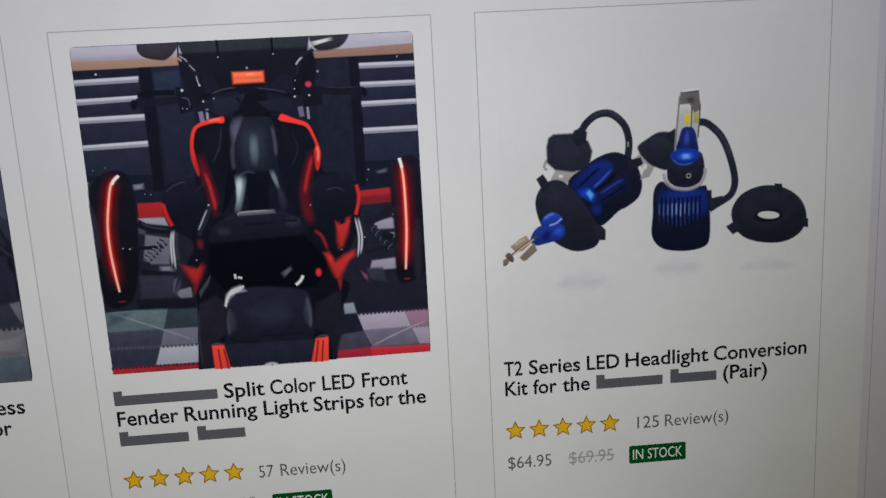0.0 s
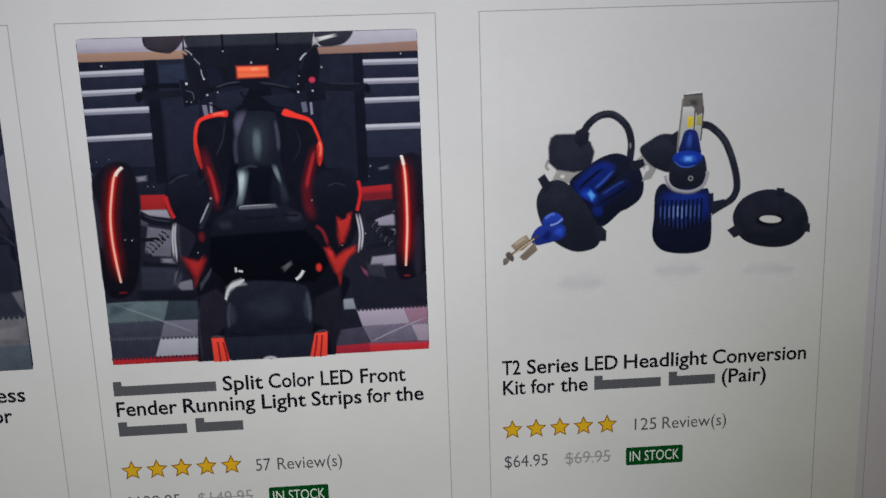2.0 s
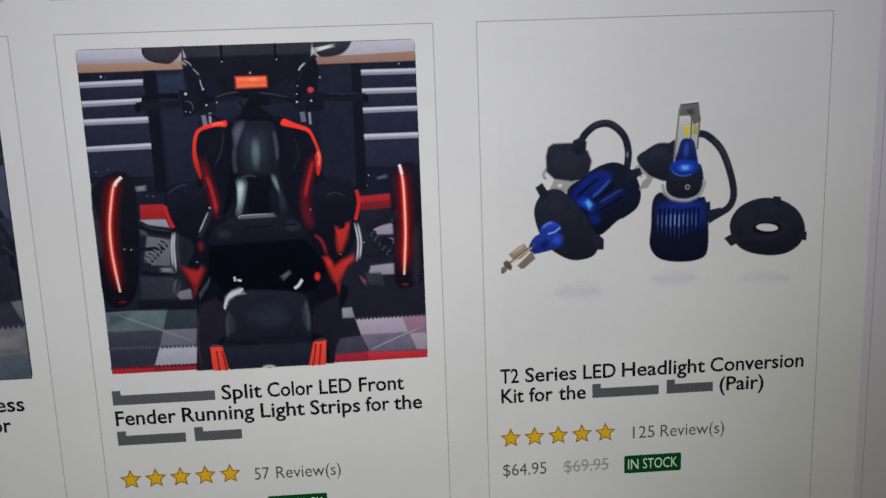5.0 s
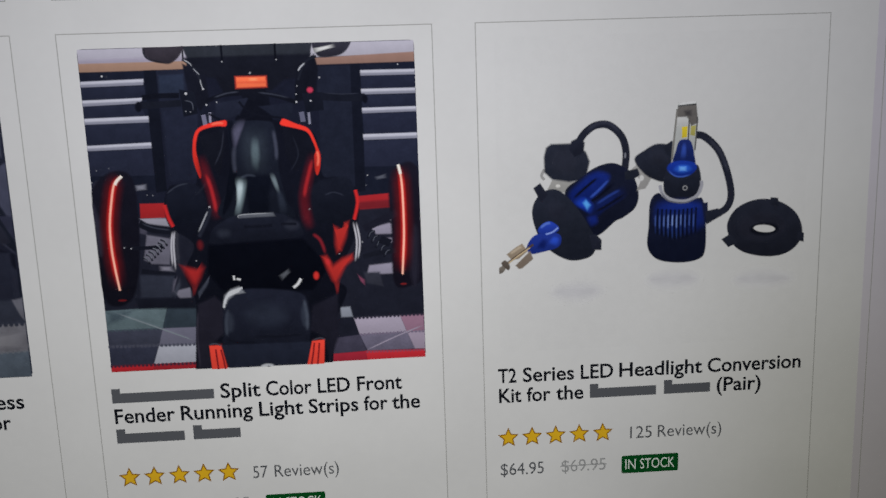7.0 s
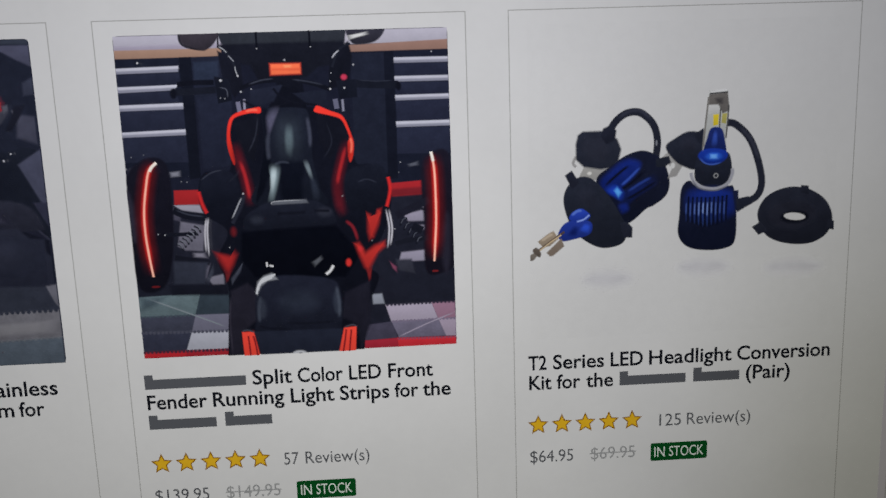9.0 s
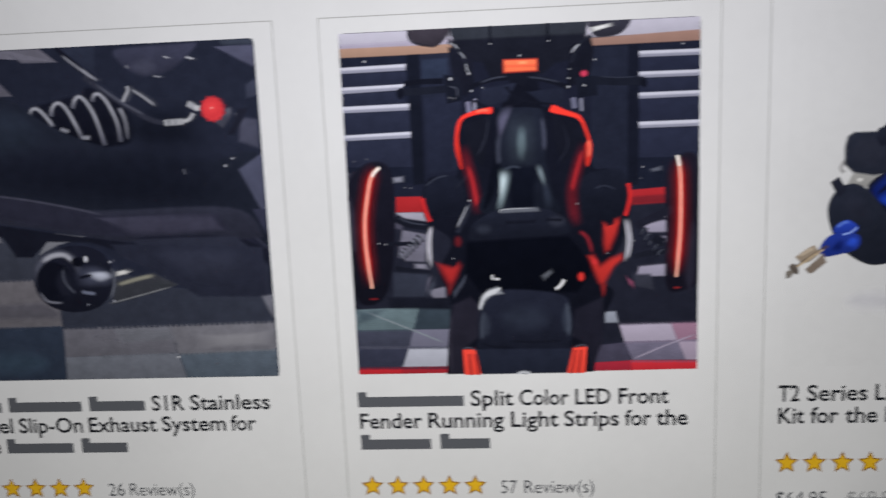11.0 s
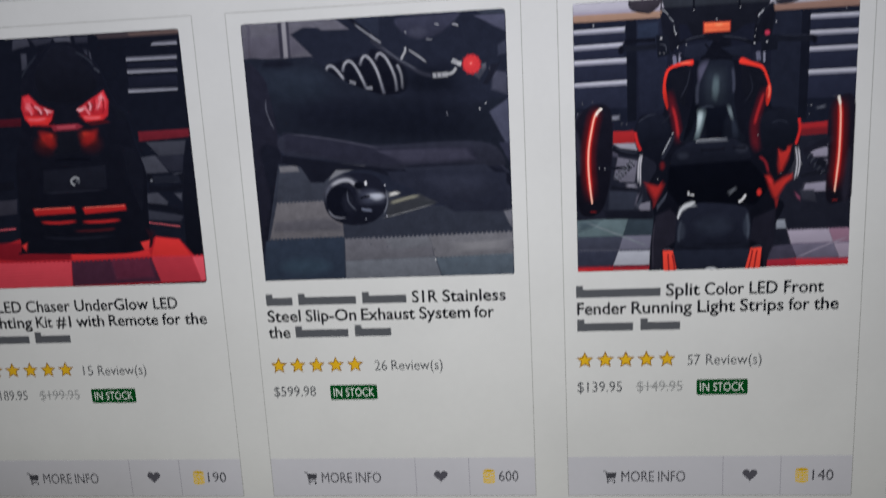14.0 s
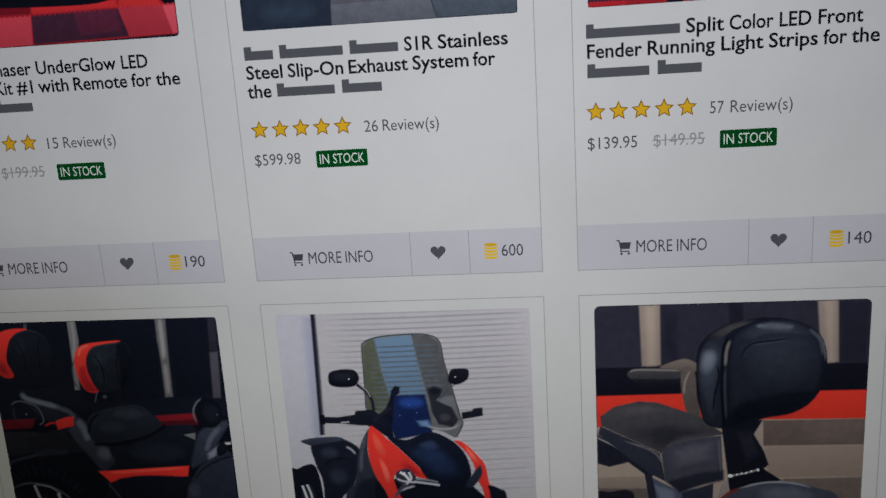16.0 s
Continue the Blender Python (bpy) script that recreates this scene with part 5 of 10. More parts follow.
    oval(ph, "marker_light", (206, 44, 34), 66.6, 28.9, 0.8, 1.2, 1)
    line(ph, "rear_glint", (206, 206, 208), 0.5, [(41.1, 30.1), (41.2, 28.6)], 0.6)
    line(ph, "rear_glint", (206, 206, 208), 0.5, [(41.9, 29), (43.2, 28.7)], 0.6)
    line(ph, "rear_glint", (214, 214, 216), 0.7, [(59.3, 25.4), (60.7, 26.5), (61.8, 28.2)], 0.8)
    poly(ph, "rear_glint", (84, 86, 90), [(55, 29.5), (58.1, 31.5), (58.7, 30.3), (56, 27.9)], 0.86)
    line(ph, "rear_glint", (120, 122, 126), 0.4, [(56.2, 30.4), (58.2, 31.1)], 0.6)
    blob(ph, "seat", (21, 22, 29), [(37.9, 22.6), (44.4, 25.6), (59.7, 24.1), (63.5, 19.8), (63.4, 9.1), (60.4, 6.9), (38.3, 7.7), (36.6, 11.7)], 1.04)
    oval(ph, "sheen", (32, 35, 43), 50.3, 17.1, 6.3, 3.2, 5.67)
    poly(ph, "rear_panel", (24, 26, 34), [(35.7, 7.9), (63.6, 7.6), (62.6, -0.6), (37.5, -0.5)], 0.86)
    oval(ph, "sheen", (40, 44, 52), 62.1, 16.3, 0.9, 3.7, 1.56)
    line(ph, "seat_seam", (12, 12, 16), 0.5, [(37, 9.9), (40.8, 8.6), (48, 8.1)], 1.2)
    line(ph, "seat_seam", (13, 13, 17), 0.5, [(44.7, 10.2), (54.4, 9.8), (62.2, 10.2)], 1.2)
    oval(ph, "sheen", (38, 41, 48), 38.8, 15.2, 1.1, 3.1, 2.06)
    poly(ph, "shock", (120, 122, 126), [(37.1, 20.7), (37.8, 23.9), (39.9, 25.8), (42.5, 26.6), (44.2, 24.5), (41, 24.1), (38.9, 22.5), (37.5, 19.6)], 0.92)
    line(ph, "shock_coil", (194, 196, 200), 0.5, [(37.3, 20), (38.4, 23.2), (42.4, 25.1)], 0.6)
    line(ph, "shock_coil", (194, 196, 200), 0.5, [(37.8, 21.3), (38.9, 24), (42.9, 25.6)], 0.6)
    line(ph, "shock_coil", (194, 196, 200), 0.5, [(38.3, 22.6), (39.5, 24.8), (43.5, 26.1)], 0.6)
    poly(ph, "tail_light", (226, 62, 42), [(31.8, 7.9), (35.5, 7.9), (37, -0.3), (32.1, -0.5)])
    poly(ph, "tail_light", (226, 62, 42), [(64, 7.8), (68, 8.1), (67.4, -0.3), (62, -0.4)])
    line(ph, "lens_rib", (158, 30, 24), 0.4, [(32.9, 6.8), (33.6, -0.2)], 0.5)
    line(ph, "lens_rib", (158, 30, 24), 0.4, [(34.5, 7.4), (35.4, -0.2)], 0.5)
    line(ph, "lens_rib", (158, 30, 24), 0.4, [(65.1, 7.5), (63.9, 0.1)], 0.5)
    line(ph, "lens_rib", (158, 30, 24), 0.4, [(66.6, 7.6), (65.6, -0)], 0.5)
    line(ph, "lens_glow", (250, 110, 80), 0.4, [(33.6, 6.8), (34.4, -0.3)], 0.6)
    line(ph, "lens_glow", (250, 110, 80), 0.4, [(65.9, 7.4), (64.8, 0)], 0.6)
    line(ph, "lens_rib", (120, 18, 18), 0.5, [(33.7, 6.6), (33.9, 3.3), (34.1, -0.5)], 0.5)
    line(ph, "lens_rib", (120, 18, 18), 0.5, [(35.3, 6.5), (35.9, 3.2), (36.3, -0.6)], 0.5)
    line(ph, "lens_rib", (120, 18, 18), 0.5, [(64.7, 7.2), (64.1, 3.5), (63.3, -0.3)], 0.5)
    line(ph, "lens_rib", (120, 18, 18), 0.5, [(66.3, 7.1), (65.8, 3.4), (65.3, -0.4)], 0.5)
    line(ph, "seat_rim", (60, 65, 74), 0.67, [(62.2, 21.8), (62.9, 16.6), (62.8, 11)], 1.2)
    line(ph, "seat_rim", (52, 56, 64), 0.67, [(38.5, 19.7), (37.7, 15.1), (37.7, 10.5)], 1.2)
    line(ph, "lens_rim", (60, 62, 70), 0.3, [(31.7, 8.1), (33.7, 8.5), (36.1, 7.5)], 0.6)
    line(ph, "lens_rim", (58, 58, 64), 0.3, [(63.7, 7.8), (66.7, 8.7), (68.4, 7.8)], 0.6)
    line(ph, "plate_lamp", (176, 178, 182), 0.7, [(47.3, 0), (49.3, 0.6), (51.9, 0.2)], 1)
    oval(ph, "plate_screw", (60, 60, 66), 49.9, -0.2, 0.5, 0.5, 0.59)


def photo_headlight_kit(ph):
    oval(ph, "reflection", (193, 192, 194), 25.4, 19.2, 6.5, 1.1, 8)
    oval(ph, "reflection", (193, 192, 194), 57, 21.9, 6.8, 1.1, 8)
    oval(ph, "reflection", (195, 194, 196), 87.2, 20.6, 8.0, 1.1, 8)
    line(ph, "cable", (29, 30, 37), 2.32, [(25.8, 66.5), (27.6, 69.6), (31.2, 72.2), (35.6, 72.2), (39.7, 68.6), (41.2, 63.3), (40.6, 57.2)], 0.5)
    line(ph, "cable_sheen", (44, 45, 54), 0.71, [(28.3, 70.3), (31.5, 72.6), (35.8, 72.8), (39.7, 69.5)], 1.2)
    oval(ph, "glint", (120, 122, 128), 40.9, 62.6, 0.3, 0.9, 0.5, 0)
    poly(ph, "connector_tab", (150, 148, 142), [(17.6, 55.8), (25.8, 54.9), (21.5, 51.5), (16.1, 52.8)], 0.5)
    oval(ph, "tab_hole", (214, 212, 206), 19.4, 53.8, 0.7, 0.5, 0.7, 0)
    line(ph, "connector_tab", (150, 148, 145), 0.89, [(15.1, 59.2), (14.2, 57.2), (15.1, 55.9)], 0.5)
    poly(ph, "connector", (31, 33, 40), [(15, 63.1), (15.7, 65.9), (17.3, 67), (23.4, 67), (28.3, 64.3), (29.6, 61.1), (28.7, 57.3), (26.5, 55.2), (23, 54.9), (17.6, 55.8), (15.1, 58.2)], 0.9)
    poly(ph, "connector_facet", (35, 36, 43), [(18.4, 65.1), (24.1, 65.2), (25.8, 61.3), (24, 57.5), (18.7, 58), (16.9, 61.6)], 2.5)
    poly(ph, "boot", (26, 27, 34), [(23, 65.2), (23.7, 67.7), (25.8, 68.6), (28, 67.1), (27.6, 64), (24.8, 62.7)], 0.7)
    blob(ph, "heat_sink", (15, 17, 29), [(21.5, 51.2), (26.5, 56), (31.2, 59.1), (35.9, 60.4), (39.6, 59.5), (43.3, 56.5), (45.3, 50.6), (44.3, 45.9), (40.3, 42.8), (37.8, 41.7), (31.6, 37.2), (25.8, 40.9)], 0.5)
    blob(ph, "blue_anodising", (13, 28, 98), [(22.9, 50.8), (26.5, 54.7), (31.2, 57.7), (35.9, 56.3), (33, 51.4), (28.7, 47.7), (25.4, 47.1)], 2.1)
    blob(ph, "blue_anodising", (12, 22, 70), [(28.3, 46.6), (34.8, 50.3), (39.5, 52.2), (40.6, 49.3), (34.9, 45.6), (30.5, 42.2)], 2.5)
    blob(ph, "blue_anodising", (15, 30, 104), [(28.7, 43.4), (31.6, 43.9), (32.3, 41.4), (29.8, 40.4)], 1.6)
    line(ph, "fin_sheen", (44, 72, 164), 0.54, [(29.4, 49.4), (32.3, 51.8), (35.9, 55.4)], 0.9)
    line(ph, "fin_sheen", (32, 52, 124), 0.54, [(31.6, 47.4), (35.6, 49.9), (39.5, 51.9)], 0.9)
    line(ph, "fin", (8, 9, 20), 0.71, [(28.7, 47.7), (33, 50.4), (37.7, 54.4)], 0.9)
    line(ph, "fin", (8, 9, 20), 0.71, [(24, 49.3), (28.3, 53), (32.3, 56.1)], 0.9)
    line(ph, "fin", (8, 9, 20), 0.71, [(30.9, 44.7), (35.9, 47.4), (41.3, 50.7)], 0.9)
    blob(ph, "glow", (22, 56, 176), [(24.7, 48.2), (27.6, 49.9), (30.5, 47.6), (29.8, 44.7), (27.2, 45.9)], 2.5)
    poly(ph, "sheen", (84, 164, 240), [(27.1, 48.1), (28.3, 49.3), (30, 47.3), (28.7, 45.5)], 0.9)
    blob(ph, "collar", (25, 27, 33), [(11, 45.6), (12.5, 50.1), (16.1, 52.7), (20.4, 51.9), (25.4, 46.7), (29.1, 40.8), (31.6, 35.6), (30.5, 31.2), (26.1, 29.6), (21.4, 30.2), (15.6, 34.1), (12.4, 39.4)], 0.5)
    blob(ph, "collar_light", (30, 31, 38), [(14.7, 48.4), (18.6, 49.9), (22.6, 45.4), (22.2, 41.8), (16.8, 42.8)], 4.6)
    poly(ph, "lug", (26, 27, 34), [(11.5, 53.4), (13.7, 54.9), (16.1, 51.1), (13.9, 48.7)], 0.5)
    poly(ph, "lug", (26, 27, 34), [(29.4, 37.5), (31.6, 37.8), (33.4, 35.9), (33.3, 32.6), (30.5, 32.7)], 0.5)
    blob(ph, "bulb_base", (24, 42, 124), [(9.1, 34.4), (11.3, 38), (15.7, 39.2), (19.6, 38.3), (20.3, 36.1), (18.9, 34), (13.4, 32.6), (10.5, 32.4)], 0.5)
    blob(ph, "bulb_lobe", (30, 54, 156), [(12.8, 39.4), (13.9, 41.5), (16.8, 42.6), (19.6, 40.5), (18.5, 38.9), (15.3, 38.5)], 0.5)
    blob(ph, "bulb_lobe", (36, 70, 190), [(16.3, 35.6), (17.8, 37.7), (19.6, 36.9), (18.9, 34.7)], 1.1)
    blob(ph, "bulb_shade", (10, 22, 84), [(12.3, 34.3), (14.2, 37.1), (16, 36.3), (14.9, 33.8)], 1.4)
    line(ph, "sheen", (130, 154, 222), 0.45, [(15.3, 38.5), (17.5, 39.1), (19.3, 40.5)], 0.5)
    line(ph, "sheen", (80, 110, 200), 0.54, [(13.5, 40.4), (15.3, 41.8), (17.1, 42.1)], 0.9)
    poly(ph, "led_board", (140, 124, 102), [(2.6, 32.5), (5.9, 34.9), (7.7, 35.8), (9.4, 33.3), (6.5, 30.9), (4.3, 30.6)], 0.5)
    poly(ph, "led_board", (116, 102, 86), [(5.4, 28.8), (10.2, 33.3), (11.2, 30.7), (7.5, 27.7), (6.5, 27.6)], 0.5)
    line(ph, "board_sheen", (176, 160, 136), 0.54, [(3.6, 32.5), (5.8, 34), (7.7, 35)], 0.9)
    line(ph, "contact_wire", (72, 56, 44), 0.71, [(1.4, 28.6), (5.8, 31.7), (11.3, 35.4)], 0.5)
    line(ph, "contact_wire", (190, 168, 130), 0.36, [(3.2, 29.6), (6.5, 32), (10.2, 34.4)], 0.4)
    blob(ph, "contact_tip", (104, 96, 84), [(-0.6, 27.6), (1.4, 28.9), (2.5, 28.5), (1.4, 26.7), (0.1, 26.4)], 0.5)
    blob(ph, "contact_tip", (84, 74, 62), [(0.9, 29.7), (2.2, 30.6), (3.6, 28.8), (3.2, 27.4), (1.9, 28.2)], 0.5)
    poly(ph, "connector_tab", (152, 150, 146), [(42.4, 57.8), (45.6, 60.5), (49.3, 55), (47.5, 51.9), (44.6, 51.3), (46, 54.5)], 0.5)
    oval(ph, "tab_hole", (205, 205, 203), 46.2, 55.3, 0.7, 0.9, 0.5, 0)
    poly(ph, "strain_relief", (26, 28, 34), [(40.6, 57.5), (44.9, 58.4), (45.6, 56.3), (43.5, 54.9), (40.9, 55)], 0.5)
    blob(ph, "connector", (29, 31, 38), [(43.8, 61.3), (47, 64), (51.2, 65.9), (56, 64.7), (56.4, 59.7), (54, 54.1), (50.3, 54.6), (46.7, 56.9)], 0.7)
    blob(ph, "connector_facet", (34, 35, 42), [(48.4, 62.9), (51.6, 64.2), (54.6, 62.3), (52.8, 58.8), (49.2, 59.7)], 2.1)
    poly(ph, "boot", (29, 31, 38), [(52.7, 64.8), (55.9, 66.8), (57.1, 63.6), (54.9, 61.6)], 0.5)
    line(ph, "cable", (30, 31, 38), 2.32, [(63.4, 68.3), (66.4, 67.5), (70.9, 63.1), (74, 55.8), (75.4, 48.6), (73.7, 44.3), (69.3, 42.3)], 0.5)
    line(ph, "cable_sheen", (46, 47, 55), 0.71, [(67.5, 67.1), (71.6, 62.3), (74.6, 55.5)], 1.2)
    poly(ph, "lens_glass", (178, 180, 176), [(57.5, 78.2), (63.4, 78.5), (64, 73), (63.5, 67.9), (63, 59.1), (55.7, 59.1), (56.2, 68.2)], 0.7)
    poly(ph, "bulb_cap", (98, 93, 86), [(57.5, 77.2), (63.4, 77.8), (64.1, 72.1), (61.9, 71.1), (60.8, 73.6), (57.2, 73.9)], 0.5)
    poly(ph, "cap_shade", (66, 62, 58), [(58.9, 76.1), (62.2, 76.3), (62.2, 73.9), (60.1, 74.3)], 1.1)
    poly(ph, "cap_plate", (196, 196, 194), [(57.2, 73.9), (60.4, 74), (61.2, 71.5), (57.3, 71.3)], 0.7)
    line(ph, "cap_edge", (214, 214, 214), 0.54, [(58, 78), (63.2, 78.5)], 0.4)
    line(ph, "cap_edge", (50, 48, 46), 0.36, [(57.5, 77.4), (63.4, 77.8)], 0.4)
    line(ph, "glass_edge", (72, 70, 66), 0.45, [(63.8, 73.8), (63.6, 68.6), (63.2, 63.4)], 0.4)
    line(ph, "glass_edge", (116, 112, 104), 0.54, [(57.3, 76.5), (56.6, 68.9), (55.9, 60.8)], 0.5)
    poly(ph, "led_chip", (214, 190, 40), [(58.9, 70.9), (60.7, 71), (60.6, 67.7), (59, 67.4)], 0.4)
    poly(ph, "led_chip", (168, 160, 80), [(61.8, 71.1), (63.4, 71.2), (63.1, 67.9), (61.6, 68.3)], 0.4)
    line(ph, "chip_edge", (70, 66, 56), 0.36, [(61.2, 72.9), (61.1, 69.8), (61, 66.6)], 0.4)
    blob(ph, "bulb_stem", (20, 32, 88), [(56.4, 59), (57.1, 63.6), (58.1, 66.4), (59.9, 67), (61.9, 66.2), (62.9, 62.7), (63, 58.4)], 0.5)
    blob(ph, "stem_light", (44, 70, 160), [(58.6, 61.4), (59.2, 65.3), (60.3, 65.2), (60.4, 61.4)], 1.2)
    blob(ph, "collar", (25, 27, 34), [(53.3, 54.2), (53.9, 57.3), (56.1, 59), (63.3, 59.1), (65, 56.9), (65.5, 52.2), (65, 49.7), (61.8, 47.9), (57.4, 47.9), (53.7, 50.2)], 0.5)
    blob(ph, "bulb_dome", (17, 44, 142), [(54.3, 58), (55.7, 59.8), (59.3, 60.3), (63, 59.5), (63.9, 57.7), (62, 55.8), (58.7, 55.2), (55.8, 56.2)], 0.7)
    blob(ph, "dome_light", (40, 96, 214), [(56.5, 57.6), (58.2, 59), (61.2, 58.8), (62.3, 57.4), (60.5, 56.4), (57.9, 56.5)], 1.2)
    poly(ph, "sheen", (104, 166, 244), [(58.1, 58.6), (60.6, 58.5), (60.7, 56.9), (58.1, 57)], 0.9)
    line(ph, "dome_edge", (54, 84, 170), 0.36, [(54.5, 57.7), (56.5, 55.8), (59.1, 55.2), (62.3, 55.9)], 0.5)
    blob(ph, "heat_sink", (13, 16, 31), [(49, 47.5), (51.5, 50.3), (55.2, 48.4), (64, 48.2), (66.2, 47.5), (67.3, 39.9), (67.2, 30.7), (64.5, 28), (58.2, 27.4), (51.5, 28.8), (48.3, 33), (48.6, 39.8)], 0.5)
    blob(ph, "blue_anodising", (15, 30, 98), [(51.2, 46), (54.9, 47.3), (64, 46.9), (66.3, 44.3), (66.1, 39.2), (59.1, 37.3), (51.7, 39.8)], 3.6)
    blob(ph, "blue_anodising", (16, 36, 118), [(53.8, 46.2), (59.6, 47.1), (65.1, 46.1), (64.1, 44), (56, 43.6)], 1.8)
    for i in range(10):
        x, low, up = 50.9 + 1.38 * i, 34.6 + 0.5 * abs(i - 4.6), 45.2 - 0.5 * (1 - abs(i - 4.6) / 4.6)
        line(ph, "fin_gap", (7, 9, 22), 0.6, [(x + 0.65, up), (x + 0.5, 40), (x + 0.6, low)], 0.5)
        bright = max(0.2, 1 - abs(i - 4.2) / 4.2)
        line(ph, "fin", (18 + 14 * bright, 28 + 24 * bright, 66 + 40 * bright), 0.3, [(x, up), (x - 0.15, 40), (x, low)], 0.5)
        line(ph, "fin_sheen", (36 + 84 * bright, 56 + 90 * bright, 120 + 84 * bright), 0.3, [(x - 0.1, 43.4), (x - 0.15, 41.6 - 0.5 * (i % 3)), (x - 0.12, 39.2 - 0.7 * (i % 2))], 0.5)
    line(ph, "seal_ring", (156, 156, 163), 1.07, [(52, 52.8), (53, 49.9), (55.9, 48), (60.3, 47.4), (64, 48.9), (65.5, 51.9), (65.5, 53.7)], 0.5)
    line(ph, "seal_shade", (96, 97, 104), 0.36, [(52.2, 51), (54.8, 47.8), (60.4, 46.9), (64.7, 48.7)], 0.5)
    oval(ph, "screw", (150, 150, 150), 60.2, 51.6, 0.8, 0.8, 0.5, 0)
    oval(ph, "screw_hole", (30, 30, 34), 60.2, 51.6, 0.5, 0.5, 0.4, 0)
    poly(ph, "cable_clip", (18, 22, 44), [(65.9, 46.5), (67.7, 46.7), (67.9, 40.2), (66.8, 39.9)], 0.5)
    poly(ph, "cable_clip", (28, 30, 38), [(67, 43.9), (71.1, 44.6), (72.3, 42.2), (69.7, 40.8), (67.5, 39.5)], 0.5)
    blob(ph, "ring_spacer", (26, 27, 33), [(74.2, 38.6), (76.3, 43.5), (80.6, 46.2), (86.1, 47.1), (92.1, 45.7), (97.2, 41.8), (99.3, 36.2), (97.7, 31.5), (93.3, 28.7), (87.3, 28.2), (80.5, 29.7), (76.3, 32.8)], 0.5)
    oval(ph, "ring_step", (29, 29, 35), 85.8, 38.1, 7.9, 4.6, 2.5, 0)
    oval(ph, "ring_edge", (12, 12, 16), 86.6, 37.2, 4.8, 2.1, 1.1, 0)
    oval(ph, "ring_opening", (203, 202, 200), 86.6, 37.4, 3.6, 1.2, 0.5, -6)
    poly(ph, "lug", (27, 28, 34), [(88.3, 47.5), (90.8, 47.2), (91.1, 44.3), (88.1, 45.2)], 0.5)
    poly(ph, "lug", (27, 28, 34), [(97.9, 35.9), (102, 35), (101.4, 32.2), (97.6, 33)], 0.5)
    poly(ph, "lug", (27, 28, 34), [(72.5, 34.5), (75.4, 36.2), (77.8, 33.1), (74.8, 31.8)], 0.5)


def photo_exhaust(ph):
    poly(ph, "garage_door", (90, 87, 94), [(-0.4, 100.6), (36.2, 100.4), (41.6, 95.9), (30.8, 96.2), (27.5, 99.1), (18.8, 95.2), (26.9, 86.8), (-0.6, 86.9)], 0.83)
    poly(ph, "door_shade", (84, 80, 89), [(-0.2, 95.1), (18.5, 95.2), (24.5, 89), (15.9, 86.9), (-0.6, 87)], 2.06)
    poly(ph, "door_frame", (80, 76, 85), [(2.4, 100.4), (3.7, 100.5), (3.2, 86.9), (1.7, 86.9)], 0.86)
    poly(ph, "door_frame", (48, 46, 54), [(14.3, 100.5), (15.8, 100.5), (15.6, 86.8), (14.3, 86.7)], 0.8)
    poly(ph, "door_frame", (138, 135, 140), [(15.9, 100.4), (17.4, 100.5), (17.3, 86.9), (15.8, 86.8)], 0.8)
    poly(ph, "door_frame", (50, 48, 56), [(17.7, 100.5), (18.6, 100.4), (18.3, 86.8), (17.6, 86.8)], 0.8)
    blob(ph, "bracket_plate", (46, 46, 58), [(58.8, 98), (65.2, 99), (75.9, 99.4), (83.4, 99.4), (76.3, 93), (69.9, 91.1), (62.7, 92.7)], 1.46)
    oval(ph, "sheen", (58, 58, 70), 67.4, 93.4, 3.0, 1.8, 3.22)
    poly(ph, "frame_plate", (70, 70, 86), [(88.4, 98.1), (100, 98.1), (100, 92), (95.8, 94)], 1.01)
    poly(ph, "frame_plate", (50, 52, 64), [(96.8, 87.2), (100.3, 88.9), (100.5, 84), (96.7, 83.5)], 1.16)
    poly(ph, "top_edge", (48, 52, 60), [(89.7, 100.2), (100, 100.2), (100, 98.4), (90.9, 98.5)], 1.01)
    poly(ph, "cable_tray", (34, 37, 47), [(42.5, 99.6), (53.1, 99.8), (52.7, 92.2), (47.3, 96.1)], 1.16)
    blob(ph, "shock_shadow", (12, 12, 17), [(31.3, 81.9), (40.9, 85.2), (48, 86.2), (52.3, 85.4), (51.5, 71.6), (44.6, 73.8)], 1.46)
    blob(ph, "shock_shadow", (12, 12, 17), [(48.7, 87.4), (55, 86.5), (61.2, 81.9), (62.5, 76.8), (60.6, 71.9), (51.6, 71), (47.8, 72.4)], 1.46)
    line(ph, "spring_coil", (80, 80, 88), 1.1, [(31.4, 80.9), (32.5, 82.8), (34.6, 82.4), (37.3, 79.1), (38.2, 77.5)], 1)
    line(ph, "coil_sheen", (156, 156, 162), 0.5, [(31.4, 80.9), (32.5, 82.8), (34.6, 82.4), (37.3, 79.1), (38.2, 77.5)], 1)
    line(ph, "spring_coil", (80, 80, 88), 1.1, [(37.9, 80.5), (38.7, 83.1), (40.5, 84.3), (42.6, 82.7), (44.9, 78.2), (46.7, 73.7)], 1)
    line(ph, "coil_sheen", (156, 156, 162), 0.5, [(37.9, 80.5), (38.7, 83.1), (40.5, 84.3), (42.6, 82.7), (44.9, 78.2), (46.7, 73.7)], 1)
    line(ph, "spring_coil", (80, 80, 88), 1.1, [(44.7, 82.5), (45.7, 85), (47.3, 85.8), (49.4, 83.6), (51.4, 79.2), (53.3, 71.5)], 1)
    line(ph, "coil_sheen", (156, 156, 162), 0.5, [(44.7, 82.5), (45.7, 85), (47.3, 85.8), (49.4, 83.6), (51.4, 79.2), (53.3, 71.5)], 1)
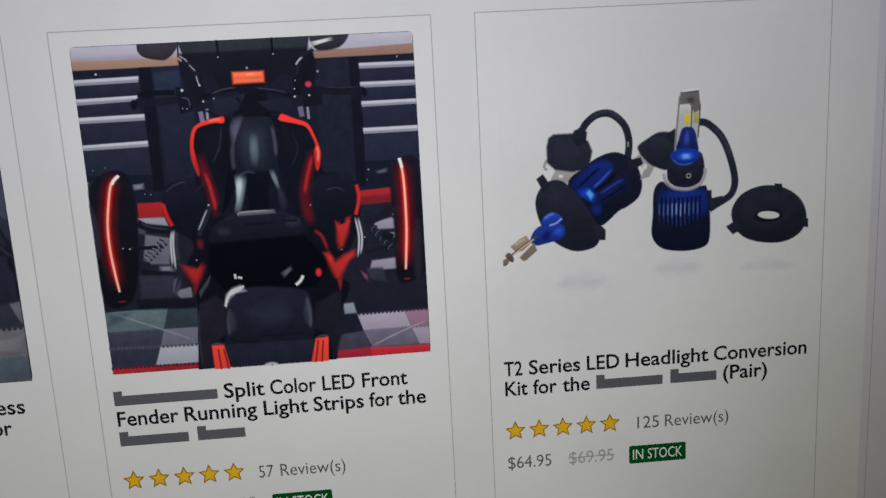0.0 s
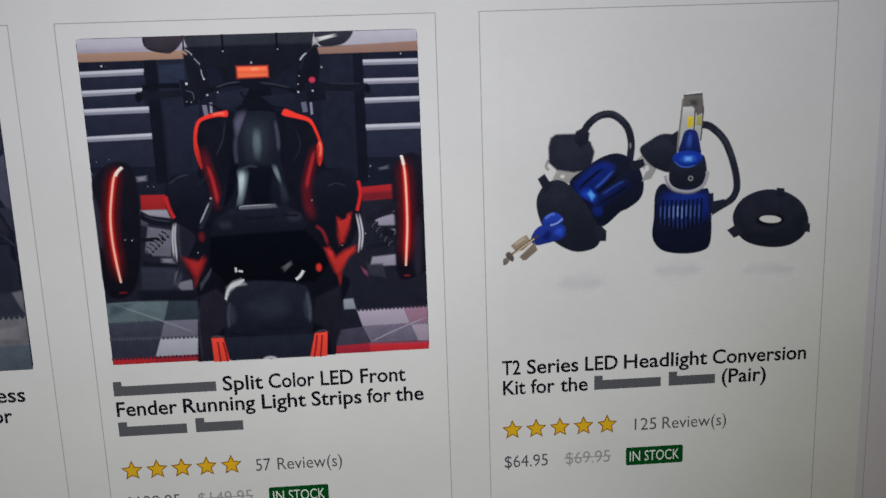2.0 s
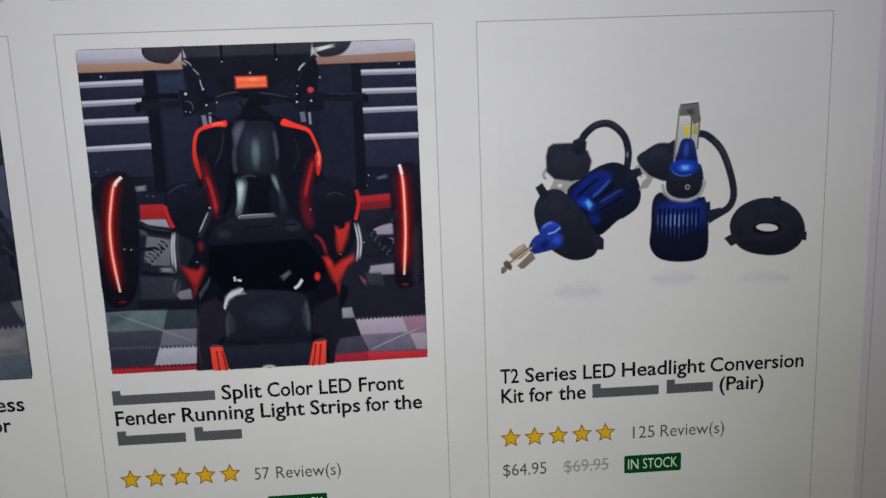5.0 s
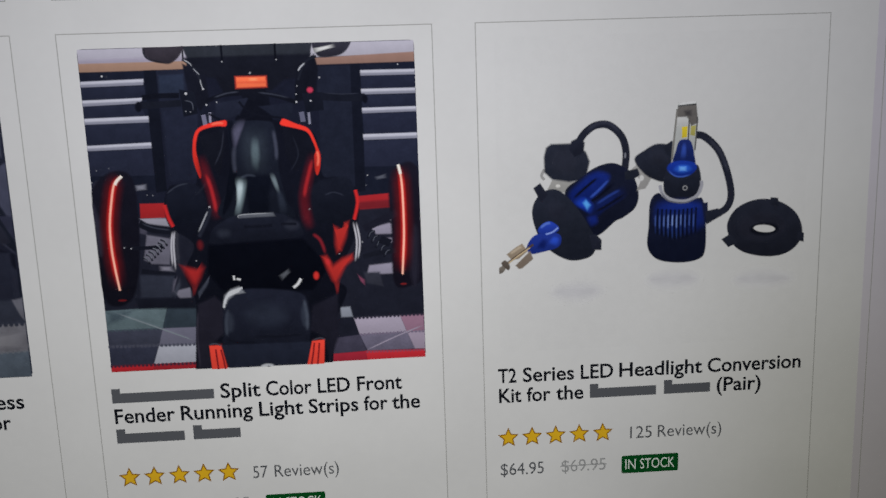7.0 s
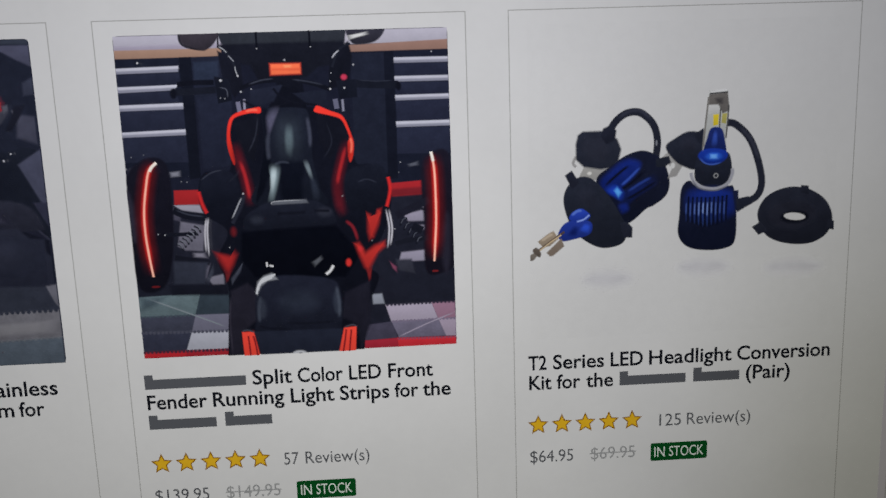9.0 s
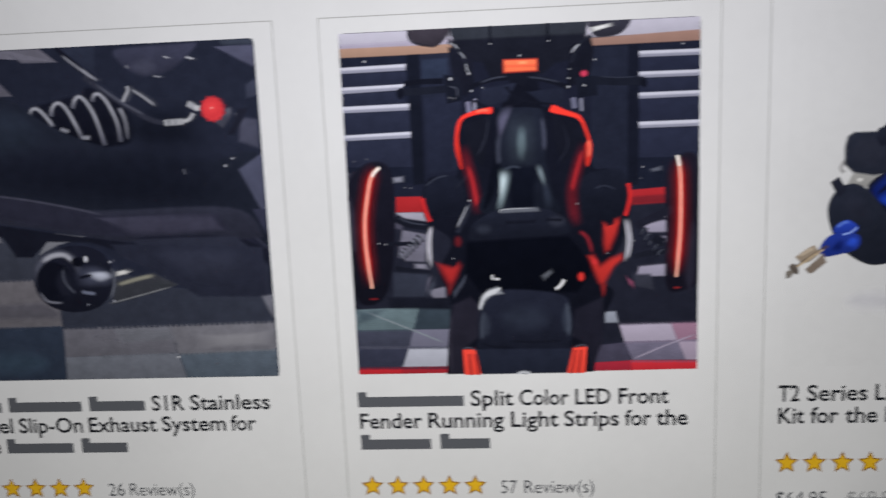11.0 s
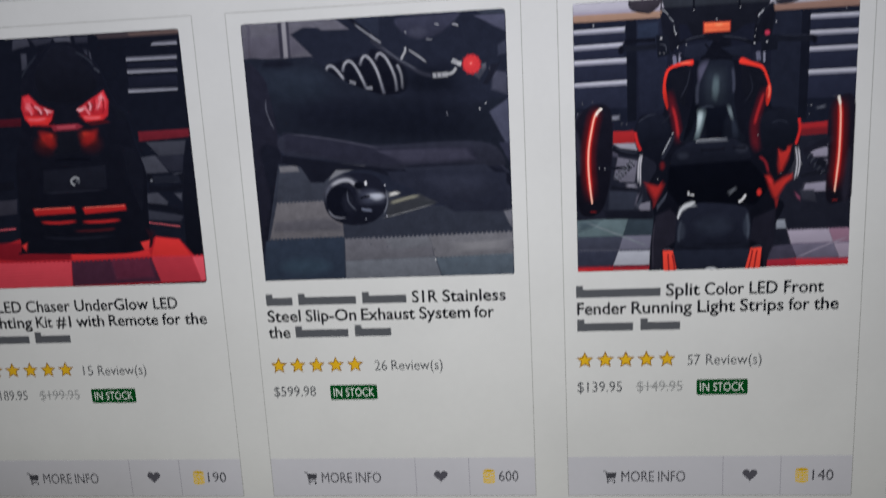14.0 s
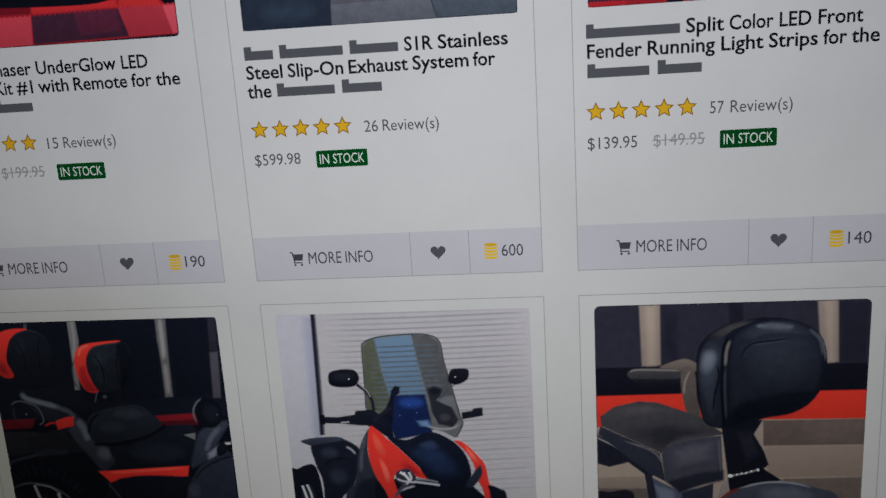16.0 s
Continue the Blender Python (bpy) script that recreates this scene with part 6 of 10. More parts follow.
    line(ph, "spring_coil", (80, 80, 88), 1.1, [(50.8, 84.3), (51.8, 86.2), (53.4, 86.1), (55.5, 83.4), (57.7, 77.7), (58.2, 72.3)], 1)
    line(ph, "coil_sheen", (156, 156, 162), 0.5, [(50.8, 84.3), (51.8, 86.2), (53.4, 86.1), (55.5, 83.4), (57.7, 77.7), (58.2, 72.3)], 1)
    line(ph, "spring_coil", (80, 80, 88), 1.1, [(58.6, 82.1), (59.5, 80.7), (60.3, 77.6), (60.4, 73.1)], 1)
    line(ph, "coil_sheen", (156, 156, 162), 0.5, [(58.6, 82.1), (59.5, 80.7), (60.3, 77.6), (60.4, 73.1)], 1)
    line(ph, "coil_end", (124, 124, 130), 1.0, [(40.3, 76.8), (42.7, 75.9)], 0.8)
    line(ph, "coil_end", (124, 124, 130), 1.0, [(46.6, 74), (48.9, 73.9)], 0.8)
    line(ph, "coil_end", (124, 124, 130), 1.0, [(47.9, 74.3), (48.9, 73.7)], 0.8)
    line(ph, "spring_seat", (130, 130, 138), 0.3, [(60.4, 81.2), (60.8, 80)], 0.6)
    line(ph, "spring_seat", (130, 130, 138), 0.3, [(61.3, 79.1), (61.8, 77.8)], 0.6)
    line(ph, "spring_seat", (130, 130, 138), 0.3, [(60.9, 77.2), (61.4, 75.9)], 0.6)
    line(ph, "spring_seat", (130, 130, 138), 0.3, [(61.8, 75.6), (62.2, 74.8)], 0.6)
    blob(ph, "chain_guard", (22, 24, 30), [(-0.5, 86.5), (12, 86.5), (25.5, 86.1), (32.1, 81), (40.3, 76.1), (51.6, 71.5), (63.1, 69.1), (82.2, 65.7), (98.5, 67.5), (100.6, 51.2), (99.6, 25.6), (86.7, 26), (57.8, 43), (13.4, 56.4), (1.1, 74.3)], 0.92)
    oval(ph, "sheen", (30, 34, 42), 19.7, 78, 9.2, 4.0, 7.19)
    oval(ph, "guard_shade", (21, 22, 29), 36.3, 64.6, 17.0, 5.6, 10.04)
    oval(ph, "guard_shade", (20, 21, 27), 66.6, 62.7, 16.9, 7.1, 12.76)
    oval(ph, "guard_shade", (17, 17, 23), 13.1, 84.5, 6.1, 1.5, 2.75)
    line(ph, "guard_fold", (18, 18, 24), 1.2, [(4.2, 79.2), (6.9, 73.4), (7.8, 68.2), (11.1, 60.4)], 3)
    blob(ph, "guard_light", (32, 37, 45), [(3.1, 82.1), (27.1, 82.5), (35.2, 75.8), (30.5, 70.5), (8.5, 70.6)], 7.2)
    blob(ph, "guard_dark", (13, 14, 19), [(14.8, 67.4), (43.5, 70), (82, 68.7), (94.3, 60.2), (90.1, 51.9), (50.9, 53), (16.3, 59.6)], 9.7)
    blob(ph, "guard_dark", (14, 15, 20), [(61.5, 82.5), (80.5, 81.6), (84.2, 71.1), (69.3, 69.7), (56.7, 74.4)], 6.3)
    poly(ph, "side_panel", (64, 65, 80), [(92.7, 63), (100.1, 67.5), (100.2, 49.9), (98.4, 51.2)], 0.98)
    line(ph, "strut", (24, 24, 32), 5.1, [(87.5, 50.4), (91.8, 43.7), (100.6, 34.8)], 1.4)
    line(ph, "strut_edge", (44, 44, 54), 0.4, [(91.3, 50.2), (95.7, 43.6), (100.4, 38.8)], 1)
    poly(ph, "strut_gap", (40, 40, 52), [(95.9, 51.3), (99.9, 51.2), (99.9, 43.4)], 0.86)
    blob(ph, "tyre", (25, 24, 31), [(-0.3, 83.8), (6.6, 80.7), (8.6, 74), (10.2, 61.4), (11, 44.7), (6.6, 28.7), (1.7, 14.6), (-4, 10.6), (-2.4, 49.1)], 0.98)
    blob(ph, "tyre_side", (15, 15, 20), [(3.1, 52.8), (10.4, 52.6), (10.3, 44), (5.9, 23.3), (3.7, 17.2), (2.6, 16.6), (5.4, 32.8)], 1.46)
    line(ph, "tyre_edge", (72, 72, 80), 0.4, [(7.2, 72.1), (7, 67.6), (8.3, 63.1), (9.6, 59.9)], 0.7)
    line(ph, "tread_block", (14, 14, 18), 0.8, [(10.4, 42.7), (8.5, 41.4)])
    line(ph, "tread_block", (14, 14, 18), 0.8, [(9.3, 39.3), (7.4, 38)])
    line(ph, "tread_block", (14, 14, 18), 0.8, [(8.2, 36), (6.3, 34.6)])
    line(ph, "tread_block", (14, 14, 18), 0.8, [(7.1, 32.6), (5.2, 31.2)])
    line(ph, "tread_block", (14, 14, 18), 0.8, [(6, 29.2), (4.1, 27.8)])
    line(ph, "tread_block", (14, 14, 18), 0.8, [(4.9, 25.7), (3, 24.4)])
    line(ph, "tread_block", (14, 14, 18), 0.8, [(3.8, 22.3), (1.9, 20.9)])
    line(ph, "tread_block", (14, 14, 18), 0.8, [(2.7, 18.9), (0.8, 17.5)])
    blob(ph, "swing_arm", (36, 36, 44), [(12.3, 57.6), (30.9, 53.8), (50.5, 52.3), (89.1, 52), (97.9, 44.4), (93, 42.5), (57.8, 42.6), (46.1, 44.2), (30.5, 47.5), (12.5, 50.5)], 1.28)
    poly(ph, "arm_top", (34, 33, 42), [(13, 58.4), (24.9, 56.6), (40, 53.7), (50.8, 50.9), (85.4, 50.2), (88.2, 45.5), (63.4, 44.5), (50.3, 44.8), (32.9, 47.6), (13.3, 52.3)], 1.9)
    poly(ph, "arm_light", (50, 48, 59), [(48.5, 50.1), (83.2, 49.6), (86.4, 45.6), (59.1, 45.1)], 2.7)
    line(ph, "arm_ridge", (60, 59, 69), 0.42, [(13, 58.4), (27, 56.3), (42.2, 53.1), (50.8, 50.9)], 0.8)
    line(ph, "arm_seam", (22, 22, 29), 0.6, [(59.2, 43.6), (67.7, 43.8), (88.5, 43.7)], 1.4)
    poly(ph, "garage_floor", (40, 42, 49), [(9.8, 46.7), (30.2, 44), (65, 28.8), (101.2, 25.5), (100.9, -3), (-1.7, -1.2)])
    poly(ph, "tile", (50, 52, 59), [(10.1, 45.7), (31.3, 44.9), (27.8, 31.7), (7.9, 31.5)], 0.8)
    poly(ph, "tile", (108, 106, 109), [(10.1, 45.7), (17.1, 45.8), (17.9, 43.6), (10.2, 43.5)], 0.8)
    poly(ph, "tile", (112, 112, 116), [(35, 45.8), (44.1, 44.8), (35.4, 42.4), (29.2, 39.4), (32.2, 43.9)], 0.86)
    poly(ph, "tile", (94, 90, 91), [(7.9, 31.7), (27.4, 31.9), (28.3, 26.7), (33.4, 23.1), (33.6, 17), (3.6, 16.8)], 0.8)
    poly(ph, "tile_shade", (78, 75, 78), [(6.3, 24), (28.2, 24.6), (33.3, 21.7), (32.5, 19.7), (5.6, 19.9)], 2.06)
    poly(ph, "tile", (36, 43, 53), [(1.9, 16.3), (33.8, 17), (32.7, 0.1), (-0.3, -0.2)], 0.8)
    oval(ph, "tile_shade", (42, 54, 64), 17.3, 5.7, 9.9, 3.0, 5.35)
    poly(ph, "tile", (90, 88, 92), [(33.9, 16.6), (67.7, 16.9), (68.7, 7.9), (33.5, 7.3)], 0.6)
    poly(ph, "tile", (98, 96, 99), [(67.5, 16.9), (100, 17.4), (99.9, 8), (69.1, 7.7)], 0.8)
    poly(ph, "tile", (92, 94, 99), [(33.5, 7.3), (69.1, 7.9), (71.3, 0.1), (33.2, -0.2)], 0.6)
    poly(ph, "tile", (72, 80, 87), [(69.7, 7.4), (99.9, 8.4), (99.8, -0.1), (71.5, 0.2)], 0.8)
    poly(ph, "tile", (92, 91, 97), [(96.5, 25.6), (100.2, 25.6), (100.1, 18.2), (98.6, 20.3)], 0.8)
    poly(ph, "tile_shade", (96, 96, 100), [(49.7, 15.8), (67.1, 16.2), (68.3, 12.4), (52.2, 11.6)], 2.06)
    poly(ph, "tile_shade", (118, 116, 118), [(76.3, 13.5), (97.5, 14.2), (97.4, 10.1), (77.5, 9.4)], 2.36)
    line(ph, "tile_rib", (90, 99, 106), 0.2, [(72.7, 5.8), (99.7, 7.2)])
    line(ph, "tile_rib", (90, 99, 106), 0.2, [(72.7, 5.1), (99.7, 6.3)])
    line(ph, "tile_rib", (90, 99, 106), 0.2, [(72.8, 4.4), (99.7, 5.4)])
    line(ph, "tile_rib", (90, 99, 106), 0.2, [(72.9, 3.7), (99.7, 4.5)])
    line(ph, "tile_rib", (90, 99, 106), 0.2, [(72.9, 3), (99.7, 3.6)])
    line(ph, "tile_rib", (90, 99, 106), 0.2, [(73, 2.3), (99.7, 2.7)])
    line(ph, "tile_rib", (90, 99, 106), 0.2, [(73, 1.6), (99.7, 1.8)])
    line(ph, "tile_rib", (90, 99, 106), 0.2, [(73.1, 0.9), (99.7, 0.9)])
    line(ph, "tile_rib", (98, 98, 101), 0.2, [(46.3, 15.4), (67.5, 15.7)])
    line(ph, "tile_rib", (98, 98, 101), 0.2, [(46.2, 14.3), (67.7, 14.8)])
    line(ph, "tile_rib", (98, 98, 101), 0.2, [(46.1, 13.3), (67.8, 13.9)])
    line(ph, "tile_rib", (98, 98, 101), 0.2, [(46, 12.3), (68, 12.9)])
    line(ph, "tile_rib", (98, 98, 101), 0.2, [(45.9, 11.3), (68.2, 12)])
    line(ph, "tile_rib", (98, 98, 101), 0.2, [(45.8, 10.2), (68.3, 11)])
    line(ph, "tile_rib", (98, 98, 101), 0.2, [(45.7, 9.2), (68.5, 10.1)])
    line(ph, "tile_rib", (98, 98, 101), 0.2, [(45.6, 8.2), (68.7, 9.1)])
    oval(ph, "tile_tooth", (50, 52, 59), 8.9, 31.7, 0.5, 0.5, 0.5)
    oval(ph, "tile_tooth", (50, 52, 59), 10.5, 31.7, 0.5, 0.5, 0.5)
    oval(ph, "tile_tooth", (50, 52, 59), 12.1, 31.7, 0.5, 0.5, 0.5)
    oval(ph, "tile_tooth", (50, 52, 59), 13.7, 31.7, 0.5, 0.5, 0.5)
    oval(ph, "tile_tooth", (50, 52, 59), 15.3, 31.8, 0.5, 0.5, 0.5)
    oval(ph, "tile_tooth", (50, 52, 59), 16.9, 31.8, 0.5, 0.5, 0.5)
    oval(ph, "tile_tooth", (50, 52, 59), 18.5, 31.8, 0.5, 0.5, 0.5)
    oval(ph, "tile_tooth", (50, 52, 59), 20.2, 31.8, 0.5, 0.5, 0.5)
    oval(ph, "tile_tooth", (50, 52, 59), 21.8, 31.9, 0.5, 0.5, 0.5)
    oval(ph, "tile_tooth", (50, 52, 59), 23.4, 31.9, 0.5, 0.5, 0.5)
    oval(ph, "tile_tooth", (50, 52, 59), 25, 31.9, 0.5, 0.5, 0.5)
    oval(ph, "tile_tooth", (50, 52, 59), 26.6, 31.9, 0.5, 0.5, 0.5)
    oval(ph, "tile_tooth", (36, 43, 53), 4.4, 16.8, 0.5, 0.5, 0.5)
    oval(ph, "tile_tooth", (36, 43, 53), 6.1, 16.8, 0.5, 0.5, 0.5)
    oval(ph, "tile_tooth", (36, 43, 53), 7.8, 16.9, 0.5, 0.5, 0.5)
    oval(ph, "tile_tooth", (36, 43, 53), 9.4, 16.9, 0.5, 0.5, 0.5)
    oval(ph, "tile_tooth", (36, 43, 53), 11.1, 16.9, 0.5, 0.5, 0.5)
    oval(ph, "tile_tooth", (36, 43, 53), 12.7, 16.9, 0.5, 0.5, 0.5)
    oval(ph, "tile_tooth", (36, 43, 53), 14.4, 16.9, 0.5, 0.5, 0.5)
    oval(ph, "tile_tooth", (36, 43, 53), 16, 16.9, 0.5, 0.5, 0.5)
    oval(ph, "tile_tooth", (36, 43, 53), 17.7, 16.9, 0.5, 0.5, 0.5)
    oval(ph, "tile_tooth", (36, 43, 53), 19.4, 16.9, 0.5, 0.5, 0.5)
    oval(ph, "tile_tooth", (36, 43, 53), 21, 16.9, 0.5, 0.5, 0.5)
    oval(ph, "tile_tooth", (36, 43, 53), 22.7, 16.9, 0.5, 0.5, 0.5)
    oval(ph, "tile_tooth", (36, 43, 53), 24.3, 16.9, 0.5, 0.5, 0.5)
    oval(ph, "tile_tooth", (36, 43, 53), 26, 16.9, 0.5, 0.5, 0.5)
    oval(ph, "tile_tooth", (36, 43, 53), 27.6, 16.9, 0.5, 0.5, 0.5)
    oval(ph, "tile_tooth", (36, 43, 53), 29.2, 16.9, 0.5, 0.5, 0.5)
    oval(ph, "tile_tooth", (36, 43, 53), 30.9, 17, 0.5, 0.5, 0.5)
    oval(ph, "tile_tooth", (36, 43, 53), 32.5, 17, 0.5, 0.5, 0.5)
    oval(ph, "tile_tooth", (40, 42, 49), 34.8, 16.8, 0.6, 0.6, 0.5)
    oval(ph, "tile_tooth", (40, 42, 49), 36.4, 16.8, 0.6, 0.6, 0.5)
    oval(ph, "tile_tooth", (40, 42, 49), 38, 16.8, 0.6, 0.6, 0.5)
    oval(ph, "tile_tooth", (40, 42, 49), 39.6, 16.8, 0.6, 0.6, 0.5)
    oval(ph, "tile_tooth", (40, 42, 49), 41.1, 16.8, 0.6, 0.6, 0.5)
    oval(ph, "tile_tooth", (40, 42, 49), 42.7, 16.7, 0.6, 0.6, 0.5)
    oval(ph, "tile_tooth", (40, 42, 49), 44.3, 16.7, 0.6, 0.6, 0.5)
    oval(ph, "tile_tooth", (40, 42, 49), 46.6, 16.6, 0.6, 0.6, 0.5)
    oval(ph, "tile_tooth", (40, 42, 49), 48.3, 16.6, 0.6, 0.6, 0.5)
    oval(ph, "tile_tooth", (40, 42, 49), 50, 16.6, 0.6, 0.6, 0.5)
    oval(ph, "tile_tooth", (40, 42, 49), 51.7, 16.7, 0.6, 0.6, 0.5)
    oval(ph, "tile_tooth", (40, 42, 49), 53.4, 16.7, 0.6, 0.6, 0.5)
    oval(ph, "tile_tooth", (40, 42, 49), 55.1, 16.7, 0.6, 0.6, 0.5)
    oval(ph, "tile_tooth", (40, 42, 49), 56.8, 16.7, 0.6, 0.6, 0.5)
    oval(ph, "tile_tooth", (40, 42, 49), 58.5, 16.8, 0.6, 0.6, 0.5)
    oval(ph, "tile_tooth", (40, 42, 49), 60.2, 16.8, 0.6, 0.6, 0.5)
    oval(ph, "tile_tooth", (40, 42, 49), 61.9, 16.8, 0.6, 0.6, 0.5)
    oval(ph, "tile_tooth", (40, 42, 49), 63.6, 16.8, 0.6, 0.6, 0.5)
    oval(ph, "tile_tooth", (40, 42, 49), 65.3, 16.9, 0.6, 0.6, 0.5)
    oval(ph, "tile_tooth", (40, 42, 49), 67, 16.9, 0.6, 0.6, 0.5)
    oval(ph, "tile_tooth", (40, 42, 49), 68.7, 16.9, 0.6, 0.6, 0.5)
    oval(ph, "tile_tooth", (40, 42, 49), 70.4, 16.9, 0.6, 0.6, 0.5)
    oval(ph, "tile_tooth", (40, 42, 49), 72.1, 17, 0.6, 0.6, 0.5)
    oval(ph, "tile_tooth", (40, 42, 49), 73.8, 17, 0.6, 0.6, 0.5)
    oval(ph, "tile_tooth", (40, 42, 49), 75.5, 17, 0.6, 0.6, 0.5)
    oval(ph, "tile_tooth", (40, 42, 49), 77.2, 17, 0.6, 0.6, 0.5)
    oval(ph, "tile_tooth", (40, 42, 49), 78.9, 17.1, 0.6, 0.6, 0.5)
    oval(ph, "tile_tooth", (40, 42, 49), 80.6, 17.1, 0.6, 0.6, 0.5)
    oval(ph, "tile_tooth", (40, 42, 49), 82.3, 17.1, 0.6, 0.6, 0.5)
    oval(ph, "tile_tooth", (40, 42, 49), 84, 17.1, 0.6, 0.6, 0.5)
    oval(ph, "tile_tooth", (40, 42, 49), 85.7, 17.2, 0.6, 0.6, 0.5)
    oval(ph, "tile_tooth", (40, 42, 49), 87.3, 17.2, 0.6, 0.6, 0.5)
    oval(ph, "tile_tooth", (40, 42, 49), 89, 17.2, 0.6, 0.6, 0.5)
    oval(ph, "tile_tooth", (40, 42, 49), 90.7, 17.2, 0.6, 0.6, 0.5)
    oval(ph, "tile_tooth", (40, 42, 49), 92.4, 17.3, 0.6, 0.6, 0.5)
    oval(ph, "tile_tooth", (40, 42, 49), 94.1, 17.3, 0.6, 0.6, 0.5)
    oval(ph, "tile_tooth", (40, 42, 49), 95.8, 17.3, 0.6, 0.6, 0.5)
    oval(ph, "tile_tooth", (40, 42, 49), 97.4, 17.3, 0.6, 0.6, 0.5)
    oval(ph, "tile_tooth", (40, 42, 49), 99.1, 17.4, 0.6, 0.6, 0.5)
    oval(ph, "tile_tooth", (86, 88, 92), 46, 7.3, 0.4, 0.4, 0.48)
    oval(ph, "tile_tooth", (86, 88, 92), 47.7, 7.3, 0.4, 0.4, 0.48)
    oval(ph, "tile_tooth", (86, 88, 92), 49.4, 7.4, 0.4, 0.4, 0.48)
    oval(ph, "tile_tooth", (86, 88, 92), 51.1, 7.4, 0.4, 0.4, 0.48)
    oval(ph, "tile_tooth", (86, 88, 92), 52.8, 7.5, 0.4, 0.4, 0.48)
    oval(ph, "tile_tooth", (86, 88, 92), 54.5, 7.5, 0.4, 0.4, 0.48)
    oval(ph, "tile_tooth", (86, 88, 92), 56.1, 7.5, 0.4, 0.4, 0.48)
    oval(ph, "tile_tooth", (86, 88, 92), 57.8, 7.6, 0.4, 0.4, 0.48)
    oval(ph, "tile_tooth", (86, 88, 92), 59.5, 7.6, 0.4, 0.4, 0.48)
    oval(ph, "tile_tooth", (86, 88, 92), 61.2, 7.7, 0.4, 0.4, 0.48)
    oval(ph, "tile_tooth", (86, 88, 92), 62.9, 7.7, 0.4, 0.4, 0.48)
    oval(ph, "tile_tooth", (86, 88, 92), 64.5, 7.8, 0.4, 0.4, 0.48)
    oval(ph, "tile_tooth", (86, 88, 92), 66.2, 7.8, 0.4, 0.4, 0.48)
    oval(ph, "tile_tooth", (86, 88, 92), 67.9, 7.9, 0.4, 0.4, 0.48)
    oval(ph, "tile_tooth", (92, 96, 100), 70.9, 7.7, 0.4, 0.4, 0.48)
    oval(ph, "tile_tooth", (92, 96, 100), 72.7, 7.8, 0.4, 0.4, 0.48)
    oval(ph, "tile_tooth", (92, 96, 100), 74.4, 7.8, 0.4, 0.4, 0.48)
    oval(ph, "tile_tooth", (92, 96, 100), 76.2, 7.9, 0.4, 0.4, 0.47)
    oval(ph, "tile_tooth", (92, 96, 100), 77.9, 7.9, 0.4, 0.4, 0.47)
    oval(ph, "tile_tooth", (92, 96, 100), 79.7, 8, 0.4, 0.4, 0.47)
    oval(ph, "tile_tooth", (92, 96, 100), 81.4, 8, 0.4, 0.4, 0.47)
    oval(ph, "tile_tooth", (92, 96, 100), 83.2, 8.1, 0.4, 0.4, 0.47)
    oval(ph, "tile_tooth", (92, 96, 100), 84.9, 8.1, 0.4, 0.4, 0.47)
    oval(ph, "tile_tooth", (92, 96, 100), 86.7, 8.2, 0.4, 0.4, 0.47)
    oval(ph, "tile_tooth", (92, 96, 100), 88.4, 8.2, 0.4, 0.4, 0.47)
    oval(ph, "tile_tooth", (92, 96, 100), 90.2, 8.3, 0.4, 0.4, 0.47)
    oval(ph, "tile_tooth", (92, 96, 100), 91.9, 8.3, 0.4, 0.4, 0.47)
    oval(ph, "tile_tooth", (92, 96, 100), 93.7, 8.4, 0.4, 0.4, 0.47)
    oval(ph, "tile_tooth", (92, 96, 100), 95.4, 8.4, 0.4, 0.4, 0.47)
    oval(ph, "tile_tooth", (92, 96, 100), 97.1, 8.5, 0.4, 0.4, 0.47)
    oval(ph, "tile_tooth", (92, 96, 100), 98.9, 8.5, 0.4, 0.4, 0.47)
    oval(ph, "tile_speck", (70, 70, 74), 50.6, 12.7, 0.3, 0.3, 0.42)
    oval(ph, "tile_speck", (70, 70, 74), 69.2, 11, 0.3, 0.3, 0.42)
    oval(ph, "tile_speck", (70, 70, 74), 67.4, 8.3, 0.3, 0.3, 0.42)
    oval(ph, "tile_speck", (70, 70, 74), 81.3, 4.6, 0.3, 0.3, 0.42)
    oval(ph, "tile_speck", (70, 70, 74), 69.5, 6.9, 0.3, 0.3, 0.42)
    oval(ph, "tile_speck", (70, 70, 74), 44.2, 13.9, 0.3, 0.3, 0.42)
    oval(ph, "tile_speck", (200, 200, 202), 69.5, 6.9, 0.3, 0.3, 0.42)
    poly(ph, "under_tray", (15, 15, 20), [(11.6, 50.2), (30.4, 46.9), (57.8, 42.6), (93, 42.5), (99.8, 39.5), (100, 26), (83.1, 25.7), (69.1, 31.6), (55.7, 39.5), (46, 43), (32.6, 43.5), (27.5, 38.9), (22.3, 39.1), (18.8, 45.2), (11.4, 47)], 0.86)
    poly(ph, "arm_side", (32, 33, 41), [(59.2, 43.2), (90.5, 43.4), (98.1, 36.3), (100.4, 34.2), (100.2, 25.7), (95.2, 25.1), (78.8, 26), (71.7, 29.9), (65.3, 35.4)], 1.16)
    poly(ph, "tail_pipe", (46, 46, 47), [(52.3, 31.2), (64.6, 33.1), (71.7, 29.5), (63.6, 27.1), (50.8, 23.9)], 1.04)
    line(ph, "pipe_sheen", (128, 125, 108), 0.7, [(52.6, 29.7), (58.5, 31.3), (64.9, 32.6)], 1.4)
    poly(ph, "pipe_sheen", (206, 204, 200), [(52.7, 33.9), (55.4, 34.4), (57.4, 33.8), (56, 33), (52.5, 32.4)], 0.86)
    line(ph, "pipe_seam", (104, 104, 104), 0.3, [(48.9, 23.9), (60.3, 26.6), (70.3, 29.1)], 0.7)
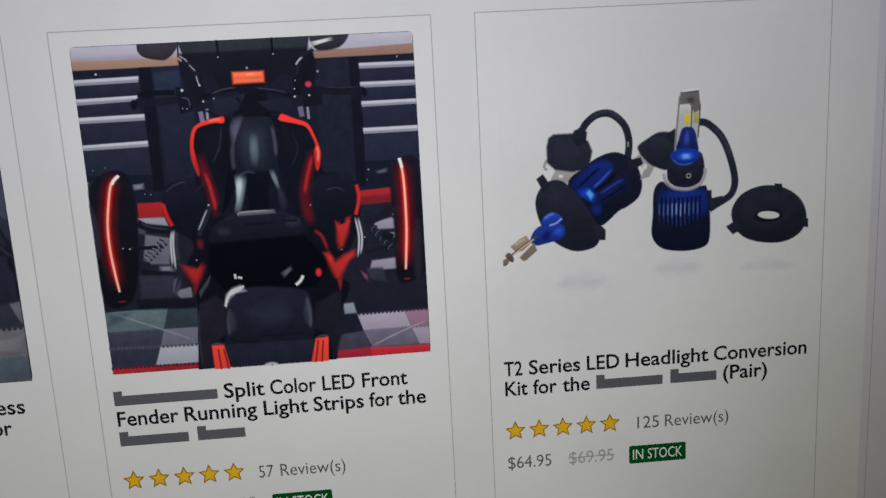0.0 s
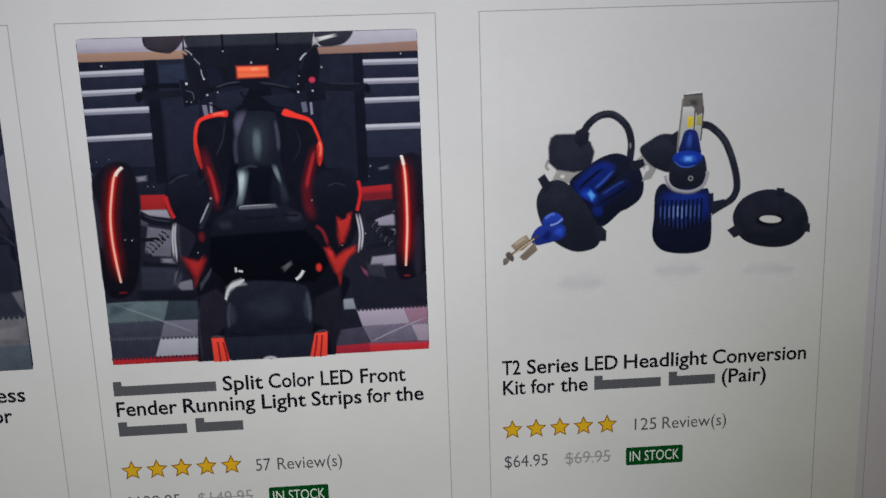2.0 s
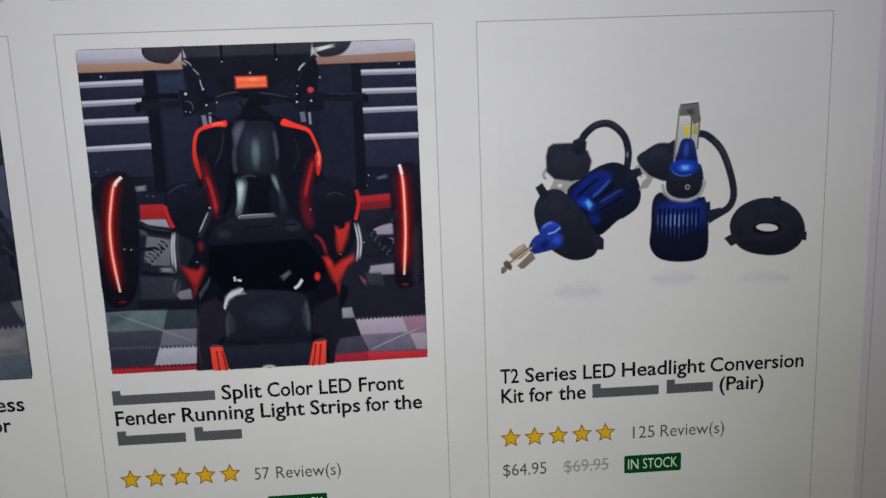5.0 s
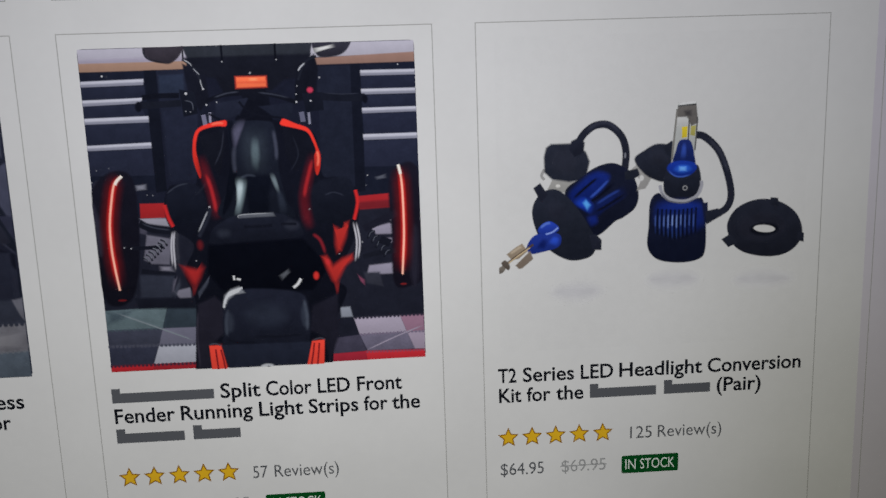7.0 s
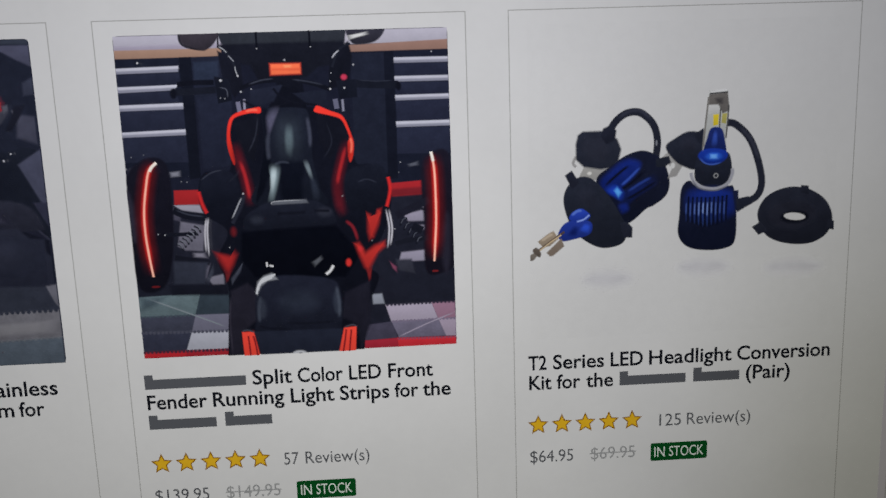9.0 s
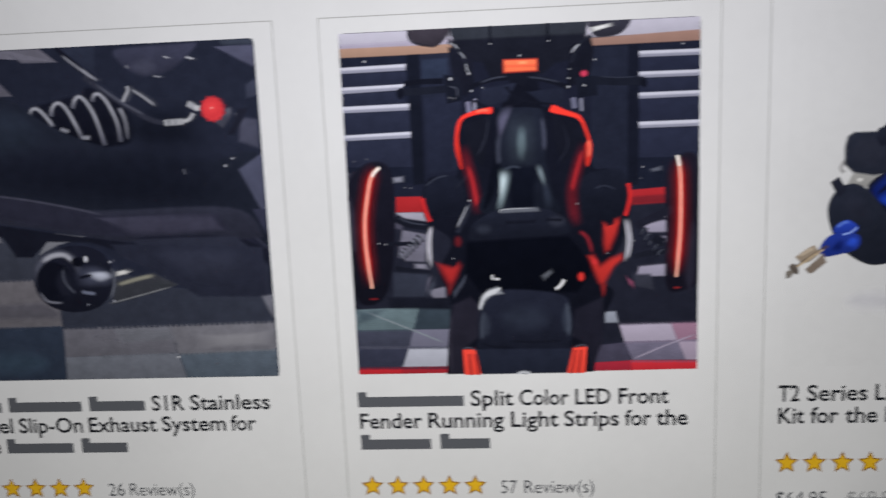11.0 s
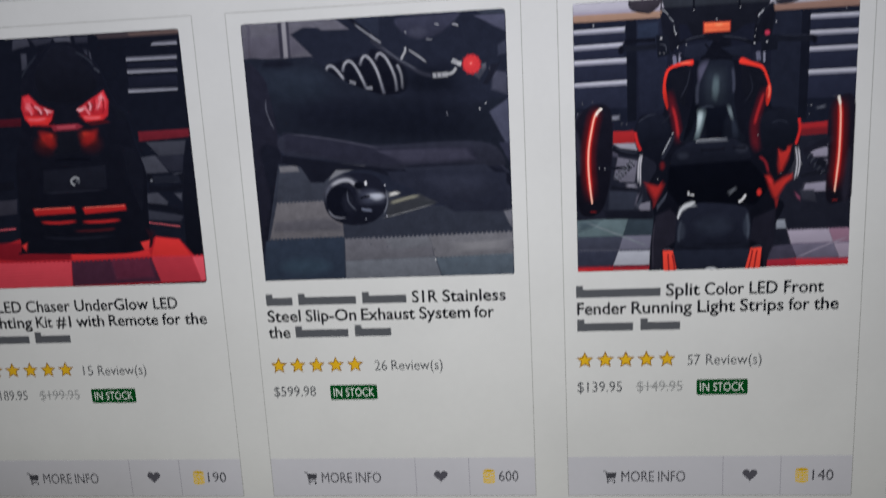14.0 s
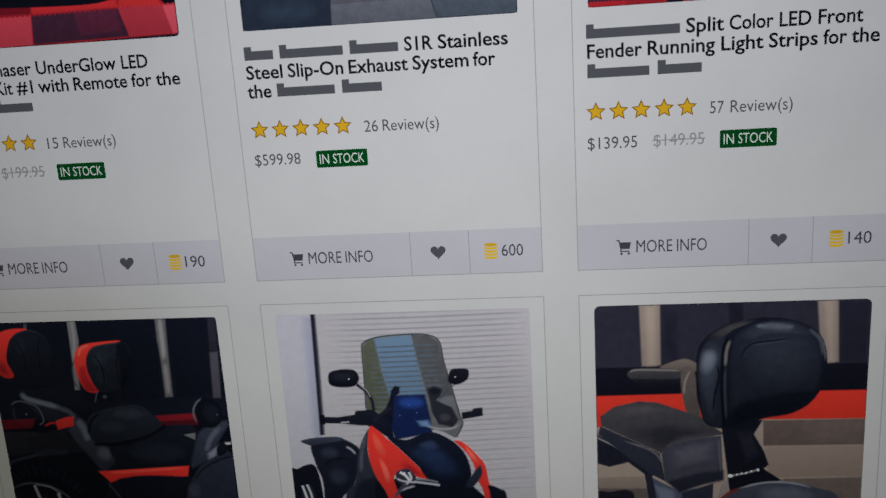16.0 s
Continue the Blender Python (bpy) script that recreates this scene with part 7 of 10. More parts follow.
    poly(ph, "tail_pipe", (44, 45, 45), [(61.1, 29.6), (67.1, 30.7), (71, 29.2), (65, 28)], 1.16)
    poly(ph, "arm_side", (29, 30, 38), [(52.4, 42.1), (72, 41.8), (98.2, 40), (98.1, 25.6), (77.7, 25.6), (71.8, 29.5), (61.6, 35.2), (54.3, 38.5)], 1.3)
    blob(ph, "side_light", (37, 38, 47), [(67.5, 39.8), (89.2, 39.5), (93.2, 32.3), (80.1, 30.1), (71.6, 34.4)], 6.3)
    blob(ph, "muffler", (17, 17, 23), [(26.9, 31.3), (27.7, 35.7), (30.7, 39.6), (35.8, 41.6), (42.5, 42.2), (48.9, 40), (51.5, 35.5), (51.6, 30.4), (49.7, 26), (45.5, 22.8), (38.7, 21.7), (32, 23.2), (28.1, 26.7)], 0.6)
    line(ph, "muffler_rim", (72, 73, 82), 1.47, [(27.8, 29.2), (28.6, 35.4), (32.2, 39.1), (37.2, 39.8), (40.5, 37.2), (41.5, 32.8)], 1.9)
    line(ph, "muffler_rim", (160, 160, 168), 0.84, [(29.8, 37.2), (33.6, 39.2), (37.6, 39.3), (40.3, 36.8)], 1.5)
    blob(ph, "sheen", (62, 64, 77), [(41.7, 35), (47.5, 35.4), (51.3, 33.1), (51.3, 30.2), (45.9, 29.5), (41.3, 30.3)], 3.8)
    blob(ph, "sheen", (168, 171, 184), [(44.2, 33.6), (49.6, 34), (51.2, 32.2), (47.2, 31)], 2.3)
    line(ph, "muffler_streak", (10, 10, 15), 0.63, [(41, 32.1), (43.3, 32.7), (45.5, 33.1)], 1.1)
    line(ph, "muffler_streak", (98, 102, 118), 0.63, [(41.2, 28.1), (43.4, 27.6), (46, 27.3)], 1.1)
    oval(ph, "muffler_opening", (8, 8, 12), 33.4, 31.3, 5.7, 6.1, 1.1, 0)
    oval(ph, "opening_wall", (22, 22, 28), 36.5, 30.7, 2.1, 3.8, 2.9, 0)
    line(ph, "opening_lip", (70, 72, 80), 0.42, [(36.4, 35.6), (36.7, 31.1), (39.8, 27.2)], 0.6)
    line(ph, "muffler_rim", (100, 100, 107), 0.53, [(28.2, 28.3), (30.6, 25.3), (35.5, 24.7)], 0.7)
    oval(ph, "rivet_hole", (6, 6, 9), 41.2, 37.2, 1.9, 1.5, 0.8, 0)
    oval(ph, "rivet", (206, 206, 212), 43.9, 38, 0.5, 0.9, 0.6, 0)
    line(ph, "muffler_edge", (90, 92, 99), 0.42, [(51.5, 35.5), (52, 30.4), (50.1, 25.3)], 0.6)
    oval(ph, "rivet", (170, 170, 178), 51.3, 36.9, 0.3, 0.4, 0.4, 0)
    oval(ph, "rivet", (150, 150, 158), 51.4, 24.9, 0.3, 0.4, 0.4, 0)
    oval(ph, "rivet", (110, 112, 120), 43.1, 24, 0.3, 0.4, 0.4, 0)
    line(ph, "hose", (17, 17, 23), 1.7, [(42.5, 100), (52.6, 90.3)], 0.8)
    line(ph, "hose", (40, 40, 47), 1.4, [(49.6, 91.4), (55.7, 86.5), (63.1, 81.5), (68, 78.5), (72.1, 77.3)], 1)
    line(ph, "hose_sheen", (74, 75, 83), 0.4, [(52.6, 89.4), (60, 83.8), (66.8, 79.7)], 1)
    line(ph, "cable_sheen", (130, 130, 136), 0.4, [(43.6, 97.8), (47.8, 94.4), (52.5, 90.6)], 0.7)
    line(ph, "cable_sheen", (140, 140, 146), 0.4, [(49.1, 93.8), (51.5, 91.7), (53.8, 90)], 0.7)
    line(ph, "hose_fitting", (150, 150, 152), 1.7, [(72.2, 77.3), (78, 77.5)], 0.7)
    line(ph, "hose_fitting", (190, 190, 191), 0.6, [(72.2, 77.8), (77.9, 78)], 0.8)
    line(ph, "fitting_groove", (84, 84, 88), 0.4, [(73.7, 78.1), (73.8, 76.4)])
    line(ph, "fitting_groove", (110, 110, 114), 0.4, [(75.5, 78.2), (75.6, 76.4)])
    line(ph, "hose_fitting", (160, 160, 162), 1.0, [(78, 77.5), (79.8, 78.1), (81.1, 79.7)], 0.7)
    line(ph, "hose_fitting", (150, 150, 153), 1.7, [(79.6, 82.6), (81.6, 81.5)], 0.7)
    line(ph, "hose_fitting", (176, 176, 178), 1.5, [(81.5, 81.3), (83.1, 81)], 0.7)
    line(ph, "fitting_groove", (80, 80, 84), 0.3, [(81, 82.6), (80.7, 81.1)])
    poly(ph, "adjuster_mount", (58, 58, 66), [(87.1, 77.1), (92.2, 80.9), (92.2, 78.7), (89.5, 75.1)], 0.86)
    poly(ph, "mount_side", (84, 84, 92), [(90.3, 80.7), (92.2, 81.1), (92.4, 79.4), (90.8, 78.2)], 0.86)
    poly(ph, "shock_body", (62, 62, 74), [(94.7, 78), (100.2, 77.2), (100.3, 69), (93.9, 71.2)], 1.46)
    line(ph, "shock_ring", (84, 84, 94), 0.4, [(93.2, 79.6), (93.9, 77.4), (93, 74.3)], 0.7)
    poly(ph, "shock_collar", (22, 22, 28), [(94.1, 80.5), (97.3, 80.7), (95.6, 77.4), (92.6, 73.1), (90.7, 73.2), (92.8, 76.9)], 0.98)
    oval(ph, "adjuster_knob", (204, 48, 48), 86.9, 80.7, 3.3, 3.5, 0.8)
    oval(ph, "knob_notch", (150, 32, 36), 90.1, 79.5, 0.4, 0.4, 0.54)
    oval(ph, "knob_notch", (150, 32, 36), 88.9, 77.9, 0.4, 0.4, 0.54)
    oval(ph, "knob_notch", (150, 32, 36), 87.2, 77.2, 0.4, 0.4, 0.54)
    oval(ph, "knob_notch", (150, 32, 36), 85.3, 77.6, 0.4, 0.4, 0.54)
    oval(ph, "knob_notch", (150, 32, 36), 83.9, 79, 0.4, 0.4, 0.54)
    oval(ph, "knob_notch", (150, 32, 36), 83.5, 80.9, 0.4, 0.4, 0.54)
    oval(ph, "knob_notch", (150, 32, 36), 84.1, 82.8, 0.4, 0.4, 0.54)
    oval(ph, "knob_notch", (150, 32, 36), 85.6, 84, 0.4, 0.4, 0.54)
    oval(ph, "knob_notch", (150, 32, 36), 87.5, 84.1, 0.4, 0.4, 0.54)
    oval(ph, "knob_notch", (150, 32, 36), 89.2, 83.2, 0.4, 0.4, 0.54)
    oval(ph, "knob_notch", (150, 32, 36), 90.1, 81.5, 0.4, 0.4, 0.54)
    oval(ph, "knob_face", (220, 58, 56), 86.7, 81.2, 1.4, 1.4, 2.44)
    oval(ph, "knob_screw", (240, 150, 140), 86.7, 81, 0.3, 0.3, 0.44)
    line(ph, "clip", (160, 160, 164), 0.7, [(62.4, 88.2), (62.4, 86.8), (61.3, 85), (60.7, 83.8)], 0.7)
    line(ph, "clip", (150, 150, 154), 0.4, [(63.3, 87.4), (67, 84.8), (70.4, 82.1)], 0.7)
    line(ph, "glint", (144, 144, 149), 0.4, [(73.9, 96), (75.5, 95.5)])
    line(ph, "glint", (127, 127, 132), 0.3, [(76.1, 98.2), (76.4, 97)])
    line(ph, "glint", (166, 166, 171), 0.5, [(80.4, 95.6), (82.6, 94.9)])
    line(ph, "glint", (127, 127, 132), 0.3, [(82.9, 94.5), (85.1, 93.7)])
    line(ph, "glint", (93, 93, 98), 0.2, [(86.7, 94.3), (87.7, 93.9)])
    line(ph, "glint", (119, 119, 124), 0.4, [(70.4, 90.7), (72.7, 90.3)])
    line(ph, "glint", (110, 110, 115), 0.3, [(67.8, 87.3), (69.2, 86.9)])
    line(ph, "glint", (127, 127, 132), 0.3, [(73.9, 87.6), (74.2, 87.1)])
    line(ph, "glint", (127, 127, 132), 0.4, [(62.7, 94), (63.1, 93.2)])
    line(ph, "glint", (102, 102, 107), 0.3, [(68.2, 92.7), (68.5, 92)])
    line(ph, "glint", (178, 178, 183), 0.5, [(91.4, 66.6), (91.7, 66.2)])
    line(ph, "glint", (170, 170, 175), 0.5, [(89.1, 64.7), (89.4, 64)])
    line(ph, "glint", (76, 76, 81), 0.5, [(76.7, 63.9), (77.1, 62.3)])
    line(ph, "glint", (93, 93, 98), 0.3, [(59, 96.1), (59.2, 95.7)])


def photo_front_view(ph):
    poly(ph, "worktop", (58, 48, 48), [(66.8, 99.7), (100.2, 99.8), (100.5, 98), (67.7, 97.9)], 0.8)
    poly(ph, "worktop", (96, 76, 68), [(79.5, 99.5), (100, 99.7), (100.1, 98.4), (80.5, 98.4)], 0.92)
    poly(ph, "backdrop_panel", (56, 56, 64), [(32.8, 99.7), (38.8, 100), (39.4, 97), (32.1, 95.7)], 0.92)
    poly(ph, "backdrop_panel", (44, 44, 52), [(39.8, 99.3), (49.3, 99.5), (47.8, 97.6), (41.8, 96.9)], 0.92)
    poly(ph, "backdrop_panel", (74, 74, 82), [(49.3, 99.5), (56.3, 99.4), (56.5, 97.2), (50.1, 97.5)], 0.92)
    poly(ph, "backdrop_panel", (58, 58, 66), [(35.3, 93.9), (37.5, 94), (37, 88.4), (34.8, 87.9)], 0.92)
    poly(ph, "backdrop_panel", (56, 56, 64), [(61.1, 94.2), (62.5, 94.2), (62.5, 88.3), (61.5, 89.4)], 0.92)
    poly(ph, "backdrop_panel", (60, 60, 68), [(63, 93.7), (63.8, 93.6), (64.1, 89.3), (63.2, 89.9)], 0.92)
    poly(ph, "backdrop_panel", (40, 40, 48), [(58, 99.3), (63.5, 99.2), (63.1, 96.9), (58.2, 96.9)], 0.92)
    poly(ph, "drawer_handle", (82, 82, 91), [(89.4, 95.6), (98.8, 95.8), (98.8, 94.3), (88.4, 94.4)], 0.4)
    poly(ph, "handle_top", (148, 148, 158), [(88.9, 95), (98.8, 95), (98.8, 94.3), (88.4, 94.4)])
    poly(ph, "drawer_handle", (82, 82, 91), [(77.8, 90.6), (98.1, 90.4), (98.2, 89.1), (77.8, 89.1)], 0.4)
    poly(ph, "handle_top", (148, 148, 158), [(77.8, 89.9), (98.2, 89.7), (98.2, 89.1), (77.8, 89.1)])
    poly(ph, "drawer_handle", (82, 82, 91), [(77.6, 85.9), (97.7, 85.5), (97.8, 84.3), (77.6, 84.4)], 0.4)
    poly(ph, "handle_top", (148, 148, 158), [(77.6, 85.1), (97.8, 84.9), (97.8, 84.3), (77.6, 84.4)])
    poly(ph, "drawer_handle", (82, 82, 91), [(77.1, 78.5), (97.1, 78.2), (97.1, 77.1), (77.1, 77)], 0.4)
    poly(ph, "handle_top", (148, 148, 158), [(77.1, 77.8), (97.1, 77.6), (97.1, 77.1), (77.1, 77)])
    line(ph, "glint", (160, 160, 166), 0.4, [(78.1, 94.2), (78.7, 94.8)], 0.5)
    line(ph, "glint", (160, 160, 166), 0.4, [(80, 94.6), (81, 95.2)], 0.5)
    line(ph, "glint", (160, 160, 166), 0.4, [(81.7, 94.9), (82, 95.3)], 0.5)
    poly(ph, "drawer_front", (22, 23, 32), [(77.9, 88.1), (97.6, 88.1), (97.6, 86.1), (78.1, 86.3)], 0.6)
    poly(ph, "drawer_front", (22, 23, 32), [(77.7, 83.1), (97.4, 83), (97.4, 79.1), (77.6, 79.2)], 0.6)
    poly(ph, "red_strip", (104, 24, 30), [(79, 61.8), (99.6, 62.1), (100, 59.1), (78.9, 58.1)], 0.8)
    poly(ph, "red_strip", (70, 14, 20), [(9, 69), (35, 69.4), (34.5, 66.2), (9, 66.3)])
    poly(ph, "tile", (56, 56, 63), [(81.7, 57.6), (97.8, 57.6), (96.6, 52.3), (86.2, 52)], 0.86)
    poly(ph, "tile", (62, 62, 69), [(78.8, 51.7), (84.8, 52.3), (89.6, 45.5), (80.3, 45.4)], 0.86)
    poly(ph, "tile", (34, 34, 41), [(85, 52), (96.3, 52.1), (95.3, 45.8), (90.1, 45.7)], 0.86)
    poly(ph, "tile", (60, 60, 67), [(79.2, 37.2), (84, 37.5), (87.7, 33.7), (86.8, 31.4), (79.3, 33.4)], 0.86)
    poly(ph, "tile", (66, 66, 73), [(90.5, 37.1), (94.2, 37.2), (93.5, 33.5)], 0.86)
    poly(ph, "tile", (46, 46, 53), [(79.2, 30.5), (93.6, 28), (92.1, 25.7), (79, 26.8)], 0.86)
    poly(ph, "tile", (60, 60, 67), [(90.9, 45), (95.2, 45.3), (94.9, 44.7), (91.5, 43.9)], 0.86)
    line(ph, "suspension_arm", (13, 13, 17), 3.0, [(80.1, 43.7), (88.3, 42.6), (95.5, 43.5)])
    line(ph, "suspension_arm", (13, 13, 17), 2.1, [(80.7, 39.7), (89, 38.8), (96.3, 40.3)])
    line(ph, "suspension_arm", (12, 12, 16), 2.5, [(79.1, 32.3), (86.8, 31.2), (93.7, 28.9)])
    line(ph, "arm_sheen", (54, 56, 62), 0.4, [(82.4, 43.3), (88.2, 41.9), (94.1, 41.7)], 0.7)
    poly(ph, "arm_face", (26, 27, 33), [(82.5, 44.2), (93.2, 44.3), (94.1, 41.5), (83.3, 41.2)], 0.98)
    oval(ph, "glint", (110, 112, 118), 82, 42.4, 0.5, 0.5, 0.59)
    blob(ph, "wheel", (11, 11, 15), [(96.2, 49.4), (99.8, 59.3), (102.1, 59.2), (99.8, 12.3), (94, 12.5), (93.7, 28.9)], 1.01)
    blob(ph, "wheel", (11, 11, 15), [(7.4, 52.7), (13.5, 59.3), (16.3, 47.7), (10.4, 14.8), (-0.1, 12.7), (0.6, 36.6)], 1.01)
    line(ph, "suspension_arm", (13, 13, 17), 3.3, [(11.6, 42.1), (24.1, 42.8)])
    poly(ph, "tile", (44, 42, 48), [(10.5, 36.3), (24.3, 37), (23.3, 31.2), (9.5, 30.4)], 0.86)
    oval(ph, "under_light", (220, 96, 104), 79.1, 25.6, 0.3, 0.3, 0.45)
    oval(ph, "under_light", (220, 96, 104), 80.1, 25.4, 0.3, 0.3, 0.45)
    oval(ph, "under_light", (220, 96, 104), 81.1, 25.2, 0.3, 0.3, 0.45)
    oval(ph, "under_light", (220, 96, 104), 82.1, 25.1, 0.3, 0.3, 0.45)
    oval(ph, "under_light", (220, 96, 104), 83.2, 24.9, 0.3, 0.3, 0.45)
    oval(ph, "under_light", (220, 96, 104), 84.2, 24.8, 0.3, 0.3, 0.45)
    oval(ph, "under_light", (220, 96, 104), 85.2, 24.6, 0.3, 0.3, 0.45)
    oval(ph, "under_light", (220, 96, 104), 86.2, 24.5, 0.3, 0.3, 0.45)
    oval(ph, "under_light", (220, 96, 104), 87.2, 24.3, 0.3, 0.3, 0.45)
    oval(ph, "under_light", (220, 96, 104), 88.3, 24.1, 0.3, 0.3, 0.45)
    oval(ph, "under_light", (220, 96, 104), 89.3, 24, 0.3, 0.3, 0.45)
    oval(ph, "under_light", (220, 96, 104), 90.3, 23.8, 0.3, 0.3, 0.45)
    oval(ph, "under_light", (220, 96, 104), 91.3, 23.7, 0.3, 0.3, 0.45)
    line(ph, "under_glow", (120, 22, 30), 0.9, [(78.5, 25.2), (91.8, 23.1)], 1.8)
    oval(ph, "under_light", (200, 80, 88), 9, 24.5, 0.4, 0.4, 0.47)
    oval(ph, "under_light", (200, 80, 88), 10.1, 24.6, 0.4, 0.4, 0.47)
    oval(ph, "under_light", (200, 80, 88), 11.2, 24.6, 0.4, 0.4, 0.47)
    oval(ph, "under_light", (200, 80, 88), 12.4, 24.7, 0.4, 0.4, 0.47)
    oval(ph, "under_light", (200, 80, 88), 13.5, 24.7, 0.4, 0.4, 0.47)
    oval(ph, "under_light", (200, 80, 88), 14.6, 24.7, 0.4, 0.4, 0.47)
    oval(ph, "under_light", (200, 80, 88), 15.8, 24.8, 0.4, 0.4, 0.47)
    oval(ph, "under_light", (200, 80, 88), 16.9, 24.8, 0.4, 0.4, 0.47)
    oval(ph, "under_light", (200, 80, 88), 18, 24.9, 0.4, 0.4, 0.47)
    oval(ph, "under_light", (200, 80, 88), 19.2, 24.9, 0.4, 0.4, 0.47)
    oval(ph, "under_light", (200, 80, 88), 20.3, 25, 0.4, 0.4, 0.47)
    oval(ph, "under_light", (200, 80, 88), 21.4, 25, 0.4, 0.4, 0.47)
    poly(ph, "red_floor", (168, 26, 28), [(-3.9, 12.8), (22.7, 20.5), (30.6, 15.5), (55.3, 14.8), (77.8, 17.7), (81.1, 19.9), (90.6, 18.5), (96.3, 11.2), (100.2, 11.1), (100.2, 1), (-4.1, -1.9)], 0.86)
    poly(ph, "floor_shade", (120, 16, 22), [(3.5, 18.6), (22.5, 19.3), (44.2, 14.8), (43.7, 11.5), (19.9, 11.5), (-1.1, 13.9)], 1.46)
    poly(ph, "red_tile", (210, 44, 38), [(81, 19.5), (90.5, 18.2), (94.9, 11.5), (78.2, 12)], 0.92)
    poly(ph, "red_tile", (206, 40, 38), [(44.3, 13.9), (77.3, 14.1), (78.1, 11.5), (44.4, 11.2)], 0.86)
    poly(ph, "tile", (60, 28, 40), [(43.8, 11), (77.9, 11.5), (81, 1.1), (42.9, 0.4)], 0.8)
    poly(ph, "tile_shade", (84, 30, 44), [(60.9, 11), (76.9, 11.1), (78.3, 3.4), (62.2, 2.6)], 2.06)
    poly(ph, "red_tile", (172, 44, 52), [(78.1, 11.5), (94.9, 11.5), (98, 1.1), (81, 1.1)], 0.8)
    poly(ph, "red_tile", (212, 74, 84), [(95.1, 11.3), (100.2, 11.4), (100.2, 1.4), (98, 1)], 0.86)
    poly(ph, "red_tile", (196, 58, 66), [(-3, 11), (43.6, 10.9), (42.6, 0.4), (-5.3, -1.6)], 1.01)
    line(ph, "tile_rib", (140, 34, 42), 0.3, [(79.2, 8.3), (96.3, 9.8)])
    line(ph, "tile_rib", (140, 34, 42), 0.3, [(79.5, 7.3), (96.5, 8.7)])
    line(ph, "tile_rib", (140, 34, 42), 0.3, [(79.8, 6.4), (96.8, 7.6)])
    line(ph, "tile_rib", (140, 34, 42), 0.3, [(80.2, 5.4), (97, 6.5)])
    line(ph, "tile_rib", (140, 34, 42), 0.3, [(80.5, 4.5), (97.2, 5.5)])
    line(ph, "tile_rib", (140, 34, 42), 0.3, [(80.8, 3.5), (97.5, 4.4)])
    line(ph, "tile_rib", (140, 34, 42), 0.3, [(81.2, 2.6), (97.7, 3.3)])
    line(ph, "tile_rib", (140, 34, 42), 0.3, [(81.5, 1.6), (97.9, 2.2)])
    line(ph, "tile_rib", (172, 46, 54), 0.3, [(-2, 9.5), (42.8, 9.5)])
    line(ph, "tile_rib", (172, 46, 54), 0.3, [(-2.3, 8), (42.7, 8.2)])
    line(ph, "tile_rib", (172, 46, 54), 0.3, [(-2.6, 6.4), (42.7, 6.9)])
    line(ph, "tile_rib", (172, 46, 54), 0.3, [(-2.8, 4.8), (42.6, 5.7)])
    line(ph, "tile_rib", (172, 46, 54), 0.3, [(-3.1, 3.3), (42.5, 4.4)])
    line(ph, "tile_rib", (172, 46, 54), 0.3, [(-3.4, 1.7), (42.4, 3.2)])
    line(ph, "tile_rib", (172, 46, 54), 0.3, [(-3.7, 0.1), (42.4, 1.9)])
    oval(ph, "tile_tooth", (150, 22, 30), -0.6, 11.3, 0.5, 0.5, 0.5)
    oval(ph, "tile_tooth", (150, 22, 30), 1.5, 11.3, 0.5, 0.5, 0.5)
    oval(ph, "tile_tooth", (150, 22, 30), 3.6, 11.3, 0.5, 0.5, 0.5)
    oval(ph, "tile_tooth", (150, 22, 30), 5.6, 11.2, 0.5, 0.5, 0.5)
    oval(ph, "tile_tooth", (150, 22, 30), 7.7, 11.2, 0.5, 0.5, 0.5)
    oval(ph, "tile_tooth", (150, 22, 30), 9.8, 11.2, 0.5, 0.5, 0.5)
    oval(ph, "tile_tooth", (150, 22, 30), 11.8, 11.2, 0.5, 0.5, 0.5)
    oval(ph, "tile_tooth", (150, 22, 30), 13.9, 11.2, 0.5, 0.5, 0.5)
    oval(ph, "tile_tooth", (150, 22, 30), 16, 11.2, 0.5, 0.5, 0.5)
    oval(ph, "tile_tooth", (150, 22, 30), 18, 11.2, 0.5, 0.5, 0.5)
    oval(ph, "tile_tooth", (150, 22, 30), 20.1, 11.2, 0.5, 0.5, 0.5)
    oval(ph, "tile_tooth", (150, 22, 30), 22.1, 11.1, 0.5, 0.5, 0.5)
    oval(ph, "tile_tooth", (150, 22, 30), 24.2, 11.1, 0.5, 0.5, 0.5)
    oval(ph, "tile_tooth", (150, 22, 30), 26.3, 11.1, 0.5, 0.5, 0.5)
    oval(ph, "tile_tooth", (150, 22, 30), 28.3, 11.1, 0.5, 0.5, 0.5)
    oval(ph, "tile_tooth", (150, 22, 30), 30.3, 11.1, 0.5, 0.5, 0.5)
    oval(ph, "tile_tooth", (150, 22, 30), 32.4, 11.1, 0.5, 0.5, 0.5)
    oval(ph, "tile_tooth", (150, 22, 30), 34.4, 11.1, 0.5, 0.5, 0.5)
    oval(ph, "tile_tooth", (150, 22, 30), 36.5, 11.1, 0.5, 0.5, 0.5)
    oval(ph, "tile_tooth", (150, 22, 30), 38.5, 11.1, 0.5, 0.5, 0.5)
    oval(ph, "tile_tooth", (150, 22, 30), 40.6, 11, 0.5, 0.5, 0.5)
    oval(ph, "tile_tooth", (150, 22, 30), 42.6, 11, 0.5, 0.5, 0.5)
    oval(ph, "tile_tooth", (160, 26, 32), 45.3, 10.9, 0.5, 0.5, 0.5)
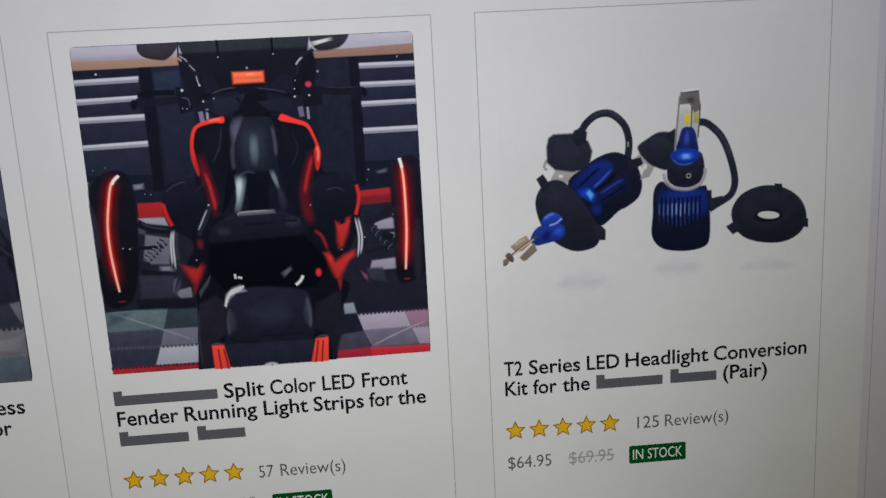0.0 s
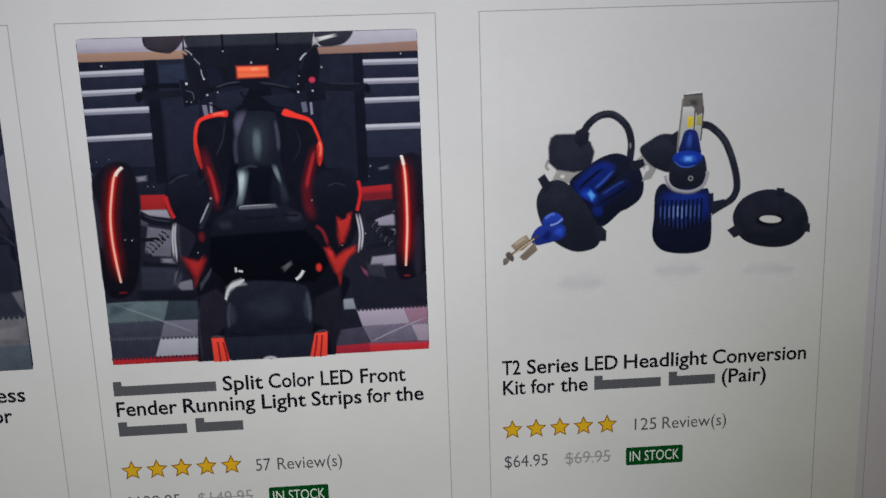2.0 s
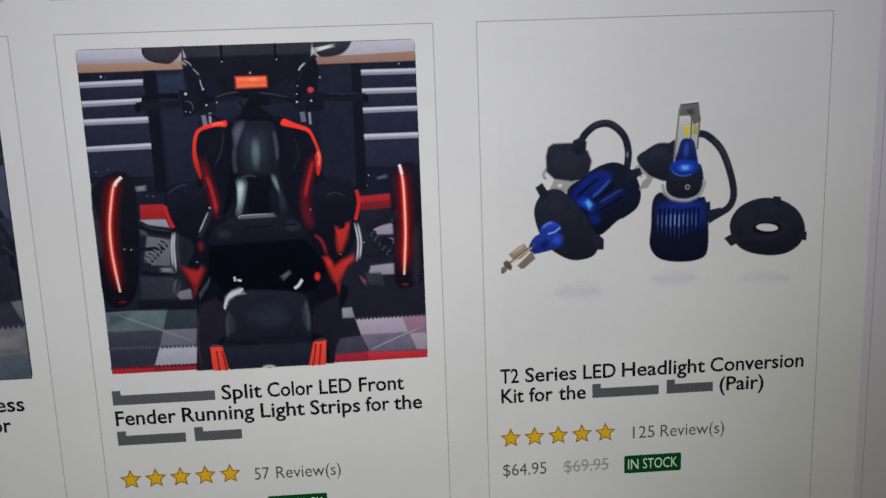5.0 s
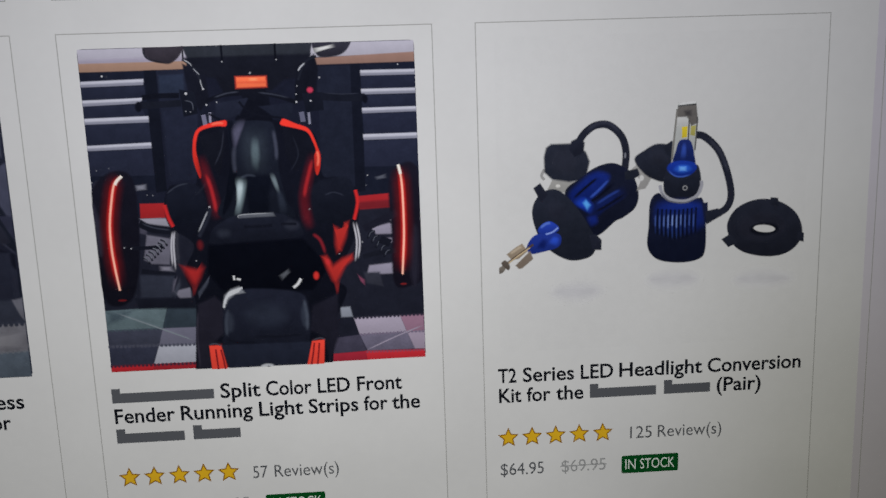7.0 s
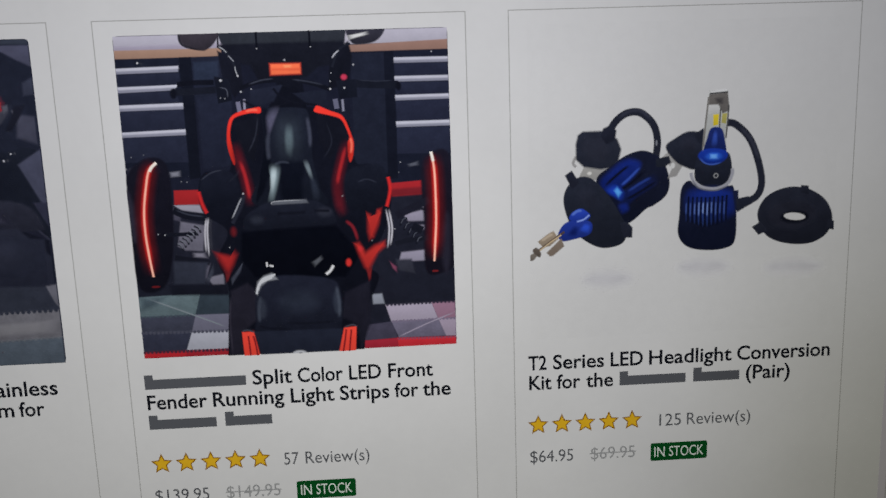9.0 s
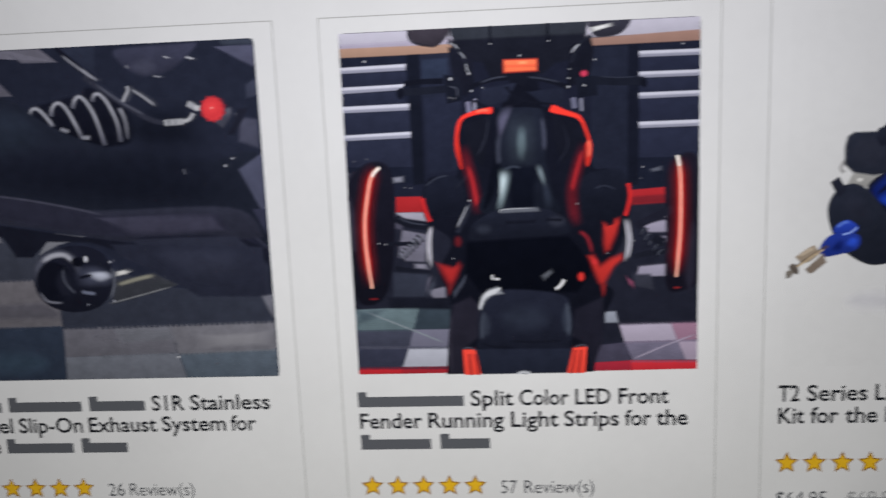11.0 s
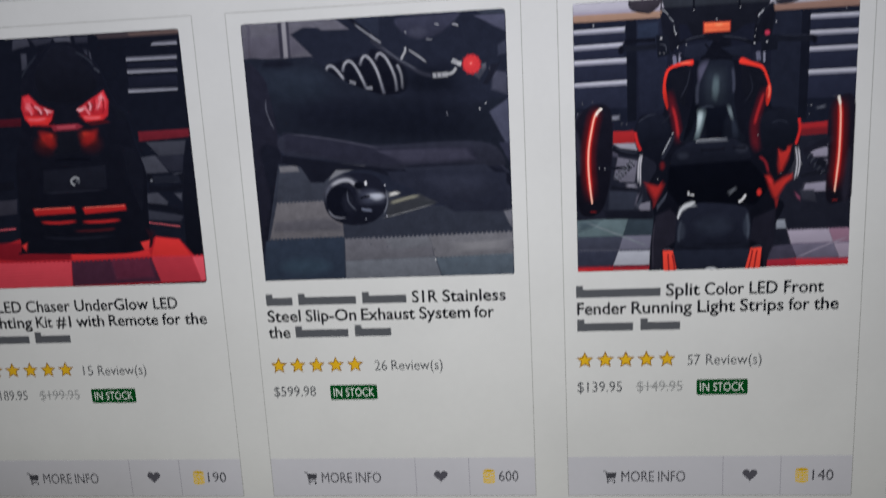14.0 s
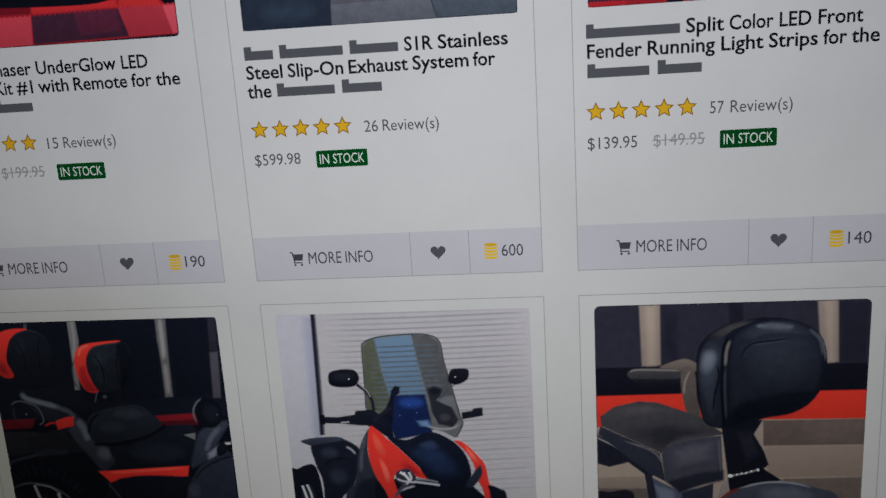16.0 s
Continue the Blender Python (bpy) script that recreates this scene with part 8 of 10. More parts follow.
    oval(ph, "tile_tooth", (160, 26, 32), 47.3, 10.9, 0.5, 0.5, 0.5)
    oval(ph, "tile_tooth", (160, 26, 32), 49.3, 11, 0.5, 0.5, 0.5)
    oval(ph, "tile_tooth", (160, 26, 32), 51.3, 11, 0.5, 0.5, 0.5)
    oval(ph, "tile_tooth", (160, 26, 32), 53.3, 11, 0.5, 0.5, 0.5)
    oval(ph, "tile_tooth", (160, 26, 32), 55.3, 11.1, 0.5, 0.5, 0.5)
    oval(ph, "tile_tooth", (160, 26, 32), 57.2, 11.1, 0.5, 0.5, 0.5)
    oval(ph, "tile_tooth", (160, 26, 32), 59.2, 11.1, 0.5, 0.5, 0.5)
    oval(ph, "tile_tooth", (160, 26, 32), 61.2, 11.1, 0.5, 0.5, 0.5)
    oval(ph, "tile_tooth", (160, 26, 32), 63.2, 11.2, 0.5, 0.5, 0.5)
    oval(ph, "tile_tooth", (160, 26, 32), 65.1, 11.2, 0.5, 0.5, 0.5)
    oval(ph, "tile_tooth", (160, 26, 32), 67.1, 11.2, 0.5, 0.5, 0.5)
    oval(ph, "tile_tooth", (160, 26, 32), 69.1, 11.3, 0.5, 0.5, 0.5)
    oval(ph, "tile_tooth", (160, 26, 32), 71, 11.3, 0.5, 0.5, 0.5)
    oval(ph, "tile_tooth", (160, 26, 32), 73, 11.3, 0.5, 0.5, 0.5)
    oval(ph, "tile_tooth", (160, 26, 32), 74.9, 11.4, 0.5, 0.5, 0.5)
    oval(ph, "tile_tooth", (160, 26, 32), 76.9, 11.4, 0.5, 0.5, 0.5)
    oval(ph, "tile_tooth", (200, 44, 50), 79.3, 11.7, 0.5, 0.5, 0.5)
    oval(ph, "tile_tooth", (200, 44, 50), 81.2, 11.7, 0.5, 0.5, 0.5)
    oval(ph, "tile_tooth", (200, 44, 50), 83, 11.7, 0.5, 0.5, 0.5)
    oval(ph, "tile_tooth", (200, 44, 50), 84.8, 11.6, 0.5, 0.5, 0.5)
    oval(ph, "tile_tooth", (200, 44, 50), 86.6, 11.6, 0.5, 0.5, 0.5)
    oval(ph, "tile_tooth", (200, 44, 50), 88.4, 11.6, 0.5, 0.5, 0.5)
    oval(ph, "tile_tooth", (200, 44, 50), 90.2, 11.5, 0.5, 0.5, 0.5)
    oval(ph, "tile_tooth", (200, 44, 50), 92.1, 11.5, 0.5, 0.5, 0.5)
    oval(ph, "tile_tooth", (200, 44, 50), 93.9, 11.5, 0.5, 0.5, 0.5)
    oval(ph, "tile_tooth", (200, 44, 50), 95.7, 11.4, 0.5, 0.5, 0.5)
    oval(ph, "tile_tooth", (200, 44, 50), 97.5, 11.4, 0.5, 0.5, 0.5)
    oval(ph, "tile_tooth", (200, 44, 50), 99.3, 11.4, 0.5, 0.5, 0.5)
    blob(ph, "body", (13, 13, 18), [(41, 92.6), (45.3, 96.7), (50.2, 97.7), (57.1, 97.2), (61.3, 93.8), (66.6, 86.5), (68.6, 80.4), (71.2, 73.7), (75.1, 68.1), (78, 54.6), (80.3, 45.4), (79, 27), (79.6, 17.6), (76.1, 14.7), (63.7, 13.3), (25.5, 14.7), (23.4, 16.9), (25.4, 35.8), (26.9, 52), (31.2, 65.4), (32.7, 78.7), (35, 85.2)])
    blob(ph, "wind_deflector", (17, 17, 22), [(44.6, 92.4), (50, 96.5), (56.3, 95.9), (59.8, 91.7), (65.3, 81.7), (58.4, 74.9), (43, 75.5), (39.6, 83.9)], 2.06)
    line(ph, "cowl_edge", (40, 42, 48), 0.5, [(57.5, 93.9), (62.2, 91), (65, 87.7)], 1.2)
    line(ph, "cowl_edge", (54, 56, 62), 0.6, [(64.3, 87.4), (66.2, 86), (66.7, 85.1)], 1)
    line(ph, "cowl_edge", (34, 36, 42), 0.5, [(42.4, 93.6), (36.7, 87.9), (34.5, 84.7)], 1.2)
    poly(ph, "fairing_side", (17, 18, 23), [(69.4, 73.8), (75.4, 70.3), (76, 65.8), (71.4, 67.1)], 1.76)
    poly(ph, "fairing_side", (15, 15, 20), [(71.2, 57.1), (78, 54.6), (79.4, 43.2), (76.9, 29.4), (73.7, 41.1)], 2.06)
    poly(ph, "headlight", (190, 34, 40), [(33.5, 77.6), (36.3, 78.4), (40.3, 74), (45.9, 71.5), (44.8, 68.2), (42.7, 66.3), (35.4, 66.4), (33.4, 68.7), (32.5, 73.2)], 0.86)
    poly(ph, "headlight", (196, 36, 42), [(67.4, 78.5), (68.9, 74.4), (67.9, 68.9), (65.2, 66.8), (58.5, 66.8), (55.3, 71.7), (60.7, 74.8)], 0.86)
    poly(ph, "lens_facet", (226, 58, 64), [(34.1, 77), (36.4, 77.5), (39.1, 73.8), (37.4, 70.8), (33.8, 72)], 1.04)
    poly(ph, "lens_facet", (238, 104, 112), [(34.6, 75.3), (36.9, 75.2), (37.4, 72.3), (34.5, 72.2)], 1.16)
    poly(ph, "lens_facet", (120, 26, 30), [(38.9, 72.7), (42.4, 71.9), (40.8, 69.7), (37.8, 70.5)], 1.04)
    poly(ph, "lens_facet", (236, 150, 156), [(42.3, 72.6), (45.6, 71.3), (44.6, 70.7), (42.3, 71.2)], 0.86)
    poly(ph, "lens_facet", (226, 44, 38), [(33.4, 70), (44.3, 69.1), (42.7, 66.3), (35.4, 66.4)], 1.28)
    poly(ph, "lens_facet", (236, 70, 76), [(66.9, 77.9), (68.2, 74.4), (67.3, 71.5), (63.9, 72.3), (63.1, 74.6)], 1.04)
    poly(ph, "lens_facet", (250, 150, 158), [(66.1, 77.5), (67.6, 75), (66.3, 74), (65.1, 75.8)], 1.16)
    poly(ph, "lens_facet", (120, 28, 32), [(59.7, 74), (63, 74.1), (62, 70.6), (59.2, 71.2)], 1.04)
    poly(ph, "lens_facet", (240, 168, 172), [(55.5, 72), (59.5, 72.7), (58.2, 71), (56.3, 70.6)], 0.86)
    poly(ph, "lens_facet", (224, 92, 98), [(63, 73.9), (65.3, 74), (64.4, 70.7), (62.6, 71.2)], 1.04)
    poly(ph, "lens_facet", (228, 44, 38), [(56.3, 69.3), (67.2, 69.3), (65.2, 66.9), (58.5, 66.8)], 1.28)
    line(ph, "lens_facet", (250, 170, 176), 0.5, [(35.8, 75.8), (36.8, 72.8)], 0.8)
    line(ph, "lens_facet", (206, 60, 66), 0.5, [(38.4, 74.1), (40, 71.8)], 0.8)
    line(ph, "lens_facet", (240, 140, 146), 0.5, [(39.4, 71.3), (43.3, 71.6)], 0.8)
    line(ph, "lens_facet", (250, 210, 212), 0.5, [(43.1, 72.1), (44.5, 70.2)], 0.8)
    line(ph, "lens_facet", (250, 206, 208), 0.4, [(56.1, 71.3), (58.7, 72.3)], 0.8)
    line(ph, "lens_facet", (220, 110, 116), 0.4, [(57.7, 70.3), (59.5, 73.1)], 0.8)
    line(ph, "lens_facet", (236, 120, 126), 0.4, [(61.1, 72.9), (63.1, 75.2)], 0.8)
    line(ph, "lens_facet", (250, 150, 156), 0.4, [(63.7, 71.2), (66, 73.7)], 0.8)
    line(ph, "lens_facet", (230, 90, 96), 0.4, [(66.8, 76.1), (67.9, 73.7)], 0.8)
    line(ph, "lens_facet", (180, 30, 34), 0.5, [(33.3, 72.1), (37.4, 70.5)], 0.8)
    line(ph, "lens_facet", (186, 30, 34), 0.4, [(60, 69.8), (67.2, 70.6)], 0.8)
    line(ph, "lamp_rim", (40, 8, 10), 0.6, [(45.8, 71), (45.1, 68.2), (42.8, 65.8)], 0.8)
    line(ph, "lamp_rim", (130, 20, 22), 0.5, [(34.3, 66.6), (46.2, 65.7), (55.8, 66)], 1)
    poly(ph, "nose_light", (136, 36, 46), [(43.8, 65.8), (55.2, 66.1), (57.1, 65), (54.3, 63.8), (44.7, 63.7)], 0.86)
    poly(ph, "nose_light", (176, 66, 76), [(46.1, 65.5), (54, 65.7), (53.9, 64.5), (46.6, 64.3)], 0.92)
    poly(ph, "lower_rim", (70, 14, 16), [(58.5, 66.5), (66.7, 67.3), (68.3, 66.1), (60.5, 65.3)], 1.16)
    oval(ph, "glow", (52, 14, 13), 41.5, 58.9, 4.8, 3.3, 5.93, 18)
    oval(ph, "glow", (104, 24, 18), 41.7, 60.5, 3.3, 2.0, 3.62, 18)
    oval(ph, "glow", (186, 44, 28), 41.9, 61.4, 2.2, 1.0, 1.81, 18)
    oval(ph, "glow", (52, 14, 13), 58.4, 59.2, 4.7, 3.3, 5.89, -18)
    oval(ph, "glow", (104, 24, 18), 58.6, 60.7, 3.3, 2.0, 3.59, -18)
    oval(ph, "glow", (186, 44, 28), 58.7, 61.6, 2.2, 1.0, 1.79, -18)
    poly(ph, "nose_plate", (20, 20, 25), [(37.9, 48.1), (64.1, 49.4), (63.4, 40.3), (37, 39.1)], 1.46)
    line(ph, "plate_slot", (6, 6, 9), 0.9, [(43.4, 52.1), (50.7, 52.4), (58.5, 51.9)], 1)
    poly(ph, "nose_bridge", (15, 15, 19), [(47, 63.6), (54.2, 63.6), (55.2, 54.3), (43.1, 54.2)], 2.06)
    line(ph, "plate_edge", (28, 28, 34), 0.5, [(36.8, 39.1), (49.3, 39.4), (62.7, 39.7)], 1.2)
    line(ph, "badge", (146, 148, 152), 0.8, [(52.5, 44.4), (50.9, 45.1), (49.1, 44), (49.3, 42.6), (50.4, 42)], 0.6)
    line(ph, "badge", (84, 86, 90), 0.6, [(50.8, 43.3), (52.4, 43.9), (51.9, 42.5)], 0.6)
    poly(ph, "grille_light", (172, 28, 24), [(31, 32.8), (48.5, 33.1), (48.9, 30.8), (31.8, 30.3)], 0.98)
    poly(ph, "grille_light", (178, 28, 24), [(52.1, 32.6), (70.2, 33.4), (70.4, 31.3), (53, 30.2)], 0.98)
    oval(ph, "grille_dots", (240, 110, 90), 32.1, 32.8, 0.3, 0.3, 0.43)
    oval(ph, "grille_dots", (240, 110, 90), 33.1, 32.8, 0.3, 0.3, 0.43)
    oval(ph, "grille_dots", (240, 110, 90), 34.2, 32.8, 0.3, 0.3, 0.43)
    oval(ph, "grille_dots", (240, 110, 90), 35.3, 32.8, 0.3, 0.3, 0.43)
    oval(ph, "grille_dots", (240, 110, 90), 36.4, 32.9, 0.3, 0.3, 0.43)
    oval(ph, "grille_dots", (240, 110, 90), 37.5, 32.9, 0.3, 0.3, 0.43)
    oval(ph, "grille_dots", (240, 110, 90), 38.5, 32.9, 0.3, 0.3, 0.43)
    oval(ph, "grille_dots", (240, 110, 90), 39.6, 32.9, 0.3, 0.3, 0.43)
    oval(ph, "grille_dots", (240, 110, 90), 40.7, 32.9, 0.3, 0.3, 0.43)
    oval(ph, "grille_dots", (240, 110, 90), 41.8, 33, 0.3, 0.3, 0.43)
    oval(ph, "grille_dots", (240, 110, 90), 42.8, 33, 0.3, 0.3, 0.43)
    oval(ph, "grille_dots", (240, 110, 90), 43.9, 33, 0.3, 0.3, 0.43)
    oval(ph, "grille_dots", (240, 110, 90), 45, 33, 0.3, 0.3, 0.43)
    oval(ph, "grille_dots", (240, 110, 90), 46.1, 33, 0.3, 0.3, 0.43)
    oval(ph, "grille_dots", (240, 110, 90), 47.1, 33, 0.3, 0.3, 0.43)
    oval(ph, "grille_dots", (240, 110, 90), 53.4, 32.8, 0.3, 0.3, 0.43)
    oval(ph, "grille_dots", (240, 110, 90), 54.5, 32.8, 0.3, 0.3, 0.42)
    oval(ph, "grille_dots", (240, 110, 90), 55.6, 32.8, 0.3, 0.3, 0.42)
    oval(ph, "grille_dots", (240, 110, 90), 56.7, 32.8, 0.3, 0.3, 0.42)
    oval(ph, "grille_dots", (240, 110, 90), 57.8, 32.8, 0.3, 0.3, 0.42)
    oval(ph, "grille_dots", (240, 110, 90), 58.8, 32.9, 0.3, 0.3, 0.42)
    oval(ph, "grille_dots", (240, 110, 90), 59.9, 32.9, 0.3, 0.3, 0.42)
    oval(ph, "grille_dots", (240, 110, 90), 61, 32.9, 0.3, 0.3, 0.42)
    oval(ph, "grille_dots", (240, 110, 90), 62.1, 32.9, 0.3, 0.3, 0.42)
    oval(ph, "grille_dots", (240, 110, 90), 63.2, 32.9, 0.3, 0.3, 0.42)
    oval(ph, "grille_dots", (240, 110, 90), 64.2, 32.9, 0.3, 0.3, 0.42)
    oval(ph, "grille_dots", (240, 110, 90), 65.3, 32.9, 0.3, 0.3, 0.42)
    oval(ph, "grille_dots", (240, 110, 90), 66.4, 33, 0.3, 0.3, 0.42)
    oval(ph, "grille_dots", (240, 110, 90), 67.5, 33, 0.3, 0.3, 0.42)
    oval(ph, "grille_dots", (240, 110, 90), 68.6, 33, 0.3, 0.3, 0.42)
    oval(ph, "grille_dots", (240, 110, 90), 69.6, 33, 0.3, 0.3, 0.42)
    line(ph, "grille_glow", (226, 50, 36), 0.7, [(32, 31.3), (48.3, 31.5)], 1.4)
    line(ph, "grille_glow", (226, 50, 36), 0.7, [(53.1, 30.9), (70.2, 31.7)], 1.4)
    line(ph, "grille_light", (170, 30, 26), 0.8, [(33.4, 27.5), (41.2, 27), (49.3, 27.5)], 1.2)
    line(ph, "grille_light", (176, 30, 26), 0.8, [(51, 27), (59.6, 26.9), (67.9, 27.4)], 1.2)
    line(ph, "grille_light", (60, 14, 14), 0.6, [(33.2, 23.7), (44.3, 23.2)], 1)
    line(ph, "grille_light", (64, 14, 14), 0.6, [(46.8, 23.3), (59.1, 23.4), (65.2, 23.9)], 1)
    line(ph, "grille_bar", (20, 20, 25), 0.7, [(32.8, 21.4), (46.3, 20.3), (64.8, 20.9)], 1)
    line(ph, "grille_bar", (34, 30, 36), 0.5, [(37.2, 17.7), (40.9, 17.8)], 1)
    poly(ph, "splitter_light", (214, 48, 42), [(23.6, 18.1), (26.5, 19.4), (25.6, 15.4)], 0.86)
    poly(ph, "splitter_light", (216, 50, 44), [(74.8, 17.8), (78.6, 18.6), (77.8, 14.6), (76.1, 14.4)], 0.86)
    poly(ph, "splitter_side", (34, 12, 16), [(77.3, 23.6), (81.4, 22.3), (80.2, 17.6), (78.8, 18.1)], 1.16)
    line(ph, "lens_facet", (240, 120, 128), 0.68, [(58.3, 73), (59.8, 71.2), (60.9, 69)], 0.9)
    line(ph, "lens_facet", (246, 160, 168), 0.57, [(60.8, 74.6), (61.5, 72.9), (60.9, 70.7)], 0.9)
    line(ph, "lens_facet", (176, 24, 30), 0.68, [(63.3, 75.8), (63.3, 72.8), (61.9, 69.8)], 0.9)
    line(ph, "lens_facet", (244, 130, 138), 0.57, [(65.3, 76.8), (65.5, 74), (64.2, 71.4)], 0.9)
    line(ph, "lens_facet", (168, 22, 28), 0.68, [(66.8, 76.1), (66.9, 72.6), (66, 69.2)], 0.9)
    line(ph, "lens_facet", (244, 176, 184), 0.35, [(55.6, 72), (56.6, 71.1), (58, 71.3)], 0.7)
    line(ph, "lens_facet", (246, 96, 100), 0.68, [(57.6, 68.7), (61.2, 68.1), (65.8, 68.3)], 1.1)
    line(ph, "lens_facet", (240, 120, 128), 0.68, [(34.3, 74), (36.3, 72.2), (36.9, 70)], 0.9)
    line(ph, "lens_facet", (176, 24, 30), 0.68, [(36.8, 75.2), (38.3, 73), (39.2, 69.9)], 0.9)
    line(ph, "lens_facet", (246, 160, 168), 0.57, [(38, 73.9), (40.1, 72.5), (41.1, 70.2)], 0.9)
    line(ph, "lens_facet", (244, 176, 184), 0.35, [(42, 72.8), (43.2, 71.7), (43.4, 70.1)], 0.7)
    line(ph, "lens_facet", (246, 96, 100), 0.68, [(34.3, 68.8), (38.5, 68.4), (42.8, 68.9)], 1.1)
    blob(ph, "glow", (150, 26, 20), [(38.7, 63.7), (42.8, 63.1), (45.3, 58.6), (42.7, 56.9), (39.5, 60.1)], 4.5)
    blob(ph, "glow", (150, 26, 20), [(55.6, 59), (58.5, 62.5), (62.8, 63.6), (61.9, 60.1), (57.7, 57.2)], 4.5)


def photo_touring_seats(ph):
    poly(ph, "floor", (7, 7, 10), [(-24, 56.2), (106.2, 57.7), (104.3, -0.5), (-29.2, -6.7)], 0.7)
    poly(ph, "tile", (27, 26, 28), [(-17.2, 51.7), (13.7, 51.3), (24.9, 49.4), (31.2, 42), (12.1, 42.2), (-17.6, 36.6)], 1.8)
    poly(ph, "tile", (22, 21, 23), [(10.2, 48.8), (26.7, 53), (35, 42), (22.2, 41.6), (9.6, 43)], 1.3)
    poly(ph, "tile", (10, 10, 12), [(-20.3, 36.7), (3.9, 40.2), (12.1, 42.2), (0.5, 35.7), (-19.7, 26.4)], 1.8)
    poly(ph, "door_leaf", (14, 15, 22), [(41.7, 101.9), (74.4, 102), (73, 65.5), (38.7, 64)], 1.8)
    poly(ph, "door_leaf", (14, 15, 22), [(80.1, 101.8), (96.6, 101.8), (94.4, 66.6), (78.8, 65.4)], 1.8)
    poly(ph, "door_post", (128, 124, 126), [(37, 102.1), (40.4, 102), (40.6, 91.3), (37.9, 80.1), (37.7, 70.1), (35.5, 70.1), (36.4, 82.6), (36.8, 92.4)], 0.9)
    line(ph, "post_sheen", (156, 155, 157), 0.67, [(38.9, 101.5), (38.8, 92.3), (37.1, 82.6)], 1.1)
    poly(ph, "door_post", (104, 100, 103), [(74.6, 102), (78.9, 101.8), (78, 84.1), (77.5, 66.4), (74.3, 66.2), (74.6, 81.7), (74.3, 91.4)], 1.1)
    line(ph, "post_sheen", (160, 157, 156), 1.11, [(76.5, 101.4), (76.4, 91.4), (76, 81.7)], 2)
    line(ph, "post_sheen", (140, 136, 134), 1.11, [(76, 81.7), (76.1, 73.9), (75.8, 66.9)], 1.8)
    poly(ph, "door_post", (40, 38, 45), [(96.6, 101.8), (100.1, 101.7), (99, 86), (95.7, 85.6)], 0.9)
    poly(ph, "door_post", (74, 70, 77), [(95.6, 85.1), (99, 85.5), (97.9, 65.5), (94.7, 65.6)], 1.1)
    poly(ph, "door_post", (84, 80, 84), [(18.3, 102.6), (19.8, 102.5), (18.5, 92.8), (17, 92.9)], 1.2)
    poly(ph, "red_strip", (86, 14, 18), [(-18.8, 56.2), (15.4, 57.5), (13.6, 53.4), (-17.1, 52)], 1.1)
    poly(ph, "red_strip", (126, 18, 24), [(68.9, 58), (87.1, 59), (86.5, 54), (70.6, 53.9)], 0.9)
    poly(ph, "strip_shade", (70, 12, 16), [(68.6, 55.5), (86.8, 56.2), (86.4, 53.7), (70.5, 53.7)], 1.1)
    blob(ph, "backrest_trim", (226, 48, 36), [(1.6, 88.8), (4.8, 94.7), (11.7, 97.2), (18.9, 97), (13.3, 95), (9.4, 90.1), (7.6, 83.2), (9.6, 76.7), (5.2, 76.3), (1.7, 80.4)], 0.7)
    blob(ph, "trim_shade", (150, 26, 24), [(3, 83.3), (6.6, 83.7), (8.4, 77.2), (5.3, 76.5), (1.9, 80.3)], 2.2)
    blob(ph, "backrest_pad", (21, 23, 28), [(9.7, 90.6), (13.8, 94.9), (19.6, 96.7), (25.4, 94.6), (28.1, 88.9), (26.8, 81.6), (22.2, 76.9), (14.5, 76.1), (9.3, 79.2)], 0.9)
    oval(ph, "sheen", (30, 34, 40), 14.9, 90, 1.8, 2.7, 3.6, 0)
    line(ph, "pad_seam", (8, 9, 13), 0.33, [(12.7, 93), (15.6, 86), (15.3, 77.6)], 0.6)
    line(ph, "pad_seam", (8, 9, 13), 0.33, [(24.8, 95.1), (22.2, 87.8), (22, 77.4)], 0.6)
    line(ph, "pad_edge", (44, 47, 54), 0.33, [(11.4, 93), (14.3, 95.2), (19.6, 96.5), (24.3, 95.2)], 0.7)
    poly(ph, "backrest_post", (14, 15, 19), [(17, 77), (22.4, 76.9), (20.2, 69.9), (16.7, 70)], 0.9)
    line(ph, "glint", (66, 30, 30), 0.33, [(18, 71.7), (21.6, 72.2)], 0.7)
    line(ph, "guide_rod", (58, 60, 66), 0.44, [(37.8, 83.5), (35.9, 79.6), (35.8, 73.6), (37.6, 70.6)], 0.4)
    blob(ph, "backrest_trim", (232, 54, 40), [(37.3, 82.1), (38.9, 87.4), (42.5, 89.8), (50, 90.8), (58.3, 91.1), (55.2, 89.7), (47.8, 89.2), (44.2, 86.8), (42.3, 81.2), (43.3, 75), (45.8, 69.5), (42, 69), (39.2, 71.6), (37.6, 76.6)], 0.7)
    blob(ph, "trim_shade", (176, 30, 28), [(38.7, 78.8), (41.5, 80.5), (42.9, 74.5), (45.4, 69.7), (42.1, 69.3), (39.5, 71.6)], 1.8)
    line(ph, "trim_light", (250, 110, 88), 0.67, [(39.4, 84.5), (41, 87.9), (44.9, 89.5)], 1.3)
    blob(ph, "backrest_pad", (25, 29, 34), [(42.4, 82), (44.5, 86.8), (48.3, 89.2), (56.5, 90.4), (60.6, 89.8), (62.3, 84), (61, 76.6), (57.5, 71.7), (52, 69.3), (46.3, 69.4), (43.4, 74.5)], 0.7)
    blob(ph, "pad_side", (12, 13, 17), [(56.7, 90.2), (60.6, 89.8), (62.8, 82), (60.5, 75.1), (56.1, 70.5), (56.4, 78.4), (56.5, 85.8)], 1.3)
    oval(ph, "sheen", (38, 44, 51), 48.4, 83.8, 2.4, 3.1, 4.4, 0)
